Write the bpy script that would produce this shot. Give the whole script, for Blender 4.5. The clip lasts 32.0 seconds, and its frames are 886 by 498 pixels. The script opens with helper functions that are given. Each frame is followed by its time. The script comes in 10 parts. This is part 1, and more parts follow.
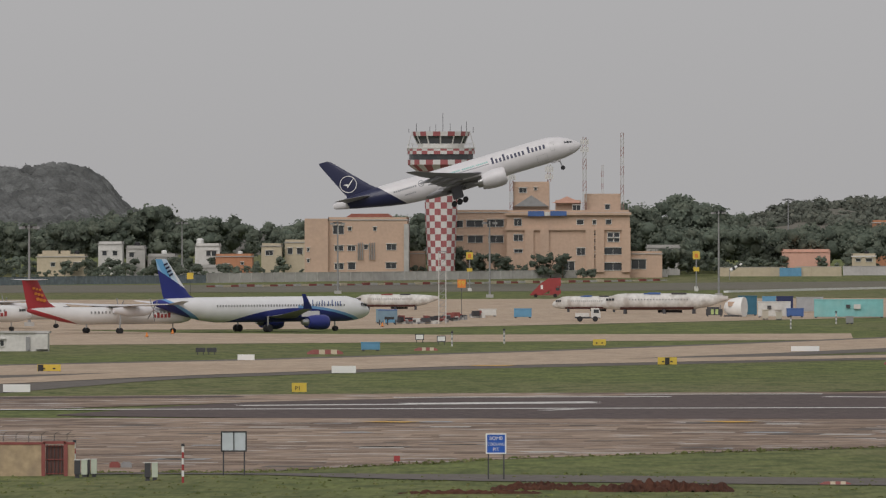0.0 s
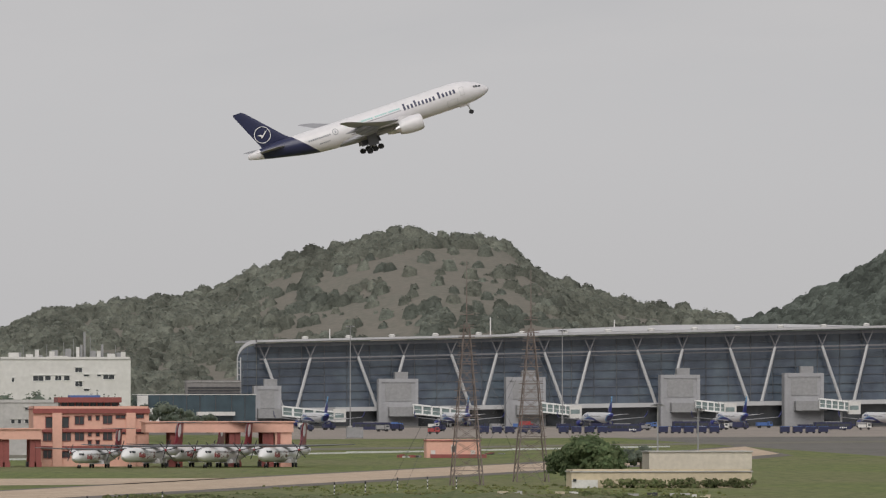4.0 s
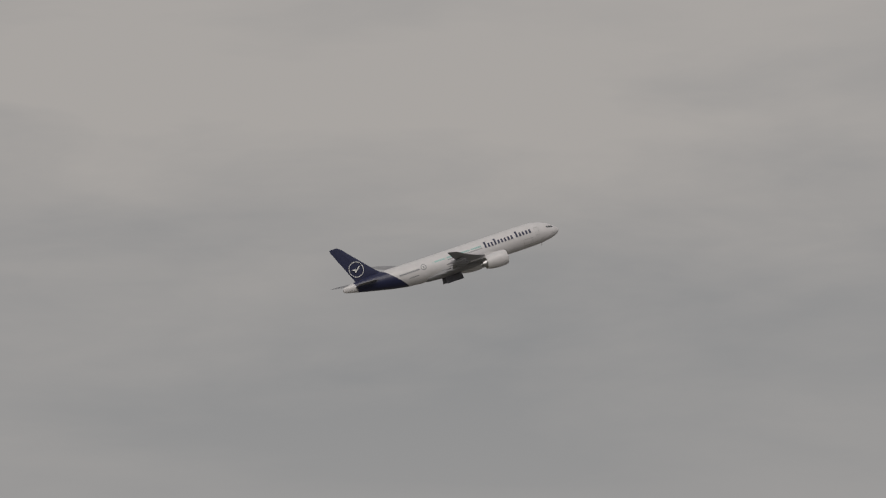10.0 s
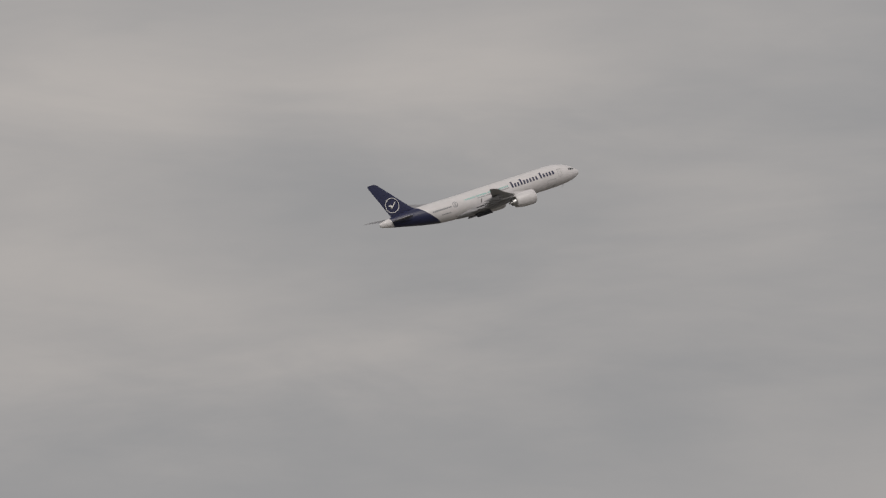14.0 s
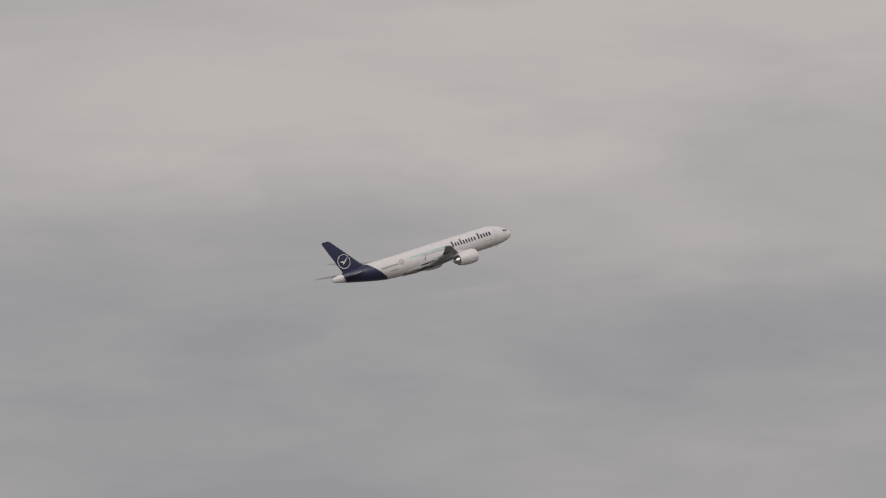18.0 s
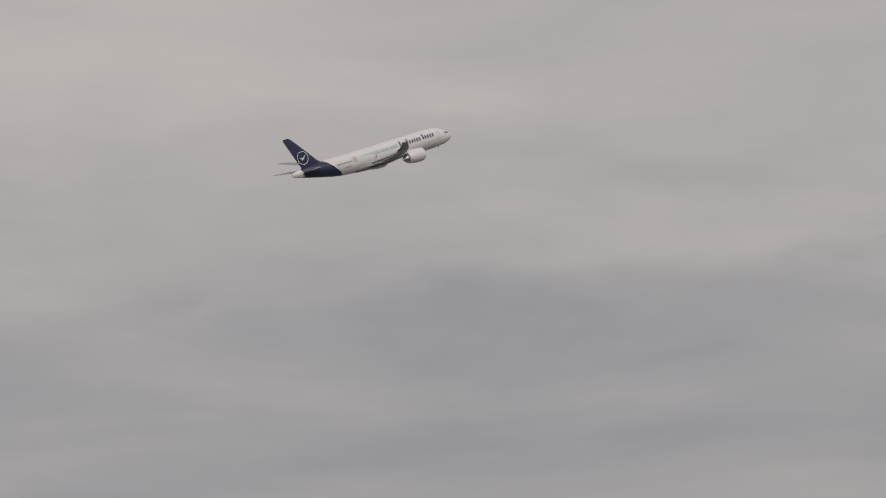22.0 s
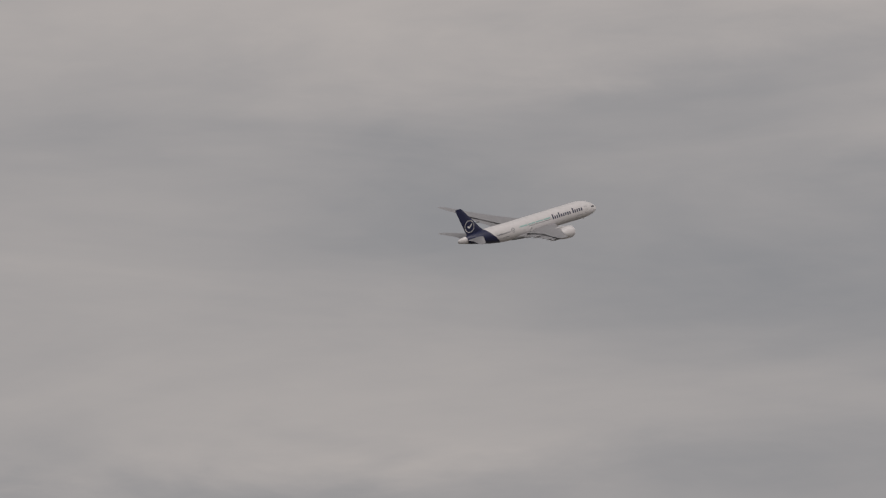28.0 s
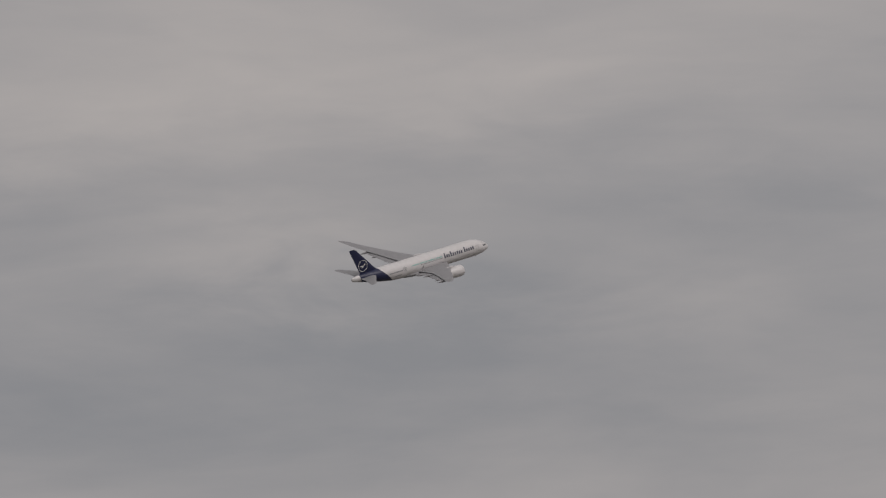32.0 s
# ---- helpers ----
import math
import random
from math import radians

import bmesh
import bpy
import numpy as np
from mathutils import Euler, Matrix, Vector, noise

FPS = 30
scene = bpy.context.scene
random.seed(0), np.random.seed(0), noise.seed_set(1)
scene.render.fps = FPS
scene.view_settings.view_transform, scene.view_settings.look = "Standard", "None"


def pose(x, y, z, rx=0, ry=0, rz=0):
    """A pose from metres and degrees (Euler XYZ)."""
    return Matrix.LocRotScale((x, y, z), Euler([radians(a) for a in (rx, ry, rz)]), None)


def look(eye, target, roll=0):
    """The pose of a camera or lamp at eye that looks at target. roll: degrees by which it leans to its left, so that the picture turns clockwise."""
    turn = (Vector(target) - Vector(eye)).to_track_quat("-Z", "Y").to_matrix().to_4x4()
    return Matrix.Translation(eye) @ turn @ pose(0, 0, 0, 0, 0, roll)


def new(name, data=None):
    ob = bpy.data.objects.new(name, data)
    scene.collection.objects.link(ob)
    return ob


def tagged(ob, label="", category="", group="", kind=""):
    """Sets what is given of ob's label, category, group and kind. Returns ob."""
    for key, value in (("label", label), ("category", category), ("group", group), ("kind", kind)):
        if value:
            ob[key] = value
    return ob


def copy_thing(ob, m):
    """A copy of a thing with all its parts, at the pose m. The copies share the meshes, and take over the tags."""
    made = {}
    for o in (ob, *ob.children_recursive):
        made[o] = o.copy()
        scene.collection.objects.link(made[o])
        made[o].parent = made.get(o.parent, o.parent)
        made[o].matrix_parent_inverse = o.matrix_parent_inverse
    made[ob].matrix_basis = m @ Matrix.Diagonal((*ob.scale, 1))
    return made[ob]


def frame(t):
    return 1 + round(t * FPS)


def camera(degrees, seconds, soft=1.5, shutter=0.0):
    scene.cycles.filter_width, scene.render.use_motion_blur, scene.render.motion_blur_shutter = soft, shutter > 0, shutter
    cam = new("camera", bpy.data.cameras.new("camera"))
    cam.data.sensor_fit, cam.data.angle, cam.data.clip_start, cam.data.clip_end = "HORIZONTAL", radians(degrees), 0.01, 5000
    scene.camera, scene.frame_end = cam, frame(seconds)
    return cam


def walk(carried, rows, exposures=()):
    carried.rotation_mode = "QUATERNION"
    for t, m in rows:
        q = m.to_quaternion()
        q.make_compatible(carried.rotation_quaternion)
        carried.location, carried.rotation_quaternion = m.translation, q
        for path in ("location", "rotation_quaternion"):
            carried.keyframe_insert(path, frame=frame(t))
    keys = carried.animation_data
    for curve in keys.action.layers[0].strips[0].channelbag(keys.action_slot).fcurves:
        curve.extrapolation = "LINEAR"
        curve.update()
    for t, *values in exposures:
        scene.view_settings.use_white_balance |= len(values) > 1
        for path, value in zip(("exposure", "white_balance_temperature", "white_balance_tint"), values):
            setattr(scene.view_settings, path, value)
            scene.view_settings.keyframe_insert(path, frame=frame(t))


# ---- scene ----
cam = camera(5.1, 32.0, soft=1.25)
EYE = (0, 0, 20)


def aim(turn, tilt, lean=0):
    """The camera on its tripod: degrees to the right of north, up, and of lean."""
    return pose(*EYE, 90 + tilt, 0, -turn) @ pose(0, 0, 0, 0, 0, lean)


walk(cam, [(t, aim(a, b, c)) for t, a, b, c in (
    (0, -1.203, -0.247, -0.109), (0.5, 0.031, -0.243, -0.07), (1, 1.143, -0.247, -0.08), (1.5, 1.79, -0.224, -0.056),
    (2, 2.768, -0.193, -0.047), (2.5, 3.698, -0.146, -0.014), (3, 4.683, 0.319, 0.037), (3.5, 5.754, 0.601, 0.017),
    (5.5, 9.478, 1.326, -0.035), (6, 10.321, 1.479, -0), (6.5, 11.434, 1.805, 0.013), (7, 12.31, 2.402, -0),
    (7.5, 13.223, 2.934, 0), (8, 14.177, 3.384, 0), (8.5, 14.979, 3.535, 0), (9, 15.662, 3.563, 0),
    (9.5, 16.329, 3.692, 0), (10, 16.92, 3.915, 0), (10.5, 17.573, 4.093, 0), (11, 18.558, 4.143, 0),
    (11.5, 19.296, 4.214, 0), (12, 19.941, 4.298, 0), (12.5, 20.677, 4.39, 0), (13, 21.411, 4.526, 0),
    (13.5, 22.181, 4.704, 0), (14, 23.008, 4.869, 0), (14.5, 23.8, 5.04, 0), (16.5, 26.894, 5.704, 0),
    (17, 27.694, 5.924, 0), (17.5, 28.364, 6.118, 0), (18, 28.913, 6.302, 0), (18.5, 29.487, 6.49, 0),
    (19, 30.218, 6.64, 0), (19.5, 31.132, 6.696, 0), (20, 31.853, 6.713, 0), (20.5, 32.484, 6.707, 0),
    (21, 32.976, 6.654, 0), (21.5, 33.361, 6.643, 0), (22, 34.112, 6.624, 0), (22.5, 34.993, 6.757, 0),
    (23, 35.532, 7.002, 0), (23.5, 35.994, 7.18, 0), (24, 36.477, 7.365, 0), (24.5, 36.89, 7.481, 0),
    (25, 37.232, 7.529, 0), (25.5, 37.733, 7.602, 0), (27.5, 39.379, 7.936, 0), (28, 39.432, 8.076, 0),
    (28.5, 39.926, 8.214, 0), (29, 40.505, 8.32, 0), (29.5, 41.15, 8.404, 0), (30, 41.684, 8.514, 0),
    (30.5, 42.159, 8.645, 0), (31, 42.676, 8.773, 0), (31.5, 43.127, 8.823, 0), (32, 43.557, 8.829, 0),
)], exposures=[
    (0, 0.12, 6330, 12), (1, 0.15, 6330, 12), (2, 0.15, 6310, 12), (3.5, 0.4, 6320, 12), (5.5, 0.47, 6330, 12), (6.5, 0.49, 6340, 12), (7.2, 0.47, 6380, 12), (8, 0.2, 6450, 12),
    (9, -0.2, 6510, 11), (10, -0.22, 6520, 11), (11, -0.12, 6530, 12), (13, -0.04, 6560, 12), (17, 0.1, 6580, 13), (19, 0.08, 6600, 14), (21, 0.06, 6600, 14), (22, 0.1, 6600, 14), (23, 0.02, 6600, 14), (25, -0.1, 6610, 15), (28, -0.1, 6600, 14), (32, -0.2, 6520, 14)])


# ---- world, sun ----
world = bpy.data.worlds.new("overcast_sky")
scene.world = world
world.use_nodes = True


# cloud banks by their place in the sky: azimuth, height, half width, half depth, slope (degrees) and lightness
LOW_CLOUDS = [(15.3, 5.0, 3.4, 0.8, 0, 0.5), (16.5, 2.6, 3, 0.7, 0, -0.35), (19.9, 5.5, 1.8, 0.9, 0, 0.3), (23.3, 5.9, 0.6, 0.25, 0, 0.25), (22.2, 5.5, 0.5, 0.35, 0, -0.2),
              (23.4, 5.1, 0.9, 0.3, 0.1, -0.2), (22.6, 3.5, 2.6, 0.6, 0.05, -0.35), (22.8, 4.4, 1.2, 0.2, 0.05, 0.12)]
MIDDLE_CLOUDS = [(28.6, 7.3, 1.5, 0.6, 0, 0.38), (31.3, 7.8, 2, 0.5, 0, 0.3), (29.6, 7.95, 0.9, 0.15, 0.12, -0.2), (28.1, 6.45, 0.8, 0.25, 0.05, -0.15), (29.2, 6.65, 1, 0.2, 0.1, -0.15),
                 (26.5, 7.0, 1.6, 0.5, 0, 0.2), (27.9, 4.9, 2.2, 0.7, 0.05, -0.4), (33, 7.6, 2, 0.5, 0, 0.15)]
HIGH_CLOUDS = [(38.3, 6.15, 1.8, 0.42, 0.1, -0.2), (38.4, 7.1, 1.6, 0.26, 0.05, 0.3), (39.3, 8.3, 0.8, 0.35, 0.15, -0.3), (36.5, 7.7, 1.5, 0.5, 0, 0.15), (40.9, 9.0, 1.2, 0.25, 0.12, -0.25), (38.9, 9.6, 1.8, 0.4, 0, 0.35), (42, 7.8, 1.3, 0.5, 0, -0.25),
               (43.05, 8.85, 0.5, 0.15, 0, 0.2), (44.3, 8.2, 1.7, 0.32, 0, -0.4), (42.6, 9.5, 0.5, 0.15, 0, -0.15), (42.4, 8.85, 0.9, 0.25, -0.05, 0.4),
               (45.8, 8.9, 0.8, 0.3, 0, -0.25), (43.2, 10.0, 2.2, 0.5, 0, 0.4), (41.6, 7.6, 1.2, 0.3, 0, -0.1)]


# long cloud banks with a firm upper edge: azimuth, height of the edge, half width, depth, slope, softness and lightness
BANKS = [(35.7, 6.57, 5.8, 1.6, 0.075, 0.06, -0.38), (38.6, 6.97, 1.7, 0.2, 0.075, 0.05, 0.26), (42.2, 9.32, 2.2, 1.0, 0.13, 0.06, -0.22), (39.2, 7.6, 0.9, 0.14, 0.05, 0.04, 0.16),
         (26.8, 6.5, 1.9, 0.5, 0.05, 0.06, -0.2), (21.6, 5.3, 1.6, 0.3, 0.08, 0.05, -0.12), (16.2, 3.25, 2.2, 0.4, -0.03, 0.06, -0.16)]


def build_sky():
    nt = world.node_tree
    n, l = nt.nodes, nt.links
    n.clear()

    def put(socket, v):
        if isinstance(v, (int, float)):
            socket.default_value = v
        else:
            l.new(v, socket)

    def calc(op, a, b=0.0, c=None):
        k = n.new("ShaderNodeMath")
        k.operation = op
        put(k.inputs[0], a)
        put(k.inputs[1], b)
        if c is not None:
            put(k.inputs[2], c)
        return k.outputs[0]

    out = n.new("ShaderNodeOutputWorld")
    bg = n.new("ShaderNodeBackground")
    sky = n.new("ShaderNodeTexSky")
    sky.sky_type, sky.sun_disc = "NISHITA", False
    sky.sun_elevation, sky.sun_rotation = radians(41.6), radians(194)
    sky.dust_density = 6
    coord = n.new("ShaderNodeTexCoord")
    split = n.new("ShaderNodeSeparateXYZ")
    l.new(coord.outputs["Generated"], split.inputs[0])
    turn = calc("MULTIPLY", calc("ARCTAN2", split.outputs["X"], split.outputs["Y"]), 57.2958)
    rise = calc("MULTIPLY", calc("ARCSINE", split.outputs["Z"]), 57.2958)

    def clouds(across, up, scale, detail, rough, warp):
        at = n.new("ShaderNodeCombineXYZ")
        l.new(calc("MULTIPLY", turn, across), at.inputs[0])
        l.new(calc("MULTIPLY_ADD", turn, -0.05, calc("MULTIPLY", rise, up)), at.inputs[1])
        k = n.new("ShaderNodeTexNoise")
        k.inputs["Scale"].default_value, k.inputs["Detail"].default_value = scale, detail
        k.inputs["Roughness"].default_value, k.inputs["Distortion"].default_value = rough, warp
        l.new(at.outputs[0], k.inputs["Vector"])
        return calc("SUBTRACT", k.outputs["Fac"], 0.5)

    ragged = clouds(0.9, 2.6, 1.0, 6, 0.55, 0.4)
    streaks = clouds(0.4, 1.6, 0.8, 6, 0.5, 0.5)
    up = calc("MULTIPLY_ADD", ragged, 0.8, rise)
    level = calc("MULTIPLY_ADD", streaks, 1.2, 0.5)
    level = calc("MULTIPLY_ADD", ragged, 0.2, level)
    level = calc("MULTIPLY_ADD", clouds(1.6, 7.0, 1.3, 7, 0.6, 0.3), 0.16, level)
    for az, el, wide, deep, slope, light in LOW_CLOUDS + MIDDLE_CLOUDS + HIGH_CLOUDS:
        da = calc("SUBTRACT", turn, az)
        de = calc("DIVIDE", calc("SUBTRACT", calc("MULTIPLY_ADD", da, -slope, up), el), deep)
        da = calc("DIVIDE", da, wide)
        far = calc("MULTIPLY_ADD", da, da, calc("MULTIPLY", de, de))
        level = calc("MULTIPLY_ADD", calc("POWER", 2.718, calc("MULTIPLY", far, -0.7)), light, level)
    torn = calc("MULTIPLY_ADD", ragged, 0.5, rise)
    for az, el, wide, deep, slope, soft, light in BANKS:
        da = calc("SUBTRACT", turn, az)
        de = calc("SUBTRACT", calc("MULTIPLY_ADD", da, -slope, torn), el)
        da = calc("DIVIDE", da, wide)
        under = calc("DIVIDE", 1.0, calc("ADD", 1.0, calc("POWER", 2.718, calc("DIVIDE", de, soft))))
        over = calc("DIVIDE", 1.0, calc("ADD", 1.0, calc("POWER", 2.718, calc("DIVIDE", calc("ADD", de, deep), -soft * 4))))
        side = calc("POWER", 2.718, calc("MULTIPLY", calc("MULTIPLY", da, da), -0.7))
        level = calc("MULTIPLY_ADD", calc("MULTIPLY", calc("MULTIPLY", under, over), side), light, level)
    ramp = n.new("ShaderNodeValToRGB")
    ramp.color_ramp.elements[0].position, ramp.color_ramp.elements[0].color = 0.0, (0.285, 0.293, 0.302, 1)
    ramp.color_ramp.elements[1].position, ramp.color_ramp.elements[1].color = 1.0, (0.472, 0.45, 0.427, 1)
    k = ramp.color_ramp.elements.new(0.42)
    k.color = (0.365, 0.36, 0.356, 1)
    l.new(level, ramp.inputs[0])
    # smooth haze towards the horizon
    low = n.new("ShaderNodeMapRange")
    low.inputs["From Min"].default_value, low.inputs["From Max"].default_value = 1.2, 4.2
    l.new(rise, low.inputs["Value"])
    haze = n.new("ShaderNodeMix")
    haze.data_type = "RGBA"
    murk = n.new("ShaderNodeMapRange")
    murk.inputs["From Min"].default_value, murk.inputs["From Max"].default_value = 0.1, 1.7
    l.new(rise, murk.inputs["Value"])
    ground_haze = n.new("ShaderNodeMix")
    ground_haze.data_type = "RGBA"
    ground_haze.inputs["A"].default_value = (0.388, 0.38, 0.37, 1)
    ground_haze.inputs["B"].default_value = (0.422, 0.416, 0.406, 1)
    l.new(murk.outputs[0], ground_haze.inputs["Factor"])
    l.new(ground_haze.outputs["Result"], haze.inputs["A"])
    l.new(low.outputs[0], haze.inputs["Factor"])
    l.new(ramp.outputs[0], haze.inputs["B"])
    scale = n.new("ShaderNodeMix")
    scale.data_type, scale.blend_type = "RGBA", "MIX"
    scale.inputs["Factor"].default_value = 0.94
    thin = n.new("ShaderNodeVectorMath")
    thin.operation = "SCALE"
    thin.inputs["Scale"].default_value = 0.08
    l.new(sky.outputs[0], thin.inputs[0])
    l.new(thin.outputs[0], scale.inputs["A"])
    l.new(haze.outputs["Result"], scale.inputs["B"])
    l.new(scale.outputs["Result"], bg.inputs["Color"])
    bg.inputs["Strength"].default_value = 1.0
    l.new(bg.outputs[0], out.inputs[0])


build_sky()
sun_data = bpy.data.lights.new("sun", "SUN")
sun_data.energy, sun_data.angle, sun_data.color = 1.4, radians(50), (1, 0.96, 0.9)
sun = new("sun", sun_data)
sun.matrix_world = look((0, 0, 220), (60, 240, 0))


# ---- materials ----
def mat(name, color, rough=0.6, metal=0.0, vary=0.12, size=1.0, bump=0.0, dirt=None, dirt_size=6.0, dirt_mix=0.35, spec=None):
    """A painted or raw surface: two scales of variation, and relief."""
    m = bpy.data.materials.new(name)
    m.use_nodes = True
    n, l = m.node_tree.nodes, m.node_tree.links
    b = n["Principled BSDF"]
    b.inputs["Roughness"].default_value, b.inputs["Metallic"].default_value = rough, metal
    if spec is not None:
        b.inputs["Specular IOR Level"].default_value = spec
    c = n.new("ShaderNodeTexCoord")
    fine = n.new("ShaderNodeTexNoise")
    fine.inputs["Scale"].default_value, fine.inputs["Detail"].default_value = 1.0 / size, 5
    l.new(c.outputs["Object"], fine.inputs["Vector"])
    big = n.new("ShaderNodeTexNoise")
    big.inputs["Scale"].default_value, big.inputs["Detail"].default_value = 1.0 / dirt_size, 4
    l.new(c.outputs["Object"], big.inputs["Vector"])
    grain = n.new("ShaderNodeMapRange")
    grain.inputs["From Min"].default_value, grain.inputs["From Max"].default_value = 0.25, 0.75
    grain.inputs["To Min"].default_value, grain.inputs["To Max"].default_value = 1 - vary, 1 + vary
    l.new(fine.outputs["Fac"], grain.inputs["Value"])
    first = n.new("ShaderNodeVectorMath")
    first.operation = "SCALE"
    first.inputs[0].default_value = color[:3]
    l.new(grain.outputs[0], first.inputs["Scale"])
    blotch = n.new("ShaderNodeMapRange")
    blotch.inputs["From Min"].default_value, blotch.inputs["From Max"].default_value = 0.45, 0.72
    blotch.inputs["To Max"].default_value = dirt_mix
    l.new(big.outputs["Fac"], blotch.inputs["Value"])
    mix = n.new("ShaderNodeMix")
    mix.data_type = "RGBA"
    d = dirt or [v * 0.72 for v in color[:3]]
    mix.inputs["B"].default_value = (*d, 1)
    l.new(first.outputs[0], mix.inputs["A"])
    l.new(blotch.outputs[0], mix.inputs["Factor"])
    l.new(mix.outputs["Result"], b.inputs["Base Color"])
    if bump:
        r = n.new("ShaderNodeBump")
        r.inputs["Strength"].default_value, r.inputs["Distance"].default_value = bump, size * 0.3
        l.new(fine.outputs["Fac"], r.inputs["Height"])
        l.new(r.outputs[0], b.inputs["Normal"])
    return m


def ground_mat(name, colors, sizes, rough=0.95, stretch=(1, 1), cut=(0.38, 0.38, 0.38), hard=0.28, grain=None):
    """Three colours mixed by two noises of real size, for grass and paving."""
    m = bpy.data.materials.new(name)
    m.use_nodes = True
    n, l = m.node_tree.nodes, m.node_tree.links
    b = n["Principled BSDF"]
    b.inputs["Roughness"].default_value = rough
    b.inputs["Specular IOR Level"].default_value = 0.1
    c = n.new("ShaderNodeTexCoord")
    s = n.new("ShaderNodeMapping")
    s.inputs["Scale"].default_value = (stretch[0], stretch[1], 1)
    l.new(c.outputs["Object"], s.inputs["Vector"])
    result = None
    for i, size in enumerate(sizes):
        t = n.new("ShaderNodeTexNoise")
        t.inputs["Scale"].default_value, t.inputs["Detail"].default_value = 1.0 / size, 6
        t.inputs["Roughness"].default_value = 0.62
        l.new(s.outputs[0], t.inputs["Vector"])
        r = n.new("ShaderNodeMapRange")
        r.inputs["From Min"].default_value, r.inputs["From Max"].default_value = cut[i], cut[i] + hard
        l.new(t.outputs["Fac"], r.inputs["Value"])
        mix = n.new("ShaderNodeMix")
        mix.data_type = "RGBA"
        l.new(r.outputs[0], mix.inputs["Factor"])
        if result is None:
            mix.inputs["A"].default_value = (*colors[0], 1)
        else:
            l.new(result, mix.inputs["A"])
        mix.inputs["B"].default_value = (*colors[i + 1], 1)
        result = mix.outputs["Result"]
    if grain:
        # tufts and joints: a fine noise, longer in y than in x, that lightens and darkens the colour
        wide, deep, much = grain
        g = n.new("ShaderNodeMapping")
        g.inputs["Scale"].default_value = (1 / wide, 1 / deep, 1)
        l.new(c.outputs["Object"], g.inputs["Vector"])
        t = n.new("ShaderNodeTexNoise")
        t.inputs["Scale"].default_value, t.inputs["Detail"].default_value = 1.0, 3
        l.new(g.outputs[0], t.inputs["Vector"])
        r = n.new("ShaderNodeMapRange")
        r.inputs["From Min"].default_value, r.inputs["From Max"].default_value = 0.3, 0.7
        r.inputs["To Min"].default_value, r.inputs["To Max"].default_value = 1 - much, 1 + much
        l.new(t.outputs["Fac"], r.inputs["Value"])
        k = n.new("ShaderNodeVectorMath")
        k.operation = "SCALE"
        l.new(result, k.inputs[0])
        l.new(r.outputs[0], k.inputs["Scale"])
        result = k.outputs[0]
    l.new(result, b.inputs["Base Color"])
    return m


GRASS = ground_mat("short_green_grass", [(0.132, 0.156, 0.058), (0.162, 0.188, 0.068), (0.185, 0.176, 0.094), (0.09, 0.11, 0.044)], [6, 45, 1.4], stretch=(0.45, 0.16), cut=(0.38, 0.44, 0.44), hard=0.2, grain=(0.5, 7, 0.17))
CONCRETE = ground_mat("tan_concrete_paving", [(0.49, 0.385, 0.285), (0.43, 0.335, 0.248), (0.53, 0.425, 0.325), (0.36, 0.285, 0.215)], [4, 40, 0.8], grain=(3.0, 14, 0.1))
OLD_PAVING = ground_mat("worn_concrete_paving", [(0.3, 0.226, 0.172), (0.16, 0.122, 0.1), (0.35, 0.27, 0.208), (0.5, 0.475, 0.455)], [7, 30, 5], stretch=(0.6, 1), cut=(0.44, 0.46, 0.55), hard=0.12, grain=(2.2, 4, 0.22))
ASPHALT = ground_mat("dark_asphalt", [(0.1, 0.08, 0.078), (0.128, 0.103, 0.099), (0.08, 0.066, 0.066), (0.15, 0.122, 0.114)], [7, 45, 1.2])
GREY_ASPHALT = ground_mat("grey_asphalt", [(0.13, 0.118, 0.105), (0.16, 0.145, 0.128), (0.11, 0.1, 0.09), (0.18, 0.165, 0.15)], [7, 45, 1.2])
OLD_ASPHALT = ground_mat("old_grassy_asphalt", [(0.15, 0.142, 0.115), (0.175, 0.162, 0.135), (0.13, 0.136, 0.085), (0.195, 0.18, 0.155)], [7, 45, 2])
GATE_PAVING = ground_mat("dusty_tan_paving", [(0.3, 0.262, 0.228), (0.26, 0.228, 0.2), (0.33, 0.29, 0.255), (0.21, 0.19, 0.17)], [7, 60, 3], stretch=(0.4, 1))
DUST = ground_mat("dusty_built_up_ground", [(0.12, 0.115, 0.105), (0.15, 0.142, 0.13), (0.1, 0.1, 0.085), (0.18, 0.17, 0.155)], [12, 90, 4])
SOIL = ground_mat("red_brown_soil", [(0.085, 0.036, 0.024), (0.115, 0.055, 0.036), (0.055, 0.027, 0.019)], [0.5, 3])
LINE_WHITE = mat("white_runway_paint", (0.66, 0.65, 0.62), 0.8, vary=0.2, size=0.6, dirt=(0.4, 0.38, 0.35), dirt_size=4)
LINE_YELLOW = mat("yellow_runway_paint", (0.62, 0.36, 0.06), 0.8, vary=0.2, size=0.6)
WHITE = mat("white_paint", (0.78, 0.78, 0.76), 0.45, vary=0.05)
OLD_WHITE = mat("weathered_white_paint", (0.62, 0.61, 0.58), 0.7, vary=0.1, size=0.5, dirt=(0.36, 0.34, 0.31), dirt_size=3)
GREY = mat("grey_metal", (0.3, 0.3, 0.3), 0.5, 0.3)
DARK = mat("dark_rubber", (0.02, 0.02, 0.022), 0.8)
DARK_METAL = mat("dark_steel", (0.07, 0.07, 0.075), 0.5, 0.4)
RED = mat("red_paint", (0.33, 0.045, 0.045), 0.5)
MAROON = mat("maroon_paint", (0.25, 0.07, 0.06), 0.6)
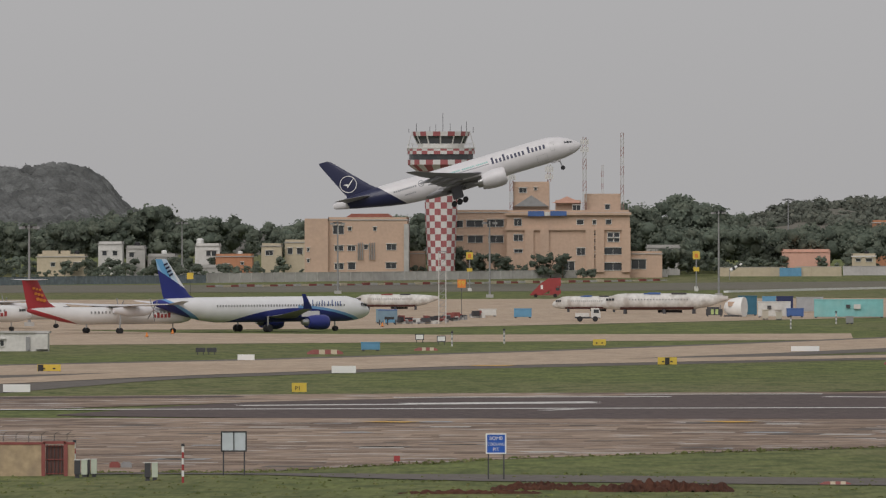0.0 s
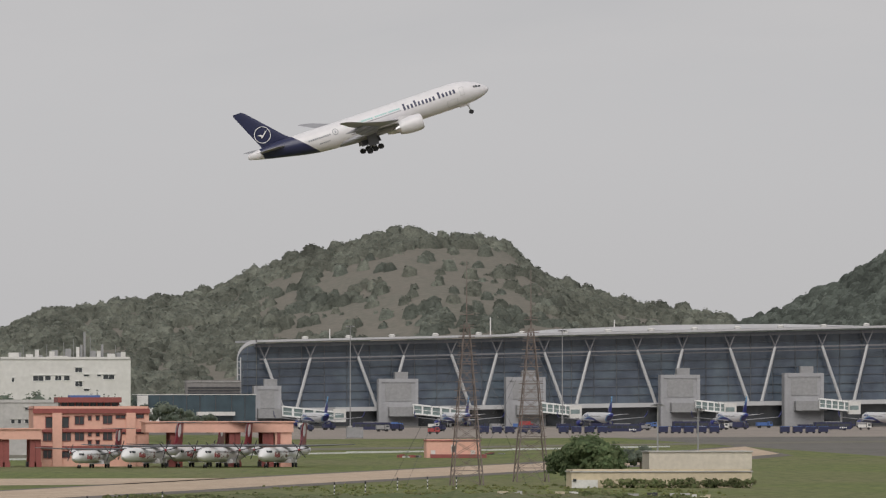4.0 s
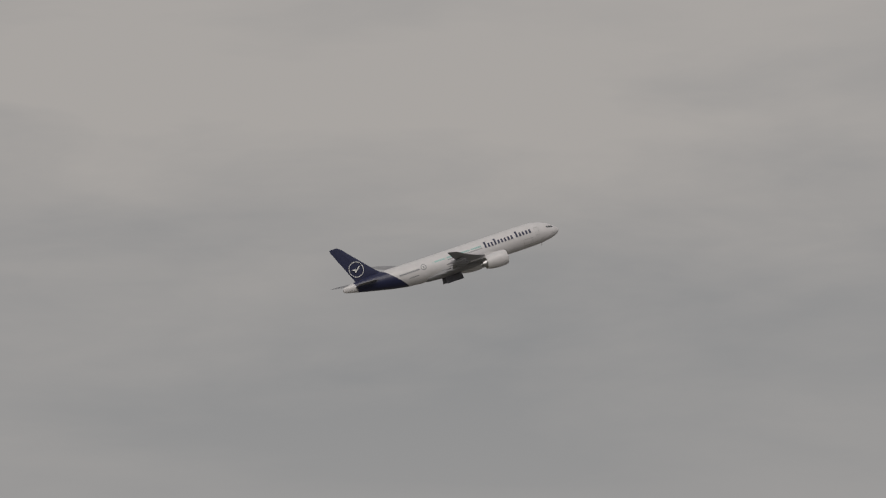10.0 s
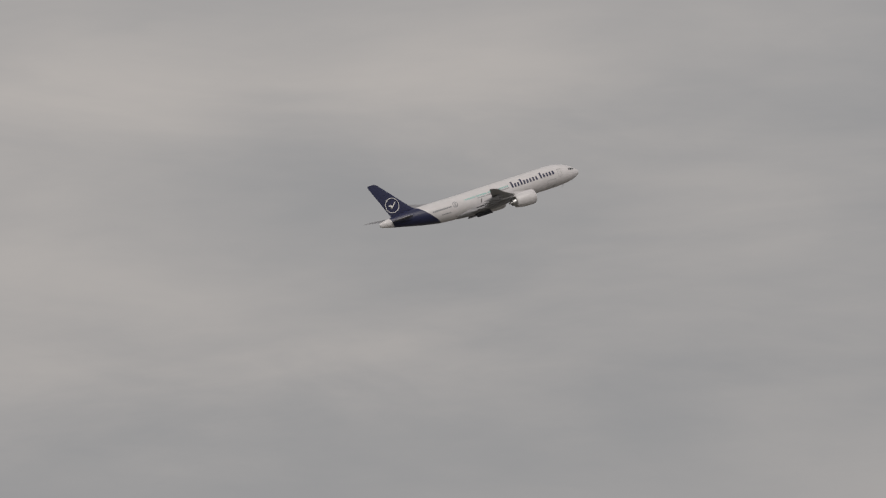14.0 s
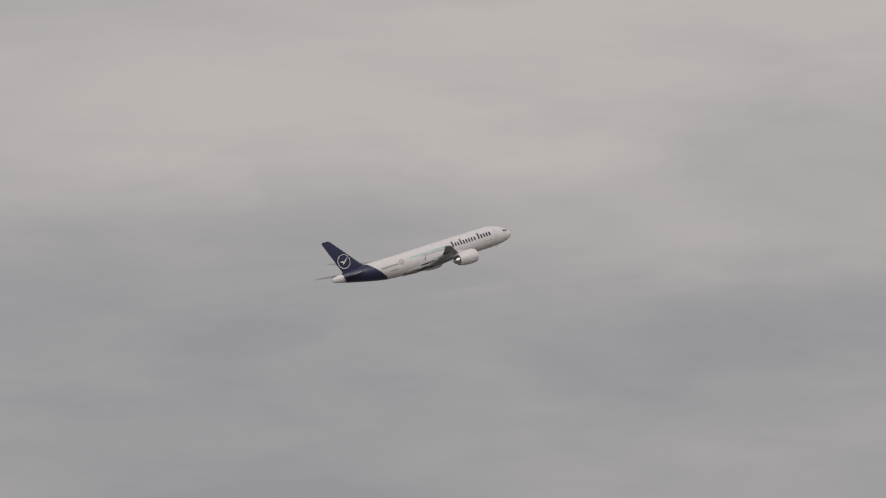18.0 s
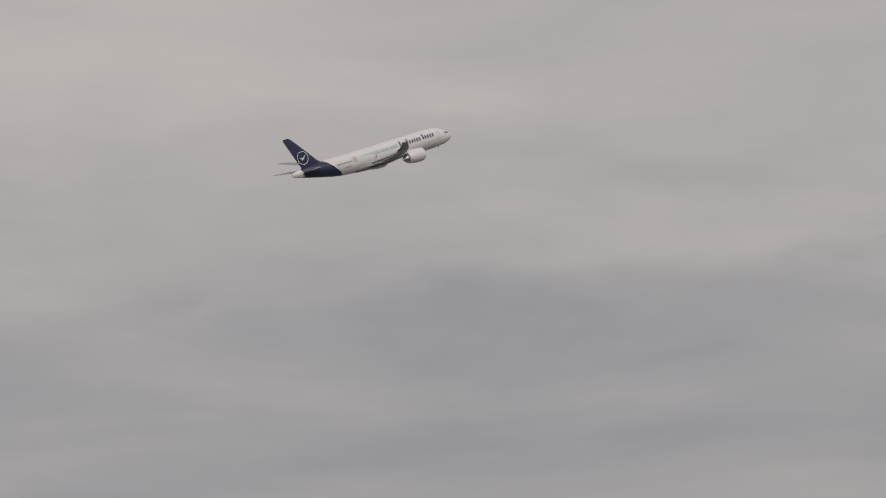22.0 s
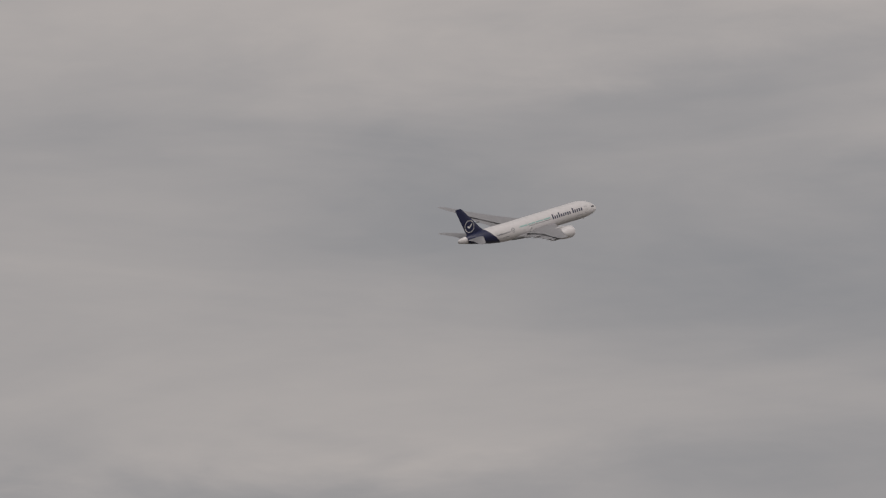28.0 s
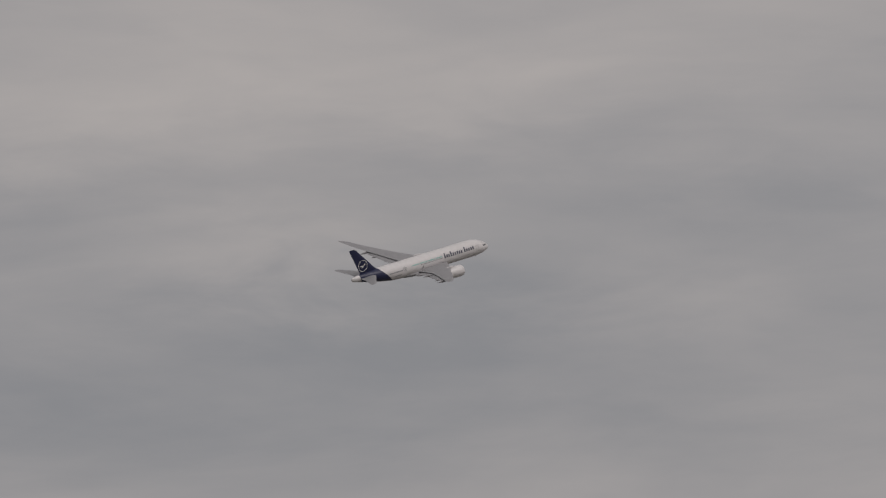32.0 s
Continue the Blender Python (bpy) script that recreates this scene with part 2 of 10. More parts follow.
BLUE = mat("blue_paint", (0.06, 0.13, 0.34), 0.5)
LIGHT_BLUE = mat("light_blue_paint", (0.12, 0.3, 0.46), 0.5)
TURQUOISE = mat("turquoise_paint", (0.22, 0.5, 0.5), 0.5, dirt=(0.3, 0.42, 0.4), dirt_size=2)
YELLOW = mat("yellow_paint", (0.62, 0.45, 0.06), 0.5)
ORANGE = mat("orange_paint", (0.65, 0.22, 0.04), 0.5)
OCHRE = mat("dusty_ochre_paint", (0.42, 0.26, 0.1), 0.7)
BLACK = mat("black_paint", (0.025, 0.025, 0.028), 0.5)
TAN_WALL = mat("tan_rendered_wall", (0.53, 0.38, 0.285), 0.85, vary=0.08, size=0.8, dirt=(0.4, 0.3, 0.235), dirt_size=7)
PINK_WALL = mat("salmon_pink_wall", (0.66, 0.385, 0.3), 0.85, vary=0.06, size=0.8, dirt=(0.5, 0.3, 0.23), dirt_size=6)
GREY_WALL = mat("grey_stained_concrete_wall", (0.44, 0.43, 0.41), 0.9, vary=0.12, size=1.2, dirt=(0.24, 0.23, 0.22), dirt_size=9, dirt_mix=0.6)
GLASS = mat("dark_window_glass", (0.045, 0.05, 0.056), 0.12, vary=0.3, size=4, dirt=(0.09, 0.09, 0.088), dirt_size=2.5, spec=0.7)
BARK = mat("bark", (0.09, 0.07, 0.05), 0.95)


# ---- mesh building ----
class Build:
    """Gathers shapes of one part; obj() links them as one mesh."""

    def __init__(self):
        self.v, self.f, self.k = [], [], []

    def add(self, verts, faces, slot=0):
        o = len(self.v)
        self.v += [tuple(p) for p in verts]
        self.f += [tuple(i + o for i in f) for f in faces]
        self.k += [slot] * len(faces)
        return self

    def box(self, x, y, z, sx, sy, sz, turn=0.0, slot=0):
        """A box whose base is centred on x, y, z."""
        c, s = math.cos(turn), math.sin(turn)
        pts = []
        for dz in (0, sz):
            for dx, dy in ((-1, -1), (1, -1), (1, 1), (-1, 1)):
                px, py = dx * sx / 2, dy * sy / 2
                pts.append((x + px * c - py * s, y + px * s + py * c, z + dz))
        return self.add(pts, [(3, 2, 1, 0), (4, 5, 6, 7), (0, 1, 5, 4), (1, 2, 6, 5), (2, 3, 7, 6), (3, 0, 4, 7)], slot)

    def tube(self, a, b, ra, rb=None, n=8, slot=0):
        a, b = Vector(a), Vector(b)
        rb = ra if rb is None else rb
        w = (b - a).normalized()
        u = w.orthogonal().normalized()
        t = w.cross(u)
        rings = [[p + (u * math.cos(2 * math.pi * i / n) + t * math.sin(2 * math.pi * i / n)) * r for i in range(n)] for p, r in ((a, ra), (b, rb))]
        return self.loft(rings, slot=slot)

    def loft(self, rings, close=True, slot=0):
        n = len(rings[0])
        verts = [p for r in rings for p in r]
        faces = []
        for j in range(len(rings) - 1):
            for i in range(n):
                k = (i + 1) % n
                faces.append((j * n + i, j * n + k, (j + 1) * n + k, (j + 1) * n + i))
        if close:
            faces.append(tuple(range(n))[::-1])
            faces.append(tuple((len(rings) - 1) * n + i for i in range(n)))
        return self.add(verts, faces, slot)

    def prism(self, outline, z0, z1, slot=0):
        """An upright prism over a ground outline."""
        return self.loft([[(x, y, z0) for x, y in outline], [(x, y, z1) for x, y in outline]], slot=slot)

    def obj(self, name, material, parent=None, label="", smooth=False, at=None):
        me = bpy.data.meshes.new(name)
        me.from_pydata(self.v, [], self.f)
        mats = material if isinstance(material, (list, tuple)) else [material]
        for m in mats:
            me.materials.append(m)
        if len(mats) > 1:
            me.polygons.foreach_set("material_index", self.k)
        bm = bmesh.new()
        bm.from_mesh(me)
        bmesh.ops.recalc_face_normals(bm, faces=bm.faces)
        bm.to_mesh(me)
        bm.free()
        if smooth:
            me.polygons.foreach_set("use_smooth", [True] * len(me.polygons))
            me.set_sharp_from_angle(angle=radians(40))
        ob = new(name, me)
        if parent:
            ob.parent = parent
        if at is not None:
            ob.matrix_basis = at
        if label:
            ob["label"] = label
        return ob


def thing(name, m, label, category, group="", kind=""):
    ob = new(name)
    ob.empty_display_size = 0.5
    ob.matrix_basis = m
    return tagged(ob, label, category, group, kind)


def land(y):
    """Height of the ground: flat airfield, rising gently behind the runway."""
    return float(np.interp(y, [0, 2600, 3750, 5200], [0, 0, 5, 7]))


# ---- ground and paving ----
def build_ground():
    b = Build()
    xs = [-4000, -1500, -600, -300] + list(range(-200, 600, 50)) + [700, 900, 1300, 2000, 3500, 6000]
    ys = [-3000, -500, 0, 400, 600, 1000, 1600, 2200, 2600, 3000, 3400, 3750, 4200, 5200, 9000]
    n = len(xs)
    b.add([(x, y, land(y)) for y in ys for x in xs], [])
    for j in range(len(ys) - 1):
        for i in range(n - 1):
            b.f.append((j * n + i, j * n + i + 1, (j + 1) * n + i + 1, (j + 1) * n + i))
            b.k.append(0 if -300 <= xs[i] < 450 and 400 <= ys[j] < 3400 else 1)
    tagged(b.obj("ground", [GRASS, DUST]), "short green airfield grass with dry patches", "ground", kind="structure")


def sheet(name, near, far, material, lift, label, category="paving", kind="structure"):
    """A paved strip between its near and its far edge, each a line of a few corners."""
    def along(line, u):
        d = [0.0]
        for p, q in zip(line, line[1:]):
            d.append(d[-1] + math.dist(p, q))
        return tuple(np.interp(u * d[-1], d, [p[k] for p in line]) for k in (0, 1))
    b = Build()
    steps, rows = 24, 4
    pts = []
    for i in range(steps + 1):
        p, q = along(near, i / steps), along(far, i / steps)
        for j in range(rows + 1):
            x, y = p[0] + (q[0] - p[0]) * j / rows, p[1] + (q[1] - p[1]) * j / rows
            pts.append((x, y, land(y) + lift))
    m = rows + 1
    b.add(pts, [(i * m + j, i * m + j + 1, (i + 1) * m + j + 1, (i + 1) * m + j) for i in range(steps) for j in range(rows)])
    return tagged(b.obj(name, material), label, category, kind=kind)


build_ground()
sheet("old_apron", [(-60, 744), (-49, 746), (-30, 748), (-10, 788), (19, 821), (56, 867), (83, 889), (130, 905)],
      [(-75, 945), (-62, 940), (22, 932), (59, 920), (100, 915), (180, 915)], OLD_PAVING, 0.04, "worn stained tan concrete paving beside the runway")
sheet("runway", [(-57, 950), (-41, 938), (22, 929), (59, 916), (85, 910), (100, 911), (230, 911)],
      [(-57, 954), (-43, 1012), (-22, 1036), (25, 1057), (68, 1050), (100, 1077), (120, 1096), (240, 1110)], ASPHALT, 0.06, "dark asphalt runway with white lines")
sheet("runway_shoulder", [(-80, 960), (-64, 975), (-43, 1010), (-22, 1030), (25, 1050), (68, 1045), (100, 1070), (250, 1090)],
      [(-90, 1040), (-69, 1046), (-22, 1061), (25, 1066), (74, 1150), (114, 1224), (162, 1275), (250, 1320)], OLD_PAVING, 0.05, "worn tan concrete runway shoulder")
sheet("taxiway", [(-78, 1050), (-70, 1064), (-56, 1150), (-26, 1214), (30, 1289), (84, 1308), (125, 1346), (172, 1359), (260, 1375)],
      [(-82, 1140), (-76, 1152), (-59, 1217), (-27, 1280), (31, 1333), (88, 1369), (131, 1410), (180, 1420), (270, 1440)], GREY_ASPHALT, 0.04, "grey asphalt taxiway with a tan concrete centre")
sheet("link_taxiway", [(-90, 1160), (-77, 1179), (-26, 1244), (33, 1385), (107, 1659), (178, 1909), (295, 2326), (430, 2800)],
      [(-95, 1230), (-81, 1241), (-28, 1329), (35, 1490), (117, 1813), (196, 2103), (326, 2565), (450, 3000)], CONCRETE, 0.06, "tan concrete taxiway crossing the grass")
sheet("link_shoulder", [(-92, 1128), (-78, 1150), (-26.5, 1222), (32.6, 1352), (105, 1622), (176, 1872), (293, 2288), (428, 2760)],
      [(-95, 1240), (-81.5, 1252), (-28.2, 1343), (35.3, 1504), (117.5, 1828), (196.8, 2120), (327, 2585), (451, 3020)], GREY_ASPHALT, 0.045, "grey asphalt shoulder of the taxiway")
sheet("apron_edge", [(-130, 1433), (-94, 1433), (-31, 1461), (30, 1480)], [(-140, 1640), (-107, 1632), (-74, 1570), (-32, 1544), (31, 1552)], CONCRETE, 0.04, "tan concrete apron")
sheet("parking_apron", [(-140, 1610), (-106, 1610), (-47, 1617), (42, 1775), (50, 1777), (85, 1876)], [(-180, 2138), (-45, 2134), (50, 2142), (60, 2132), (88, 1938)], CONCRETE, 0.05, "tan concrete parking apron")
sheet("far_taxiway", [(40, 2036), (129, 1999), (190, 2042), (200, 2060)], [(42, 2135), (139, 2158), (202, 2168), (210, 2170)], CONCRETE, 0.045, "tan concrete taxiway")
sheet("main_runway", [(-200, 2300), (-151, 2306), (-49, 2316), (47, 2364), (120, 2473), (233, 2790), (293, 2890), (443, 3060), (700, 3300)],
      [(-220, 2521), (-53, 2533), (52, 2606), (129, 2676), (243, 2890), (300, 2950), (470, 3130), (760, 3400)], OLD_ASPHALT, 0.05, "grey asphalt main runway")
sheet("gate_apron", [(330, 3235), (480, 3300), (640, 3340), (900, 3380)], [(330, 3640), (480, 3700), (640, 3735), (900, 3745)], GATE_PAVING, 0.05, "dusty tan concrete apron before the terminal")
sheet("service_road", [(-60, 742), (-31, 742), (-15, 723), (17, 709), (45, 701), (66, 707), (120, 712)], [(-62, 746), (-36, 746), (-16, 741), (17, 728), (46, 717), (67, 724), (122, 730)], GREY_ASPHALT, 0.05, "narrow grey service road in the grass")


# ---- aircraft ----
def livery(name, base, bands, rough=0.3):
    """Gloss paint whose fields are bounded by straight or bowed lines in the aircraft's x and z. Each band: colour and terms (a, b, c, e): a*x + b*z + c + e*x*x > 0, all true."""
    m = bpy.data.materials.new(name)
    m.use_nodes = True
    n, l = m.node_tree.nodes, m.node_tree.links
    p = n["Principled BSDF"]
    p.inputs["Roughness"].default_value = rough
    c = n.new("ShaderNodeTexCoord")
    s = n.new("ShaderNodeSeparateXYZ")
    l.new(c.outputs["Object"], s.inputs[0])
    noise_tex = n.new("ShaderNodeTexNoise")
    noise_tex.inputs["Scale"].default_value, noise_tex.inputs["Detail"].default_value = 0.6, 5
    l.new(c.outputs["Object"], noise_tex.inputs["Vector"])
    grime = n.new("ShaderNodeMapRange")
    grime.inputs["From Min"].default_value, grime.inputs["From Max"].default_value = 0.3, 0.75
    grime.inputs["To Min"].default_value, grime.inputs["To Max"].default_value = 1.03, 0.93
    l.new(noise_tex.outputs["Fac"], grime.inputs["Value"])

    def math_node(op, a, b):
        k = n.new("ShaderNodeMath")
        k.operation = op
        for i, v in enumerate((a, b)):
            if isinstance(v, (int, float)):
                k.inputs[i].default_value = v
            else:
                l.new(v, k.inputs[i])
        return k.outputs[0]
    col = None
    for rgb, terms in bands:
        mask = None
        for a, b, k, e in terms:
            v = math_node("ADD", math_node("MULTIPLY", s.outputs["X"], a), math_node("MULTIPLY", s.outputs["Z"], b))
            if e:
                v = math_node("ADD", v, math_node("MULTIPLY", math_node("MULTIPLY", s.outputs["X"], s.outputs["X"]), e))
            g = math_node("GREATER_THAN", v, -k)
            mask = g if mask is None else math_node("MULTIPLY", mask, g)
        mix = n.new("ShaderNodeMix")
        mix.data_type = "RGBA"
        l.new(mask, mix.inputs["Factor"])
        if col is None:
            mix.inputs["A"].default_value = (*base, 1)
        else:
            l.new(col, mix.inputs["A"])
        mix.inputs["B"].default_value = (*rgb, 1)
        col = mix.outputs["Result"]
    sc = n.new("ShaderNodeVectorMath")
    sc.operation = "SCALE"
    if col is None:
        sc.inputs[0].default_value = base
    else:
        l.new(col, sc.inputs[0])
    l.new(grime.outputs[0], sc.inputs["Scale"])
    l.new(sc.outputs[0], p.inputs["Base Color"])
    return m


def hull(stations, n=28):
    """Fuselage skin lofted over stations (x, z of the middle, half width, half height)."""
    return Build().loft([[(x, ry * math.cos(2 * math.pi * i / n), zc + rz * math.sin(2 * math.pi * i / n)) for i in range(n)] for x, zc, ry, rz in stations])


def foil(sections, upright=False):
    """A wing, tailplane or fin lofted over sections (span, x of the leading edge, chord, height, thickness)."""
    shape = [(0, 0), (0.04, 0.5), (0.2, 0.95), (0.4, 1), (0.7, 0.6), (1, 0.04), (1, -0.04), (0.7, -0.35), (0.4, -0.6), (0.2, -0.6), (0.04, -0.35)]
    rings = []
    for s, x, c, h, t in sections:
        ring = []
        for u, v in shape:
            k = v * t / 2
            ring.append((x - u * c, k, s) if upright else (x - u * c, s, h + k))
        rings.append(ring)
    return Build().loft(rings)


def mirror(sections):
    return [(-s, x, c, h, t) for s, x, c, h, t in sections]


def nacelle(x0, x1, r, n=22):
    """Engine cowl with a real intake: outer skin, lip, inner duct."""
    L = x0 - x1
    prof = [(x0 - 0.55 * L, 0.66 * r), (x0 - 0.3 * L, 0.74 * r), (x0 - 0.05 * L, 0.8 * r), (x0, 0.87 * r), (x0 - 0.05 * L, 0.95 * r), (x0 - 0.2 * L, r), (x0 - 0.5 * L, 1.0 * r), (x0 - 0.8 * L, 0.9 * r), (x1, 0.76 * r), (x1 + 0.02 * L, 0.7 * r)]
    return Build().loft([[(x, q * math.cos(2 * math.pi * i / n), q * math.sin(2 * math.pi * i / n)) for i in range(n)] for x, q in prof])


def wheel_mesh(r, w):
    b = Build()
    n = 16
    prof = [(-w / 2, 0.55 * r), (-w / 2, 0.88 * r), (-w * 0.35, r), (w * 0.35, r), (w / 2, 0.88 * r), (w / 2, 0.55 * r)]
    b.loft([[(q * math.cos(2 * math.pi * i / n), y, q * math.sin(2 * math.pi * i / n)) for i in range(n)] for y, q in prof])
    return b


def hub_mesh(r, w):
    return Build().tube((0, -w * 0.42, 0), (0, w * 0.42, 0), r * 0.54, n=12)


def add_wheel(parent, x, y, z, r, w):
    t = wheel_mesh(r, w).obj("wheel", DARK, parent, at=pose(x, y, z), smooth=True)
    hub_mesh(r, w * 1.02).obj("hub", GREY, t)
    return t


NAVY = (0.022, 0.026, 0.07)
P_777 = livery("white_and_navy_gloss_paint", (0.67, 0.655, 0.665), [(NAVY, [(-1, -1.0, -16.7, 0), (1, 0.25, 27.9, 0)])])
P_NAVY = livery("navy_gloss_paint", NAVY, [])
P_WHITE = livery("white_gloss_paint", (0.67, 0.655, 0.665), [])
P_GREY = livery("light_grey_wing_paint", (0.28, 0.28, 0.295), [], 0.45)
# White gear doors: their shade is put into this dark grey.
BAY_SHADE = livery("shaded_bay_paint", (0.13, 0.13, 0.15), [], 0.5)
STEEL = mat("polished_steel", (0.5, 0.5, 0.5), 0.3, 0.9)
NAVY_PLAIN = mat("navy_lettering", NAVY, 0.4)
TEAL = mat("pale_teal_lettering", (0.3, 0.55, 0.52), 0.5)
PALE_LINE = mat("pale_grey_seam", (0.42, 0.42, 0.42), 0.5)
GREY_PLAIN = mat("grey_lettering", (0.25, 0.26, 0.28), 0.5)


def cargo_jet():
    """A twin-engined wide-body freighter; x forward, y to the left, origin amid the fuselage."""
    jet = thing("cargo_airplane", pose(0, 0, 0), "white wide-body cargo airplane with navy blue tail, climbing", "airplane")
    body = hull([(31.8, -1.1, 0.06, 0.06), (31.6, -1.1, 0.45, 0.42), (31.1, -1.07, 0.98, 0.9), (30.2, -0.94, 1.55, 1.48), (28.9, -0.7, 2.12, 2.1), (27.0, -0.4, 2.68, 2.7), (24.4, -0.17, 3.0, 3.1), (21.2, -0.1, 3.1, 3.2),
                 (8, -0.08, 3.1, 3.2), (-10, -0.02, 3.1, 3.2), (-14, 0.18, 3.04, 3.06), (-18, 0.54, 2.85, 2.75), (-22, 0.95, 2.35, 2.3), (-26, 1.28, 1.65, 1.76), (-29.2, 1.48, 0.98, 1.2), (-31.3, 1.58, 0.42, 0.75), (-31.75, 1.58, 0.2, 0.5)])
    skin = body.obj("fuselage", P_777, jet, "white fuselage with a navy blue tail section", smooth=True)
    # belly fairing
    Build().loft([[(x, ry * math.cos(a), -2.3 + rz * math.sin(a)) for a in [2 * math.pi * i / 18 for i in range(18)]] for x, ry, rz in
                  [(12.5, 0.4, 0.2), (10, 2.2, 0.9), (5, 3.2, 1.35), (-4, 3.2, 1.4), (-8, 2.4, 1.1), (-11.5, 0.5, 0.25)]]).obj("belly_fairing", P_GREY, jet, smooth=True)
    wing = [(2.2, 10.9, 14.2, -1.75, 1.7), (6, 8.6, 10.9, -1.35, 1.25), (10.2, 5.8, 7.9, -0.85, 0.9), (18, 0.5, 5.6, 0.3, 0.55), (26, -5.3, 3.7, 1.95, 0.34), (30.4, -8.7, 2.5, 3.2, 0.22), (31.8, -10.3, 1.7, 3.65, 0.14), (32.5, -11.8, 0.5, 3.9, 0.06)]
    for name, sec in (("left_wing", wing), ("right_wing", mirror(wing))):
        w = foil(sec).obj(name, P_GREY, jet, "light grey swept wing", smooth=True)
        sgn = 1 if name == "left_wing" else -1
        for y, x in ((5.2, -3.4), (8.6, -3.2), (13.6, -3.4), (18.4, -5.6), (22.6, -7.6)):
            zz = float(np.interp(y, [2.2, 10.2, 18, 26], [-2.2, -1.3, 0.0, 1.6]))
            Build().loft([[(x + dx, sgn * (y + r * 0.7 * math.cos(a)), zz - 0.35 + r * math.sin(a)) for a in [2 * math.pi * i / 8 for i in range(8)]] for dx, r in ((3.6, 0.05), (2, 0.45), (0, 0.5), (-2.4, 0.06))]).obj("flap_track_fairing", P_GREY, w, smooth=True)
        f = Build()
        for (y0, x0, z0), (y1, x1, z1) in (((3.0, -3.0, -1.7), (10.0, -2.1, -0.92)), ((10.1, -2.2, -0.9), (23, -6.8, 1.15))):
            f.loft([[(x0 + 3.0, sgn * y0, z0 + 0.1), (x0 - 2.0, sgn * y0, z0 - 0.85), (x0 - 2.0, sgn * y0, z0 - 0.92), (x0 + 3.0, sgn * y0, z0 - 0.5)],
                    [(x1 + 1.6, sgn * y1, z1 + 0.1), (x1 - 1.2, sgn * y1, z1 - 0.5), (x1 - 1.2, sgn * y1, z1 - 0.56), (x1 + 1.6, sgn * y1, z1 - 0.25)]])
        f.obj("flap", P_GREY, w)
    stab = [(0.7, -21.0, 7.4, 1.5, 0.7), (5, -24.3, 4.9, 2.05, 0.42), (10.6, -28.6, 2.5, 2.4, 0.2), (11.2, -29.7, 1.4, 2.45, 0.1)]
    for name, sec in (("left_stabilizer", stab), ("right_stabilizer", mirror(stab))):
        foil(sec).obj(name, P_GREY, jet, "light grey tailplane", smooth=True)
    fin = foil([(2.2, -17.6, 10.1, 0, 0.2), (3.3, -20.2, 7.7, 0, 0.75), (4.4, -21.5, 6.95, 0, 0.7), (12.4, -29.1, 3.05, 0, 0.25), (12.95, -30.0, 2.1, 0, 0.12)], True).obj("tail_fin", P_NAVY, jet, "navy blue tail fin with a white ring emblem", smooth=True)
    # ring emblem: a plain wing-like shape inside a ring, on both sides of the fin
    for s in (-1, 1):
        ring = Build()
        n = 28
        cx, cz = -26.6, 5.95
        def face(q):
            return s * (0.48 - 0.045 * (q - 4))
        inner, outer = 1.96, 2.12
        pts = []
        for i in range(n):
            a = 2 * math.pi * i / n
            for r in (inner, outer):
                z = cz + r * math.sin(a)
                pts.append((cx + r * math.cos(a), face(z), z))
        ring.add(pts, [(2 * i, 2 * i + 1, (2 * i + 3) % (2 * n), (2 * i + 2) % (2 * n)) for i in range(n)])
        def flat(points):
            ring.add([(cx + u, face(cz + v), cz + v) for u, v in points], [tuple(range(len(points)))])
        flat([(-0.55, -0.78), (-0.3, -0.78), (0.3, -0.3), (1.25, 0.62), (1.45, 0.95), (0.9, 0.62), (0.05, -0.12), (-0.35, -0.36)])
        flat([(-1.3, 0.2), (-0.3, 0.16), (0.02, -0.06), (-0.35, -0.36), (-0.9, -0.05)])
        ring.obj("emblem", WHITE, fin, "white ring emblem")
    for s in (-1, 1):
        name = "left_engine" if s > 0 else "right_engine"
        e = nacelle(11.5, 5.5, 2.12).obj(name, P_WHITE, jet, "white turbofan engine", smooth=True, at=pose(0, s * 9.75, -3.05))
        Build().tube((6.9, 0, 0), (4.4, 0, 0), 1.35, 0.9, 18).tube((5.2, 0, 0), (3.4, 0, 0), 0.75, 0.1, 14).obj("exhaust", STEEL, e, "bare metal exhaust", smooth=True)
        Build().tube((9.6, 0, 0), (9.3, 0, 0), 1.5, 1.5, 22).obj("fan", DARK_METAL, e)
        Build().tube((10.5, 0, 0), (9.6, 0, 0), 0.05, 0.5, 12).obj("spinner", DARK_METAL, e, smooth=True)
        Build().loft([[(10.2, -0.2, 1.75), (10.2, 0.2, 1.75), (10.2, 0.2, 2.0), (10.2, -0.2, 2.0)], [(6.5, -0.25, 1.4), (6.5, 0.25, 1.4), (6.5, 0.25, 2.7), (6.5, -0.25, 2.7)], [(1.0, -0.15, 1.6), (1.0, 0.15, 1.6), (1.0, 0.15, 2.4), (1.0, -0.15, 2.4)]]).obj("pylon", P_WHITE, e)
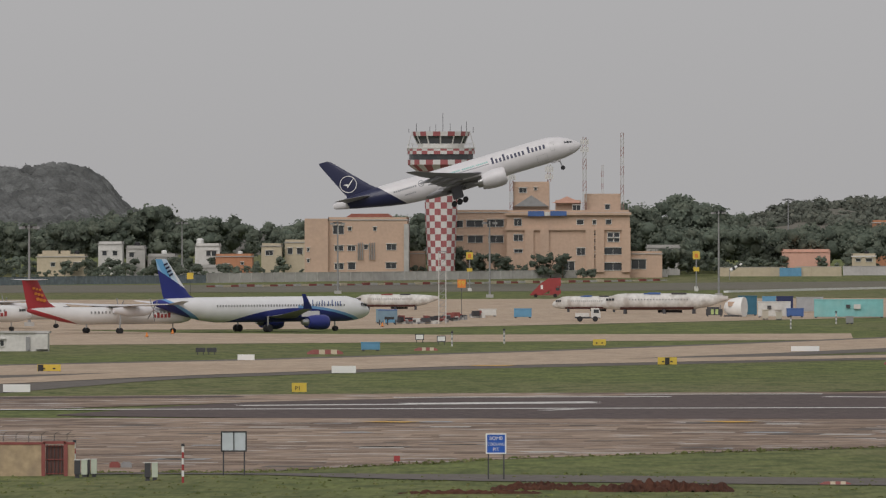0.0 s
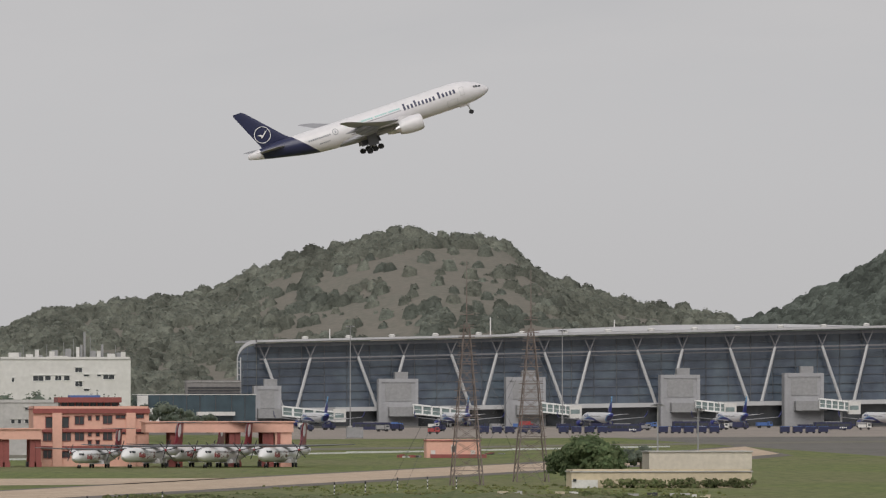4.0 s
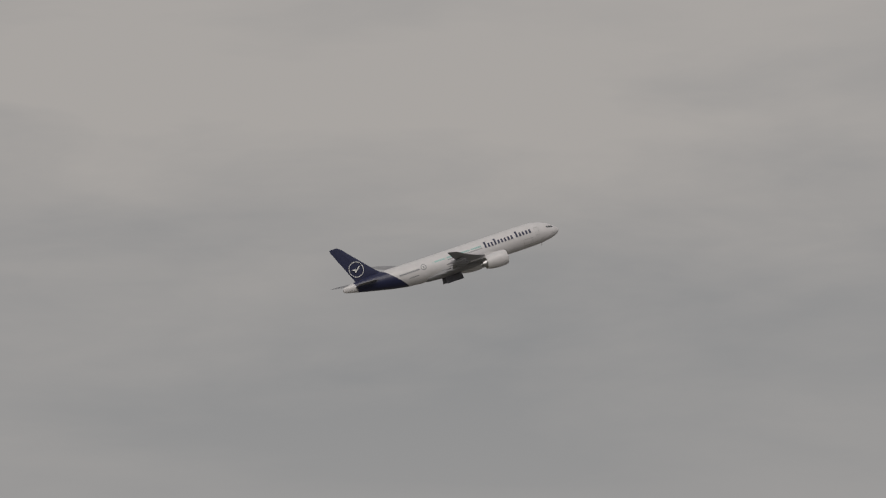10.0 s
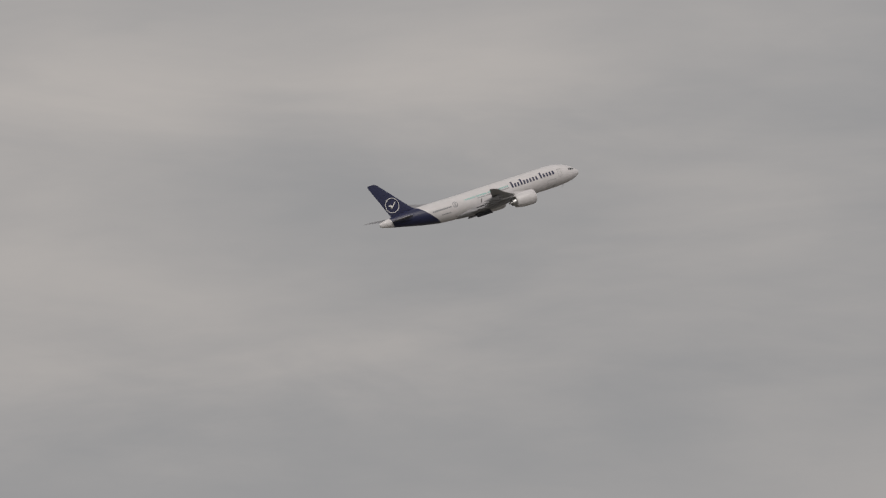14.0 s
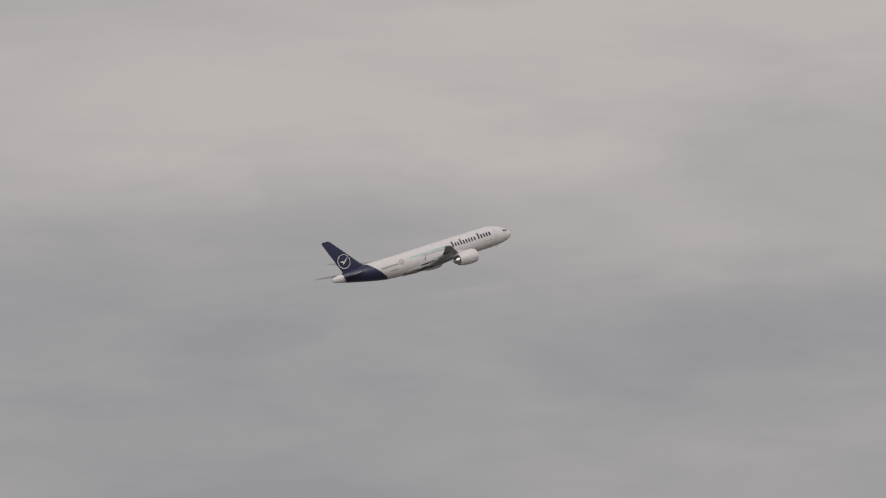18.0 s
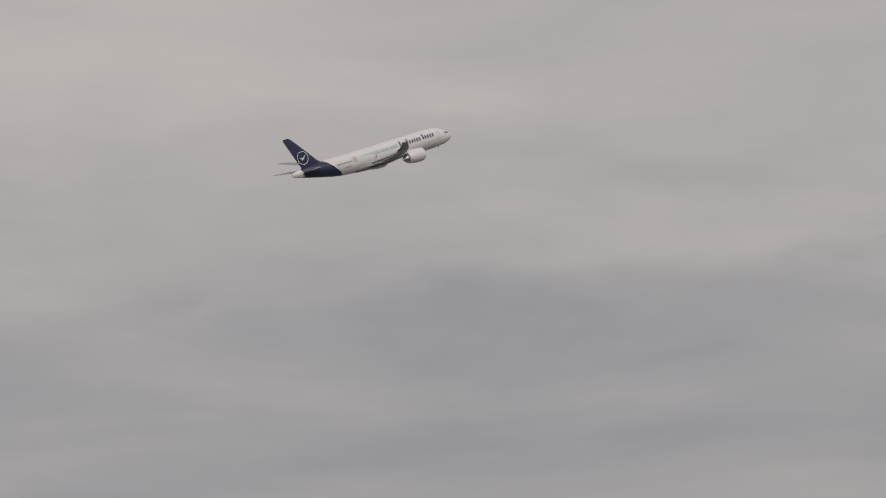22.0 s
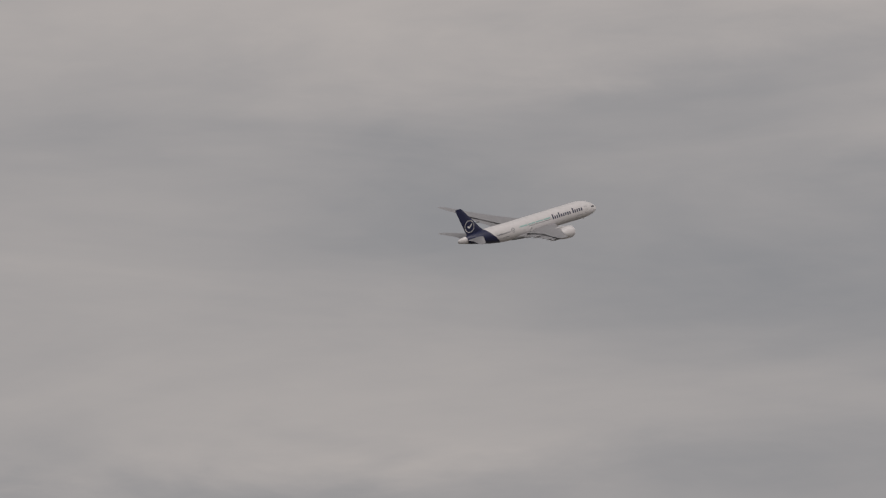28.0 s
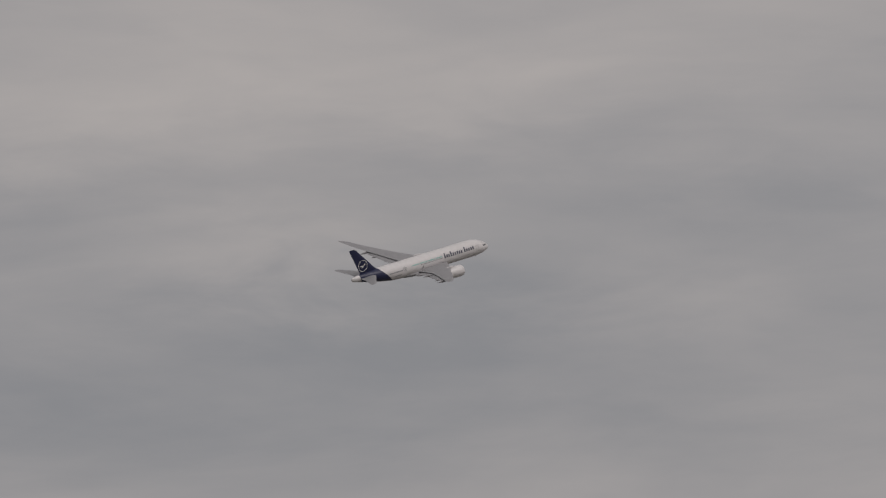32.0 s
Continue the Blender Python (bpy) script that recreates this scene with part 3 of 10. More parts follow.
    # flight deck windows
    for s in (-1, 1):
        for k, (x0, x1, z0, z1) in enumerate(((29.85, 29.12, 0.05, 0.55), (29.08, 28.4, 0.15, 0.78), (28.36, 27.8, 0.3, 0.85))):
            def skin_y(x, z):
                zc = float(np.interp(x, [27.0, 28.9, 30.2], [-0.4, -0.7, -0.94]))
                ry = float(np.interp(x, [27.0, 28.9, 30.2], [2.68, 2.12, 1.55]))
                rz = float(np.interp(x, [27.0, 28.9, 30.2], [2.7, 2.1, 1.48]))
                return s * (ry * math.sqrt(max(0.02, 1 - ((z - zc) / rz) ** 2)) + 0.03)
            Build().add([(x0, skin_y(x0, z0), z0), (x1, skin_y(x1, z0), z0), (x1, skin_y(x1, z1), z1), (x0 - 0.25, skin_y(x0 - 0.25, z1 - 0.1), z1 - 0.1)], [(0, 1, 2, 3)]).obj("cockpit_window", GLASS, skin)
    # lettering, emblems and door outlines on both flanks, laid on the skin
    def on_skin(b, x0, x1, z0, z1, s):
        pts = []
        for z in np.linspace(z0, z1, 5):
            y = s * (3.1 * float(np.interp(x0, [-18, -14, -10], [0.92, 0.98, 1])) * math.sqrt(max(0.0, 1 - ((z - float(np.interp(x0, [-18, -14, -10, 8, 21], [0.54, 0.18, -0.02, -0.08, -0.1]))) / 3.2) ** 2)) + 0.045)
            pts += [(x0, y, z), (x1, y, z)]
        b.add(pts, [(2 * k, 2 * k + 1, 2 * k + 3, 2 * k + 2) for k in range(4)])
    for s in (-1, 1):
        x = 9.1
        for count, tall in ((9, (0, 3)), (5, (0,))):
            for i in range(count):
                t = Build()
                on_skin(t, x, x + 0.54, 0.45, 2.1 if i in tall else 1.5, s)
                t.obj("lettering_bar", NAVY_PLAIN, skin, "navy blue lettering bar")
                x += 0.98
            x += 0.5
        t = Build()
        for i in range(28):
            on_skin(t, -6.3 + i * 0.52, -6.3 + i * 0.52 + (0.4 if i % 7 else 0.1), 1.1, 1.5, s)
        tagged(t.obj("slogan_line", TEAL, skin, "pale teal bar of small lettering"), kind="stuff")
        t = Build()
        for i in range(20):
            on_skin(t, -2.0 + i * 0.52, -2.0 + i * 0.52 + 0.4, 0.62, 0.84, s)
        tagged(t.obj("slogan_line", GREY_PLAIN, skin, "grey bar of small lettering"), kind="stuff")
        t = Build()
        for i in range(11):
            on_skin(t, -16.4 + i * 0.55, -16.4 + i * 0.55 + 0.4, 0.55, 0.95, s)
        for i in range(6):
            on_skin(t, -13.9 + i * 0.5, -13.9 + i * 0.5 + 0.34, -0.85, -0.58, s)
        tagged(t.obj("sponsor_line", GREY_PLAIN, skin, "grey bar of small lettering"), kind="stuff")
        t = Build()
        n = 16
        pts = []
        for i in range(n):
            a = 2 * math.pi * i / n
            for r in (0.62, 0.8):
                z = 0.95 + r * math.sin(a)
                pts.append((-9.2 + r * math.cos(a), s * (3.1 * math.sqrt(1 - ((z + 0.02) / 3.2) ** 2) + 0.03), z))
        t.add(pts, [(2 * i, 2 * i + 1, (2 * i + 3) % (2 * n), (2 * i + 2) % (2 * n)) for i in range(n)])
        on_skin(t, -9.35, -9.05, 0.6, 1.3, s)
        t.obj("round_mark", GREY_PLAIN, skin, "grey ring mark")
        t = Build()
        for x0, x1, z0, z1 in ((24.0, 25.1, -0.6, 1.5), (20.2, 22.9, -2.5, -0.8)):
            for a, b_, c, d in ((x0, x0 + 0.05, z0, z1), (x1 - 0.05, x1, z0, z1), (x0, x1, z0, z0 + 0.06), (x0, x1, z1 - 0.06, z1)):
                on_skin(t, a, b_, c, d, s)
        t.obj("door_outline", PALE_LINE, skin)
    # landing gear
    nose = thing("nose_gear", pose(25.4, 0, -2.6), "nose landing gear with two wheels", "landing gear")
    nose.parent = jet
    del nose["category"]
    Build().tube((0, 0, 0.3), (0.35, 0, -2.6), 0.16).tube((-1.2, 0, -0.2), (0.2, 0, -1.3), 0.09).obj("strut", STEEL, nose)
    for y in (-0.38, 0.38):
        w = wheel_mesh(0.55, 0.36).obj("wheel", DARK, nose, at=pose(0.4, y, -2.75), smooth=True)
    nd = [Build().box(-1.3, s * 0.75, -1.25, 2.4, 0.06, 1.2).obj("nose_gear_door", P_WHITE, jet, at=pose(25.9, 0, -2.3)) for s in (-1, 1)]
    mains, doors = [], []
    for s in (-1, 1):
        g = thing("left_main_gear" if s > 0 else "right_main_gear", pose(-1.2, s * 4.6, -2.2), "six-wheeled main landing gear", "landing gear")
        g.parent = jet
        del g["category"]
        Build().tube((0, 0, 0.2), (0, 0.7 * s, -3.9), 0.26).tube((0, -1.8 * s, -0.4), (0, 0.5 * s, -2.4), 0.13).tube((2.4, 0, -0.1), (0.2, 0.45 * s, -2.2), 0.11).obj("strut", STEEL, g)
        Build().tube((-1.55, 0.75 * s, -4.1), (1.55, 0.75 * s, -3.8), 0.17).obj("bogie_beam", STEEL, g)
        for k, x in enumerate((-1.5, 0, 1.5)):
            for y in (-0.62, 0.62):
                wheel_mesh(0.67, 0.5).obj("wheel", DARK, g, at=pose(x, 0.75 * s + y, -3.95 + 0.1 * x), smooth=True)
        Build().box(0.0, s * 1.15, -3.0, 2.6, 0.08, 2.9).obj("strut_door", BAY_SHADE, g)
        mains.append((g, s))
        d = Build().box(0.4, 0, -2.7, 4.9, 0.09, 2.7).obj("main_gear_door", BAY_SHADE, jet, "open wheel bay door, its shade painted dark grey", at=pose(-1.6, s * 1.0, -2.75))
        doors.append((d, s))
    return jet, nose, nd, mains, doors


jet, nose_gear, nose_doors, main_gears, gear_doors = cargo_jet()


# ---- trees and hills ----
def leaf_mat(name, a, b, c, cell_size=0.16, cell_range=0.15):
    m = bpy.data.materials.new(name)
    m.use_nodes = True
    n, l = m.node_tree.nodes, m.node_tree.links
    p = n["Principled BSDF"]
    p.inputs["Roughness"].default_value = 0.8
    p.inputs["Specular IOR Level"].default_value = 0.15
    g = n.new("ShaderNodeNewGeometry")
    r = n.new("ShaderNodeValToRGB")
    r.color_ramp.elements[0].color, r.color_ramp.elements[1].color = (*a, 1), (*c, 1)
    k = r.color_ramp.elements.new(0.55)
    k.color = (*b, 1)
    l.new(g.outputs["Random Per Island"], r.inputs[0])
    t = n.new("ShaderNodeTexNoise")
    t.inputs["Scale"].default_value, t.inputs["Detail"].default_value = 0.05, 3
    co = n.new("ShaderNodeTexCoord")
    l.new(co.outputs["Object"], t.inputs["Vector"])
    q = n.new("ShaderNodeMapRange")
    q.inputs["From Min"].default_value, q.inputs["From Max"].default_value = 0.3, 0.7
    q.inputs["To Min"].default_value, q.inputs["To Max"].default_value = 0.7, 1.35
    l.new(t.outputs["Fac"], q.inputs["Value"])
    v = n.new("ShaderNodeVectorMath")
    v.operation = "SCALE"
    l.new(r.outputs[0], v.inputs[0])
    l.new(q.outputs[0], v.inputs["Scale"])
    cell = n.new("ShaderNodeTexVoronoi")
    cell.inputs["Scale"].default_value = cell_size
    l.new(co.outputs["Object"], cell.inputs["Vector"])
    tone = n.new("ShaderNodeSeparateColor")
    l.new(cell.outputs["Color"], tone.inputs[0])
    w = n.new("ShaderNodeMapRange")
    w.inputs["To Min"].default_value, w.inputs["To Max"].default_value = 1 - cell_range, 1 + cell_range
    l.new(tone.outputs[0], w.inputs["Value"])
    u = n.new("ShaderNodeVectorMath")
    u.operation = "SCALE"
    l.new(v.outputs[0], u.inputs[0])
    l.new(w.outputs[0], u.inputs["Scale"])
    fine = n.new("ShaderNodeTexNoise")
    fine.inputs["Scale"].default_value, fine.inputs["Detail"].default_value = 1.1, 4
    l.new(co.outputs["Object"], fine.inputs["Vector"])
    grain = n.new("ShaderNodeMapRange")
    grain.inputs["From Min"].default_value, grain.inputs["From Max"].default_value = 0.32, 0.68
    grain.inputs["To Min"].default_value, grain.inputs["To Max"].default_value = 0.84, 1.18
    l.new(fine.outputs["Fac"], grain.inputs["Value"])
    leafy = n.new("ShaderNodeVectorMath")
    leafy.operation = "SCALE"
    l.new(u.outputs[0], leafy.inputs[0])
    l.new(grain.outputs[0], leafy.inputs["Scale"])
    u = leafy
    l.new(u.outputs[0], p.inputs["Base Color"])
    through_leaf = n.new("ShaderNodeBsdfTranslucent")
    l.new(u.outputs[0], through_leaf.inputs["Color"])
    both = n.new("ShaderNodeMixShader")
    both.inputs[0].default_value = 0.35
    l.new(p.outputs[0], both.inputs[1])
    l.new(through_leaf.outputs[0], both.inputs[2])
    l.new(both.outputs[0], n["Material Output"].inputs["Surface"])
    return m


DARK_LEAF = leaf_mat("dark_rain_tree_leaves", (0.066, 0.08, 0.068), (0.084, 0.098, 0.082), (0.108, 0.118, 0.094))
# LEAF and HILL_LEAF are paled and greyed to make up for haze.
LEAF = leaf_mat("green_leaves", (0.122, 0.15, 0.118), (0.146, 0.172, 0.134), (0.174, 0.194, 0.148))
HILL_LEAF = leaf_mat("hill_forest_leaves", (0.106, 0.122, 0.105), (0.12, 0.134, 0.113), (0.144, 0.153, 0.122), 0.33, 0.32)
# Far leaves carry the haze in their colour: pale grey, hardly green.
FAR_LEAF = leaf_mat("hazed_far_leaves", (0.185, 0.192, 0.188), (0.2, 0.206, 0.2), (0.22, 0.223, 0.215))
# Scrub green is paled to put distance haze into its colour.
SCRUB_LEAF = leaf_mat("hazed_scrub_leaves", (0.138, 0.154, 0.13), (0.157, 0.17, 0.14), (0.182, 0.188, 0.153), 0.22, 0.22)
BRIGHT_LEAF = leaf_mat("weed_leaves", (0.125, 0.155, 0.055), (0.17, 0.19, 0.07), (0.22, 0.2, 0.1))
HILL_EARTH = ground_mat("dry_grass_hillside", [(0.16, 0.152, 0.128), (0.18, 0.167, 0.143), (0.138, 0.142, 0.116), (0.2, 0.182, 0.157)], [16, 60, 3], hard=0.36)
FOREST_FLOOR = ground_mat("leafy_forest_floor", [(0.075, 0.09, 0.07), (0.085, 0.098, 0.075), (0.1, 0.095, 0.08), (0.07, 0.08, 0.062)], [6, 80, 2])
rng = np.random.default_rng(7)


def leaf_quads(p, face, size):
    """Corners of one uneven leaf clump at each place, facing along face."""
    face = face / (np.linalg.norm(face, axis=-1, keepdims=True) + 1e-9)
    u = np.cross(face, rng.normal(size=face.shape))
    u /= np.linalg.norm(u, axis=-1, keepdims=True) + 1e-9
    w = np.cross(face, u)
    s = size[..., None]
    quad = np.stack([p - u * s - w * s * 0.6, p + u * s * 0.7 - w * s, p + u * s + w * s * 0.6, p - u * s * 0.7 + w * s], -2)
    return quad.reshape(-1, 3)


def unit(shape):
    d = rng.normal(size=(*shape, 3))
    return d / np.linalg.norm(d, axis=-1, keepdims=True)


def leaf_cloud(centres, radii, leaf, per, flat=0.8, tufts=11):
    """Corners of many small leaf clumps: each lump of a crown is a handful of tufts, each tuft a shell of leaves."""
    centres, radii = np.asarray(centres, float), np.asarray(radii, float)
    n = len(centres)
    if n == 0:
        return np.zeros((0, 3))
    tuft = unit((n, tufts)) * rng.uniform(0.55, 0.86, (n, tufts, 1))
    pick = rng.integers(0, tufts, (n, per))
    at = np.take_along_axis(tuft, pick[:, :, None].repeat(3, 2), 1)
    d = unit((n, per))
    spot = at + d * rng.uniform(0.1, 0.46, (n, per, 1))
    p = centres[:, None, :] + spot * radii[:, None, None] * np.array([1, 1, flat])
    face = 0.4 * d + 0.35 * spot + unit((n, per)) * 0.4 + np.array([0, -0.4, 0.35])
    return leaf_quads(p, face, radii[:, None] * leaf * rng.uniform(0.55, 1.3, (n, per)))


def puffs(centres, radii, per, leaf=0.34, tall=1.0):
    """Corners of leaf clumps that face outwards over the upper and sunward side of small crowns."""
    n = len(centres)
    if n == 0:
        return np.zeros((0, 3))
    d = unit((n, per))
    d[..., 2] = np.abs(d[..., 2]) * 1.1 - 0.25
    d[..., 1] -= 0.3
    d /= np.linalg.norm(d, axis=-1, keepdims=True)
    p = centres[:, None, :] + d * (radii[:, None] * rng.uniform(0.72, 1.06, (n, per)))[..., None] * np.array([1, 1, tall])
    return leaf_quads(p, d + unit((n, per)) * 0.3, radii[:, None] * leaf * rng.uniform(0.6, 1.25, (n, per)))


def ball(fine):
    """Corners and faces of a ball of 80 facets."""
    bm = bmesh.new()
    bmesh.ops.create_icosphere(bm, subdivisions=fine, radius=1)
    v = np.array([p.co[:] for p in bm.verts])
    f = np.array([[p.index for p in q.verts] for q in bm.faces])
    bm.free()
    return v, f


BALLS = {1: ball(1), 2: ball(2)}


def crown_object(name, corners, centres, radii, material, parent=None, flat=0.8, ragged=0.2, fine=2):
    """Leaf clumps over the lumpy dense hearts of the crowns, one mesh."""
    centres, radii = np.asarray(centres, float), np.asarray(radii, float)
    BALL_V, BALL_F = BALLS[fine]
    n, k = len(centres), len(BALL_V)
    r = radii[:, None] * (0.62 + rng.uniform(-ragged, ragged, (n, k)))
    hearts = (centres[:, None, :] + BALL_V[None] * r[:, :, None] * np.array([1, 1, flat])).reshape(-1, 3)
    tris = (BALL_F[None] + (np.arange(n) * k)[:, None, None]).reshape(-1, 3)
    q = len(corners)
    me = bpy.data.meshes.new(name)
    me.vertices.add(q + len(hearts))
    me.vertices.foreach_set("co", np.concatenate([corners.reshape(-1, 3), hearts]).astype(np.float32).ravel())
    loops = np.concatenate([np.arange(q), tris.ravel() + q]).astype(np.int32)
    me.loops.add(len(loops))
    me.loops.foreach_set("vertex_index", loops)
    starts = np.concatenate([np.arange(0, q, 4), q + np.arange(0, 3 * len(tris), 3)]).astype(np.int32)
    me.polygons.add(len(starts))
    me.polygons.foreach_set("loop_start", starts)
    me.update()
    me.materials.append(material)
    ob = new(name, me)
    ob.parent = parent
    return ob


def leaf_object(name, corners, material, parent=None):
    return crown_object(name, corners, np.zeros((0, 3)), np.zeros(0), material, parent)


def tree_crowns(x, y, z, height, spread, k=11, low=0.36):
    """Middles and radii of the lumps that make one tree's crown."""
    a = rng.uniform(0, 2 * math.pi, k)
    r = spread * rng.uniform(0.15, 0.72, k)
    c = np.stack([x + r * np.cos(a), y + r * np.sin(a), z + height * rng.uniform(low, 0.82, k)], 1)
    c[0] = (x, y, z + height * 0.74)
    return c, spread * rng.uniform(0.28, 0.5, k)


def tree(name, x, y, height, spread, label, leaf=0.16, per=110, material=None, dz=0.0, low=0.45):
    z = land(y) + dz
    ob = thing(name, pose(x, y, z), label, "tree")
    b = Build().tube((0, 0, -0.5), (0.1, 0, height * 0.35), spread * 0.07, spread * 0.05).tube((0.1, 0, height * 0.35), (0, 0.1, height * 0.7), spread * 0.05, spread * 0.02)
    for i in range(5):
        a = i * 1.3 + x
        b.tube((0.08, 0, height * (0.28 + 0.05 * i)), (spread * 0.45 * math.cos(a), spread * 0.45 * math.sin(a), height * 0.62), spread * 0.03, spread * 0.01, 6)
    b.obj("trunk", BARK, ob)
    c, r = tree_crowns(0, 0, 0, height, spread, 9 if low > 0.4 else 13, low)
    crown_object("crown", leaf_cloud(c, r, leaf, per), c, r, material or LEAF, ob)
    return ob


def woods(name, spots, label, material, per=46, leaf=0.2, lumps=8, fine=2, round_crowns=False):
    """Far trees that nobody could count, one object."""
    cs, rs = [], []
    for x, y, z, h, s in spots:
        c, r = tree_crowns(x, y, z, h, s, lumps)
        cs.append(c)
        rs.append(r)
    cs, rs = np.concatenate(cs), np.concatenate(rs)
    ob = crown_object(name, puffs(cs, rs, per, leaf, 0.85) if round_crowns else leaf_cloud(cs, rs, leaf, per), cs, rs, material, fine=fine)
    return tagged(ob, label, "trees", kind="stuff")


def hill(name, ridge, y_ridge, y_foot, y_back, material, label, rough=3.0, power=1.0, lower=0.0):
    """A hill under a ridge line of a few heights; its slopes fall to the plain in front and behind."""
    xs = np.linspace(ridge[0][0], ridge[-1][0], 90)
    top = np.interp(xs, [p[0] for p in ridge], [p[1] for p in ridge])
    top = top - lower
    top = np.convolve(np.pad(top, 1, mode="edge"), [0.25, 0.5, 0.25], mode="valid")
    ys = np.concatenate([np.linspace(y_foot, y_ridge, 26), np.linspace(y_ridge, y_back, 8)[1:]])

    def height(x, y):
        t = float(np.interp(x, xs, top))
        u = (y - y_foot) / (y_ridge - y_foot) if y <= y_ridge else (y_back - y) / (y_back - y_ridge)
        u = min(1.0, max(0.0, u))
        base = land(y) - 1
        s = u ** power
        wob = noise.noise(Vector((x * 0.02, y * 0.02, 1.7))) * rough * 4 * u * (1 - u) + noise.noise(Vector((x * 0.08, y * 0.08, 4))) * rough * 0.35 * u
        return base + (t - base) * s + wob
    b = Build()
    n = len(xs)
    b.add([(x, y, height(x, y)) for y in ys for x in xs], [(j * n + i, j * n + i + 1, (j + 1) * n + i + 1, (j + 1) * n + i) for j in range(len(ys) - 1) for i in range(n - 1)])
    tagged(b.obj(name, material, smooth=True), label, "hill", kind="structure")
    return height


RIDGE_A = [(185, 20.9), (267, 25.5), (288, 30.6), (311, 38.1), (355, 55.5), (388, 58.9), (427, 63.8), (468, 80.1), (509, 91.0), (548, 90.6), (568, 86.5), (577, 72.0), (618, 60.2), (657, 54.3)] + [(625, 60.4), (661, 53.2), (692, 44.2)]
RIDGE_B = [(610, 33.1), (650, 52.6), (674, 62.1), (706, 81.8), (726, 89.1), (763, 111.3), (791, 127.3), (803, 132.3), (826, 134.8), (834, 145.9), (863, 147.3)] + [(930, 146.9), (950, 143.6), (968, 138.0), (988, 133.9), (1019, 136.6), (1052, 138.0), (1067, 136.6), (1092, 133.0), (1128, 121.7), (1153, 110.3)] + [(1400, 20)]
slope_a = hill("grassy_hill", RIDGE_A, 4500, 4050, 4750, HILL_EARTH, "brown-green rocky hill with scattered trees", 4, lower=3.3)
slope_b = hill("forested_hill", RIDGE_B, 4250, 3900, 4600, FOREST_FLOOR, "steep hill covered in dense green forest", 4, lower=1.8)
# The distant rock is lightened to stand in for haze.
slope_c = hill("distant_hill", [(-538, 6.4), (-433, 29.8), (-302, 36.4), (-286, 38.4), (-273, 39.4), (-260, 36.8), (-252, 32.6), (-248, 26.3), (-243, 17.7), (-218, 9.8), (-192, 4.8), (-145, 4.2)], 4600, 4300, 4800, mat("dark_distant_rock", (0.15, 0.146, 0.14), 0.95, vary=0.3, size=5, dirt=(0.12, 0.125, 0.115), dirt_size=18, dirt_mix=0.7), "dark rocky hill far behind the trees", 2, lower=2.5)
slope_d = hill("low_distant_hill", [(34, 10.8), (55, 18.2), (71, 23.5), (83, 25.1), (98, 24.0), (114, 21.3), (151, 23.4), (237, 25.2), (264, 26.5), (291, 32.3), (312, 29.1)], 4700, 4400, 4850, HILL_EARTH, "low wooded hill far behind the trees", 2, lower=3)


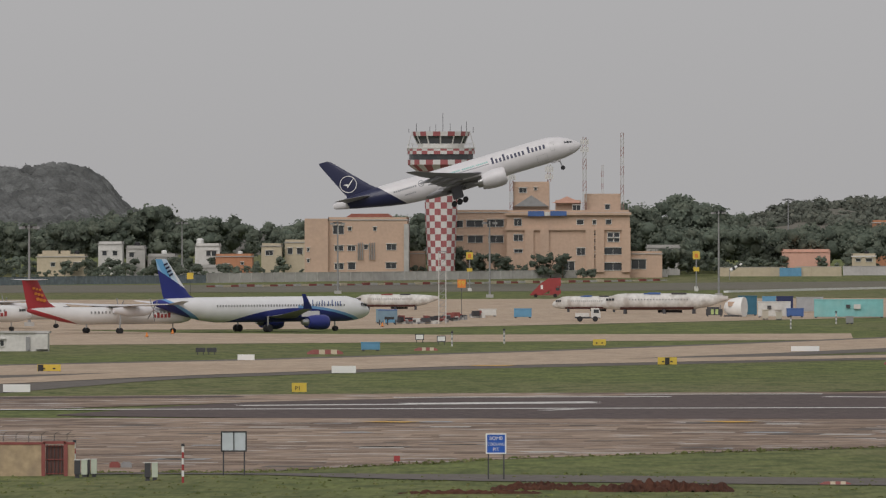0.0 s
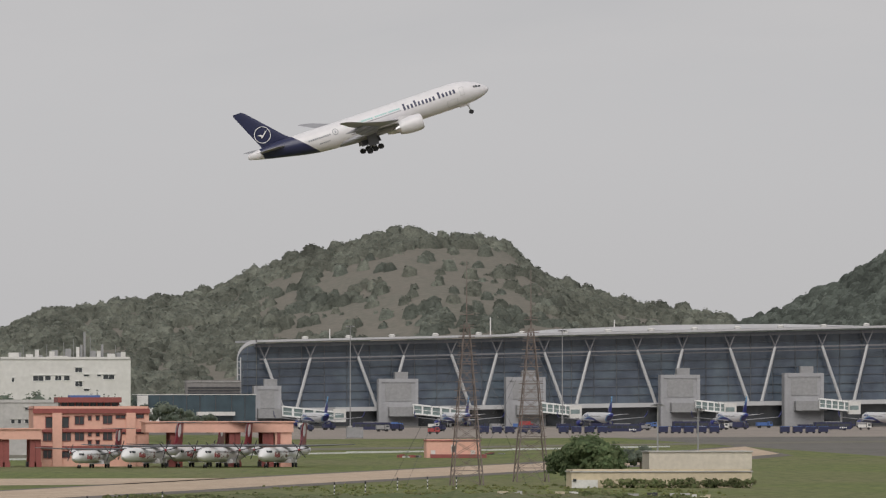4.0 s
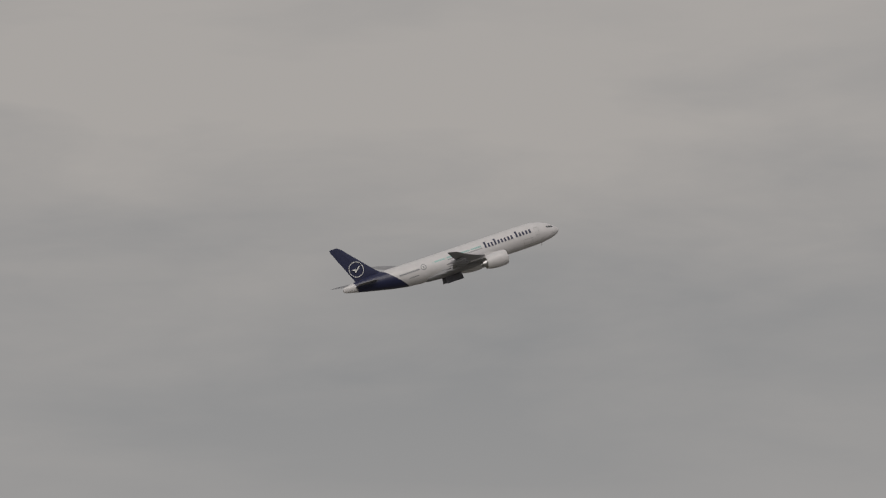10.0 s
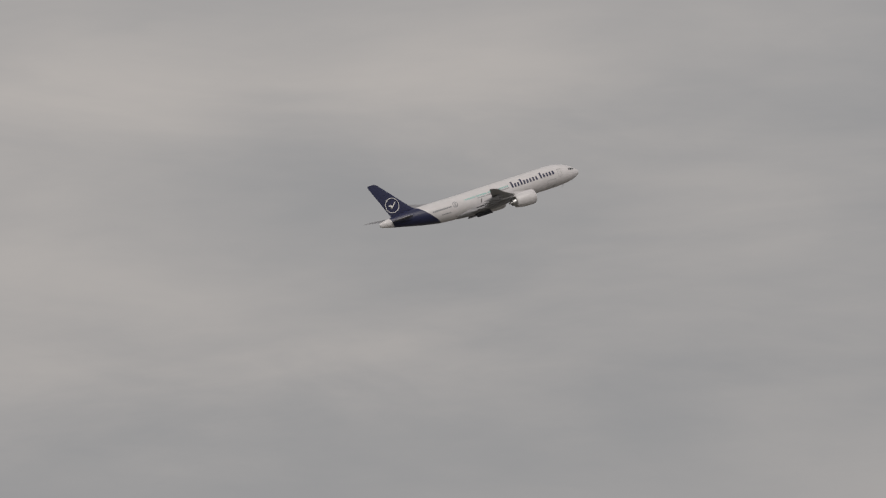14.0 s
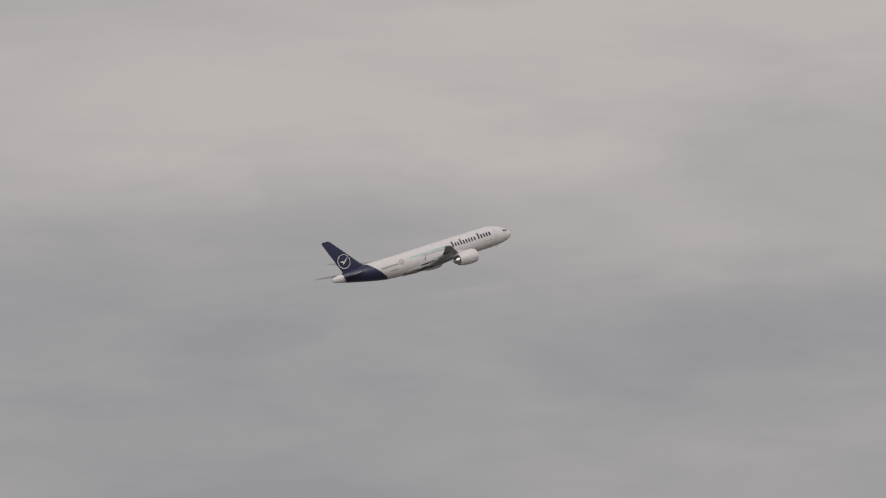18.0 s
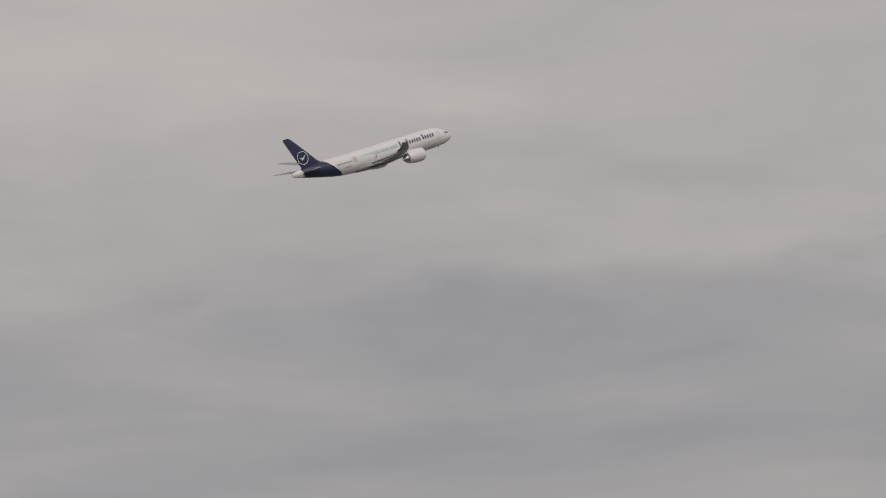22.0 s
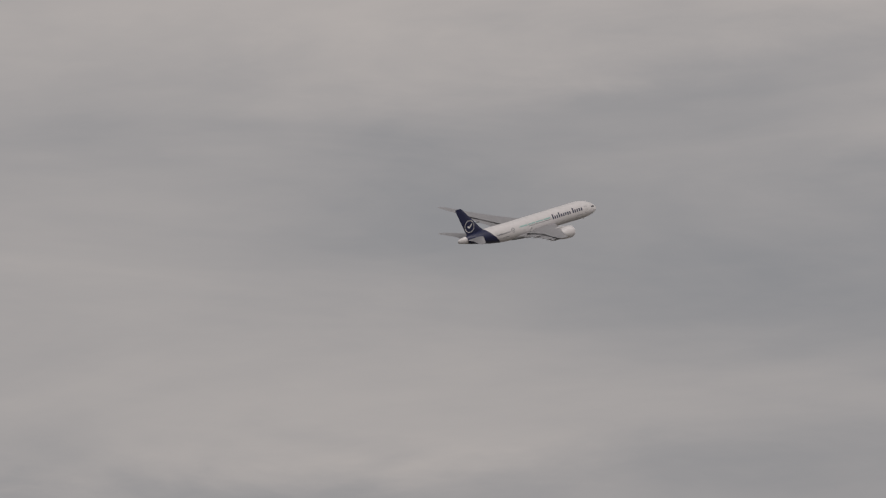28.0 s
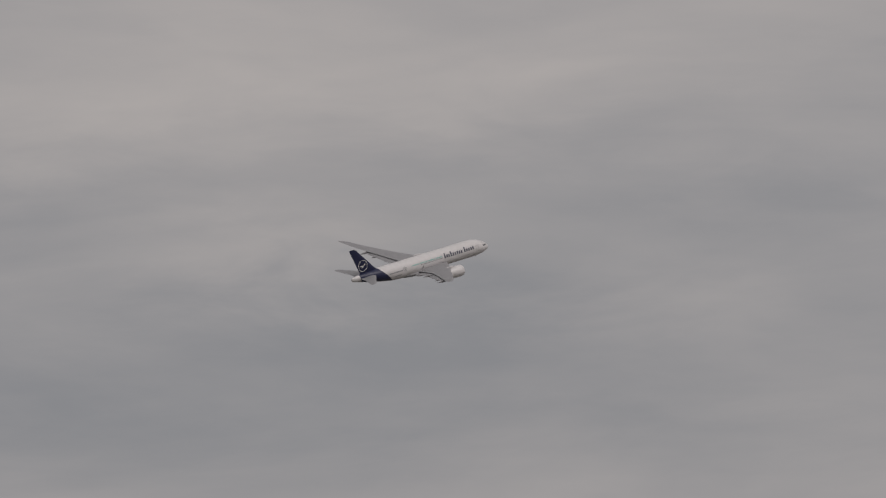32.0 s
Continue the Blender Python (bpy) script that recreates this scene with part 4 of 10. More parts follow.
def canopy(name, slope, x0, x1, y0, y1, count, size, label, keep, material, step=0.95, ridge=None, squat=1.0, least=0.24, leaves=0, leaf=0.6):
    """A closed forest roof: rounded crowns side by side over the slope, with leaf clumps on them."""
    nx, ny = int((x1 - x0) / step), int((y1 - y0) / (step * 1.3))
    xs, ys = np.linspace(x0, x1, nx), np.linspace(y0, y1, ny)
    top = np.full((ny, nx), -9.0)
    n = 0
    while n < count:
        x, y = rng.uniform(x0 + 4, x1 - 4), rng.uniform(y0 + 4, y1 - 4)
        if not keep(x, y):
            continue
        n += 1
        r = size * rng.uniform(least, 0.74)
        tall = r * rng.uniform(0.9, 1.5) * squat
        if ridge and ridge[0] < y < ridge[1] and rng.random() < 0.06:
            r, tall = r * 1.3, r * 1.75
        # each crown is a few uneven lumps
        turn0 = rng.uniform(0, 6.3)
        for k in range(3):
            cx, cy = x + 0.36 * r * math.cos(turn0 + 2.09 * k), y + 0.36 * r * math.sin(turn0 + 2.09 * k)
            rr, up = r * rng.uniform(0.64, 0.9), tall * rng.uniform(0.75, 1.08)
            i0, i1 = np.searchsorted(xs, [cx - rr, cx + rr])
            j0, j1 = np.searchsorted(ys, [cy - rr, cy + rr])
            d = ((xs[None, i0:i1] - cx) ** 2 + (ys[j0:j1, None] - cy) ** 2) / rr ** 2
            dome = np.where(d < 1, up * np.sqrt(np.clip(1 - d, 0, 1)) + 0.35 * (r - 2), -9)
            top[j0:j1, i0:i1] = np.maximum(top[j0:j1, i0:i1], dome)
    base = np.array([[slope(x, y) for x in xs[::4]] for y in ys[::4]])
    full = np.array([np.interp(xs, xs[::4], row) for row in base])
    full = np.array([np.interp(ys, ys[::4], full[:, i]) for i in range(nx)]).T
    cover = top > -5
    z = full + np.where(cover, top, -0.6) + rng.uniform(-0.1, 0.1, (ny, nx))
    gx, gy = np.meshgrid(xs, ys)
    co = np.stack([gx + rng.uniform(-0.2, 0.2, gx.shape), gy, z], 2).reshape(-1, 3)
    k = np.arange((ny - 1) * (nx - 1))
    a = (k // (nx - 1)) * nx + k % (nx - 1)
    any_cover = (cover[:-1, :-1] | cover[1:, :-1] | cover[:-1, 1:] | cover[1:, 1:]).ravel()
    quads = np.stack([a, a + 1, a + nx + 1, a + nx], 1)[any_cover]
    # leaf clumps stand off the crowns and break their outline
    gz, gxx = np.gradient(z, ys, xs)
    pick = rng.choice(np.flatnonzero(cover[1:-1, 1:-1].ravel()), leaves) if leaves else np.zeros(0, int)
    j, i = pick // (nx - 2) + 1, pick % (nx - 2) + 1
    lean = np.stack([-gxx[j, i], -gz[j, i], np.ones(len(pick))], 1)
    lean /= np.linalg.norm(lean, axis=1, keepdims=True)
    spots = np.stack([xs[i], ys[j], z[j, i]], 1) + lean * rng.uniform(0.0, 0.35, (len(pick), 1)) + rng.normal(size=(len(pick), 3)) * 0.2
    corners = leaf_quads(spots, lean + unit((len(pick),)) * 0.3 + np.array([0, -0.3, 0.1]), leaf * rng.uniform(0.5, 1.25, len(pick)))
    me = bpy.data.meshes.new(name)
    q = len(co)
    me.vertices.add(q + len(corners))
    me.vertices.foreach_set("co", np.concatenate([co, corners]).astype(np.float32).ravel())
    loops = np.concatenate([quads.ravel(), q + np.arange(len(corners))]).astype(np.int32)
    me.loops.add(len(loops))
    me.loops.foreach_set("vertex_index", loops)
    me.polygons.add(len(loops) // 4)
    me.polygons.foreach_set("loop_start", np.arange(0, len(loops), 4, dtype=np.int32))
    me.polygons.foreach_set("use_smooth", np.ones(len(loops) // 4, dtype=bool))
    me.update()
    me.materials.append(material)
    ob = new(name, me)
    tagged(ob, label, "trees", kind="stuff")
    return ob


def plant_hill(name, slope, x0, x1, y0, y1, count, size, label, keep, material, sink=0.62, per=40, leaf=0.16, lumps=3):
    spots = []
    while len(spots) < count:
        x, y = rng.uniform(x0, x1), rng.uniform(y0, y1)
        if not keep(x, y):
            continue
        h = size * rng.uniform(0.6, 1.4)
        spots.append((x, y, slope(x, y) - sink * h, h, h * rng.uniform(0.85, 1.2)))
    woods(name, spots, label, material, per=per, leaf=leaf, lumps=lumps, fine=1, round_crowns=True)


canopy("hill_forest", slope_b, 620, 1225, 3965, 4285, 26000, 4.0, "dense green forest on the hillside", lambda x, y: not (y < 4030 and 830 < x < 1010 and noise.noise(Vector((x * 0.03, y * 0.03, 9))) > 0.05), HILL_LEAF, step=0.84, ridge=(4236, 4262), squat=1.15, least=0.26, leaves=38000, leaf=0.32)
def wooded(x, y):
    """Where trees stand on the grassy hill: thick along the ridge and on the lower flanks, thin on the bare face."""
    if y > 4474:
        return rng.random() < 0.9
    bare = 442 < x < 575 and 4180 < y
    cover = 0.7 * noise.noise(Vector((x * 0.018, y * 0.018, 3))) + 0.6 * noise.noise(Vector((x * 0.07, y * 0.07, 5)))
    return rng.random() < 0.06 or cover > (0.3 if bare else 0.06) + 0.5 * (rng.random() - 0.5)


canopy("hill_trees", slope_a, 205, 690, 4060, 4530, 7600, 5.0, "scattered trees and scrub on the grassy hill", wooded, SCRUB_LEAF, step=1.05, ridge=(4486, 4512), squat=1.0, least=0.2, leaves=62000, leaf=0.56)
canopy("distant_hill_trees", slope_c, -333.19, -215.36, 4320, 4640, 3000, 5.0, "trees on the distant rocky hill, greyed with painted haze", lambda x, y: noise.noise(Vector((x * 0.03, y * 0.03, 6))) > -0.6, FAR_LEAF, step=1.2, leaves=5000, leaf=0.4)
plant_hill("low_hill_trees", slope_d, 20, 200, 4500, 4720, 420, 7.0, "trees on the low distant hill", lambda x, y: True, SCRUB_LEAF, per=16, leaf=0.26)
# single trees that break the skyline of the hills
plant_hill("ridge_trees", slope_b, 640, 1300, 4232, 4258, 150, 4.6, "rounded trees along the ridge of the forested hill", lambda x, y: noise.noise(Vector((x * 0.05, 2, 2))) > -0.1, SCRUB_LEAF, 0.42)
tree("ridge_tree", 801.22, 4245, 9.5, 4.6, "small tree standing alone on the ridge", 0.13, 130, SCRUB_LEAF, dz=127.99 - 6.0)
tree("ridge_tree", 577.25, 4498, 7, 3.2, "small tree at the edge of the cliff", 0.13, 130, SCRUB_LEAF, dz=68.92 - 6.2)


def belt(name, x0, x1, y0, y1, count, lo, hi, label, top=None, lumps=8, per=104):
    spots = []
    for i in range(count):
        x, y = rng.uniform(x0, x1), rng.uniform(y0, y1)
        h = rng.uniform(lo, hi)
        if top is not None:
            h *= 0.75 + 0.25 * (noise.noise(Vector((x * 0.03, 0.5, top))) + 1)
        spots.append((x, y, land(y) - 0.5, h, h * rng.uniform(0.42, 0.6)))
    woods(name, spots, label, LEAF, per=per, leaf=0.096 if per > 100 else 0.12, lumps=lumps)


# the tall wood behind the houses and the offices, under its own uneven skyline
SKYLINE = [(-200, 15.2), (-187, 15.6), (-182, 15.9), (-172, 15.0), (-163, 16.4), (-155, 17.2), (-144, 19.4), (-138, 18.4), (-130, 17.0), (-119, 16.2), (-99, 16.0), (-73, 16.8), (-41, 15.9), (-10, 18.1), (-7, 20.4), (6, 21.6), (16, 20.3), (24, 18.1), (30, 18.4)]
for name, first, last, count in (("houses", 0, 9, 92), ("offices", 9, 18, 92)):
    spots = []
    for i in range(count):
        x, y = rng.uniform(SKYLINE[first][0], SKYLINE[last][0]), rng.uniform(2800, 2905)
        h = (float(np.interp(x, [p[0] for p in SKYLINE], [p[1] for p in SKYLINE])) - land(y)) * rng.uniform(0.84, 1.12)
        spots.append((x, y, land(y) - 0.5, h / 0.9, h * rng.uniform(0.36, 0.46)))
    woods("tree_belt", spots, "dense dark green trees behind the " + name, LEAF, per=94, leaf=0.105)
belt("tree_belt", 0, 72, 2770, 2880, 64, 11.8, 15.6, "dense dark green trees behind the boundary wall", 3)
tree("tall_tree", 32.67, 2790, 17.5, 3.0, "slim tree standing above the tree belt", 0.16, 60)
belt("tree_belt", 140, 210, 2850, 2980, 30, 13, 17, "dense dark green trees beside the old hangar", 4)
belt("tree_belt", 176, 232, 2790, 2850, 16, 12, 19.5, "tall dark rain trees behind the tanks", 5)
belt("thicket", -200, 0, 2772, 2796, 120, 4.5, 7.5, "thick green undergrowth below the tree belt", 14, 4, 70)
belt("thicket", 0, 140, 2756, 2770, 90, 4, 7, "thick green undergrowth below the tree belt", 15, 4, 70)
belt("tree_belt", -195, -100, 2745, 2775, 34, 4, 8, "bushes and small trees among the houses", 6, 6, 90)
belt("tree_belt", 215, 306, 3200, 3500, 38, 10, 15, "dark trees below the hill", 7, 6, 90)
belt("tree_belt", 76, 97, 2690, 2740, 16, 13.5, 16.5, "trees between the tanks and the hangar", 8)
belt("tree_belt", 103, 133, 2690, 2740, 22, 13.5, 16.5, "trees between the tanks and the hangar", 8)
belt("bushes", -200, -95, 2650, 2740, 120, 2.2, 5.2, "thick bushes among the houses", 16, 4, 70)
belt("bushes", -4, 20, 2735, 2752, 14, 4.5, 8, "dark bushes behind the wall", 17)

# rain trees before the white blocks, and lower trees round the white offices
RAIN = [(152.91, 21.66), (164.88, 21.65), (179.41, 25.05), (192.24, 25.38), (204.21, 22.3), (214.48, 19.39)]
spots = []
for i in range(60):
    x = rng.uniform(RAIN[0][0], RAIN[-1][0])
    y = rng.uniform(2990, 3060)
    h = float(np.interp(x, [p[0] for p in RAIN], [p[1] for p in RAIN])) * rng.uniform(0.72, 1.0) - land(y)
    spots.append((x, y, land(y) - 0.5, h / 0.88, h * 0.52))
woods("rain_trees", spots, "broad dark rain trees before the white blocks", DARK_LEAF, per=94, leaf=0.105)
belt("tree_belt", 220.92, 229.74, 3060, 3100, 8, 14, 18, "trees beside the white office building", 9)
belt("tree_belt", 234.37, 257.03, 3080, 3120, 12, 11.5, 14, "small trees before the white office building", 10)
belt("tree_belt", 189.64, 198.4, 2730, 2760, 7, 8, 12, "trees beside the blue water tank", 11)
belt("tree_belt", 262.75, 387.64, 3850, 4040, 110, 9, 15, "dark trees at the foot of the hill", 13, 5, 60)


tree("garden_tree", 284.6, 3080, 14.2, 4.4, "dark tree before the glazed annex", 0.13, 110)
cypress = []
for cx, ch in ((250.2, 17.2), (251.9, 18.3), (254.0, 17.0), (255.4, 16.6), (257.3, 17.0)):
    cypress.append((cx, 3000, land(3000), ch))
corners = [leaf_cloud([(x, y, z + h * u) for u in np.linspace(0.35, 0.94, 9)], [0.95 * (1.12 - u) + 0.2 for u in np.linspace(0.35, 0.94, 9)], 0.16, 60) for x, y, z, h in cypress]
for (x, y, z, h), c in zip(cypress, corners):
    ob = thing("cypress", pose(x, y, z), "slim dark cypress behind the fire station", "tree", "row of cypresses")
    Build().tube((0, 0, 0), (0, 0, h * 0.9), 0.22, 0.06, 7).obj("trunk", BARK, ob)
    crown_object("crown", c - np.array([x, y, z]), [(0, 0, h * u) for u in np.linspace(0.35, 0.9, 9)], [0.8 * (1.1 - u) + 0.15 for u in np.linspace(0.35, 0.9, 9)], DARK_LEAF, ob, fine=1)


# ---- buildings ----
def windows_on(ob, panes, y, glass=None, frame_mat=None, sill=True, out=0.0):
    """Framed windows on the wall that faces the airfield; ob's origin is at x, y of its own."""
    ox, oy, oz = ob.matrix_basis.translation
    for x0, x1, z0, z1 in panes:
        w = thing("window", pose((x0 + x1) / 2 - ox, y - oy, z0 - oz), "", "")
        w.parent = ob
        sx, sz = abs(x1 - x0), z1 - z0
        f = 0.12
        b = Build().box(-sx / 2, -0.06, 0, f, 0.2, sz).box(sx / 2, -0.06, 0, f, 0.2, sz).box(0, -0.06, -f / 2, sx + f, 0.22, f).box(0, -0.06, sz - f / 2, sx + f, 0.22, f)
        if sx > 2:
            b.box(0, -0.05, 0, 0.08, 0.14, sz)
        b.obj("window_frame", frame_mat or OLD_WHITE, w)
        Build().box(0, 0.0, 0, sx, 0.06, sz).obj("pane", glass or GLASS, w)
        if sill:
            Build().box(0, -0.18, sz + 0.1, sx + 0.4, 0.5, 0.12).obj("sunshade", frame_mat or OLD_WHITE, w)


def house(name, x0, x1, z0, z1, y, depth, wall, label, panes=(), category="building", roof=None, parapet=0.6, frame_mat=None, group="", raised=False):
    """A plastered block with a roof slab, parapet and windows."""
    if not raised:
        z0 = land(y)
    ob = thing(name, pose((x0 + x1) / 2, y, z0), label, category, group)
    w = x1 - x0
    h = z1 - z0
    Build().box(0, depth / 2, 0, w, depth, h).obj("wall", wall, ob)
    b = Build().box(0, depth / 2, h, w + 0.5, depth + 0.5, 0.25)
    b.obj("roof", roof or GREY_WALL, ob)
    if parapet:
        p = Build()
        for px, py, sx, sy in ((0, 0.1, w, 0.2), (0, depth - 0.1, w, 0.2), (-w / 2 + 0.1, depth / 2, 0.2, depth), (w / 2 - 0.1, depth / 2, 0.2, depth)):
            p.box(px, py, h + 0.25, sx, sy, parapet)
        p.obj("parapet", wall, ob)
    windows_on(ob, panes, y, frame_mat=frame_mat)
    return ob


def extra(ob, name, x0, x1, z0, z1, y0, y1, material, label=""):
    """A further block of the same house, in world places."""
    o = ob.matrix_basis.translation
    return Build().box((x0 + x1) / 2 - o.x, (y0 + y1) / 2 - o.y, z0 - o.z, x1 - x0, y1 - y0, z1 - z0).obj(name, material, ob, label)


# offices beside the control tower
offices = house("office_building", -39.4, -6.0, 1.8, 18.0, 2700, 22, TAN_WALL, "tan plastered four-storey office building with flat roof", [(-37.4, -35.3, 14.6, 16.5), (-37.5, -35.0, 10.5, 12.2), (-20.4, -18.5, 14.9, 16.2), (-16.1, -15.1, 14.9, 16.1), (-16.1, -15.1, 11.9, 12.8), (-16.1, -15.1, 10.0, 11.1), (-16.1, -15.1, 7.9, 9.1), (-16.1, -15.1, 5.8, 6.9), (-12.5, -11.0, 15.0, 16.2), (-12.0, -10.5, 11.5, 12.7), (-10.3, -8.8, 11.5, 12.7), (-12.0, -10.5, 10.2, 11.2), (-10.3, -8.8, 10.2, 11.2), (-13.2, -7.9, 6.8, 8.6), (-13.2, -7.9, 2.5, 4.5), (-20.4, -18.1, 6.6, 8.5), (-24.1, -21.0, 2.5, 4.9), (-37.4, -35.1, 7.3, 8.2)])
extra(offices, "ledge", -39.42 - 0.3, -6.04 + 0.3, 13.39, 14.07, 2699.3, 2700.2, TAN_WALL)
extra(offices, "cornice", -39.42 - 0.5, -6.04 + 0.5, 17.48, 18.16, 2699.0, 2700.2, TAN_WALL)
for px in (-33.3, -29.1, -16.8, -14.1, -7.0):
    extra(offices, "pilaster", px - 1.2, px + 1.2, 2, 13.39, 2699.2, 2700.1, TAN_WALL)
extra(offices, "roof_room", -37.8, -27.9, 18.2, 26.6, 2705, 2714, TAN_WALL)
extra(offices, "roof_room", -18.3, -8.4, 18.1, 23.3, 2704, 2716, TAN_WALL)
extra(offices, "roof_room", -26.2, -19.4, 18.1, 21.6, 2706, 2716, TAN_WALL)
windows_on(offices, [(-36.1, -34.0, 23.6, 24.9), (-32.0, -31.2, 24.3, 25.0)] , 2704.9)
windows_on(offices, [(-21.5, -19.4, 18.7, 20.2), (-12.7, -11.4, 19.0, 20.3)], 2703.9)
for gx0, gx1, gz0, gz1, gy, gm in ((-37.4, -28.1, 19.9, 22.9, 2703, GREY), (-27.2, -18.9, 20.8, 22.6, 2703.5, PINK_WALL)):
    o = offices.matrix_basis.translation
    Build().loft([[(gx0 - o.x, gy + d - o.y, gz0 - o.z), (gx1 - o.x, gy + d - o.y, gz0 - o.z), ((gx0 + gx1) / 2 - o.x, gy + d - o.y, gz1 - o.z)] for d in (0, 9)]).obj("gable_roof", gm, offices)
for bx0, bx1, bz0, bz1, bm in ((-33.6, -29.2, 17.2, 18.6, BLUE), (-27.5, -23.1, 17.3, 18.6, BLUE), (-29.1, -27.7, 17.3, 18.4, OLD_WHITE)):
    extra(offices, "name_board", bx0, bx1, bz0, bz1, 2698.7, 2698.9, bm, "weathered name board")
wing = house("office_wing", -56.3, -39.3, 1.8, 18.1, 2708, 14, TAN_WALL, "tan plastered office wing with strip windows", [(-53.4, -51.4, 14.2, 16.0), (-50.5, -45.9, 14.3, 16.1), (-44.8, -40.3, 14.3, 16.3), (-53.4, -51.4, 10.5, 11.9), (-50.1, -46.0, 10.0, 11.9), (-44.5, -40.4, 10.0, 11.9)])
west = house("office_block", -87.2, -65.9, 1.2, 16.2, 2680, 18, TAN_WALL, "tan plastered three-storey block with red tiled roof", [(-85.9, -83.0, 12.5, 14.8), (-81.9, -80.9, 13.4, 14.4), (-75.1, -74.2, 13.4, 14.4), (-85.5, -83.1, 8.0, 9.4), (-82.0, -79.9, 8.0, 9.4), (-77.6, -76.5, 8.4, 9.6), (-71.5, -68.9, 8.2, 9.8), (-71.7, -68.9, 3.2, 4.8), (-81.9, -79.9, 3.0, 4.8), (-85.5, -83.1, 3.0, 4.6)])
extra(west, "stair_tower", -93.5, -87.2, 1.2, 16.7, 2678, 2694, TAN_WALL)
windows_on(west, [(-92.9, -92.2, 7.8, 8.8), (-92.9, -92.2, 4.9, 5.8)], 2677.95)
extra(west, "service_shaft", -66.8, -65.5, 1.2, 15.2, 2679, 2690, GREY_WALL)
o = west.matrix_basis.translation
rx0, rx1, rz0, rz1 = -83.1, -69.3, 16.2, 18.0
Build().loft([[(rx0 - o.x, d, rz0 - o.z + 0.4), (rx1 - o.x, d, rz0 - o.z + 0.4), (rx1 - 2 - o.x, d + 0.01, rz1 - o.z), (rx0 + 2 - o.x, d + 0.01, rz1 - o.z)] for d in (4, 14)]).obj("tiled_roof", mat("red_roof_tiles", (0.3, 0.11, 0.08), 0.9), west)
for px in (-79.1, -78.6, -78.0, -76.0, -75.4, -74.8):
    Build().tube((px - o.x, -0.5, 5.56 - o.z), (px - o.x, -0.5, 10.18 - o.z), 0.17).obj("duct", STEEL, west, "bare metal duct pipe")


FADED_RED = mat("faded_red_paint", (0.27, 0.16, 0.145), 0.7, vary=0.15)


def radio_mast(x, y, z0, z1, w, label, slim=False):
    """A lattice mast with red and white bands."""
    ob = thing("radio_mast", pose(x, y, z0), label, "mast", "roof masts")
    h = z1 - z0
    k = max(4, int(h / (w * 1.6)))
    for name, m, odd in (("red_section", FADED_RED, 0), ("white_section", GREY_WALL, 1)):
        b = Build()
        for i in range(k):
            if (i // 2) % 2 != odd:
                continue
            a, c = h * i / k, h * (i + 1) / k
            for dx, dy in ((-1, -1), (1, -1), (1, 1), (-1, 1)):
                b.tube((dx * w / 2, dy * w / 2, a), (dx * w / 2, dy * w / 2, c), w * 0.13, n=4)
            b.tube((-w / 2, -w / 2, a), (w / 2, -w / 2, c), w * 0.1, n=4)
            b.tube((w / 2, -w / 2, c), (-w / 2, -w / 2, c), w * 0.05, n=4)
            b.tube((-w / 2, w / 2, a), (w / 2, w / 2, c), w * 0.05, n=4)
        b.obj(name, m, ob)
    if not slim:
        b = Build()
        for z in (h - 0.4 - 1.7 * w, h - 0.8 - 3.6 * w):
            for side in (-1, -0.35, 0.35, 1):
                Build().box(side * w, -0.5 * w if abs(side) < 1 else 0, z, w * 0.42, w * 0.3, w * 1.5).obj("antenna_panel", OLD_WHITE, ob)
            Build().box(0, 0, z + 0.6 * w, 2.2 * w, 0.1, 0.12).obj("panel_bracket", GREY, ob)
    return ob


radio_mast(-38.12, 2704, 18.18, 31.14, 0.9, "red and white roof mast on the office building")
radio_mast(-27.91, 2706, 26.49, 31.27, 0.9, "short red and white roof mast on the office building")
radio_mast(-18.25, 2702.5, 18.01, 34.86 + 3.8, 0.9, "tall red and white roof mast on the office building")
radio_mast(-8.03, 2702.5, 18.0, 35.19 + 4.6, 0.8, "tall red and white roof mast on the office building", True)
radio_mast(-13.48, 2715, 18.0, 31.15, 0.5, "slim roof mast on the office building", True)
radio_mast(125.44, 2925, 13.65, 37.77, 1.4, "tall red and white lattice mast behind the hangar")


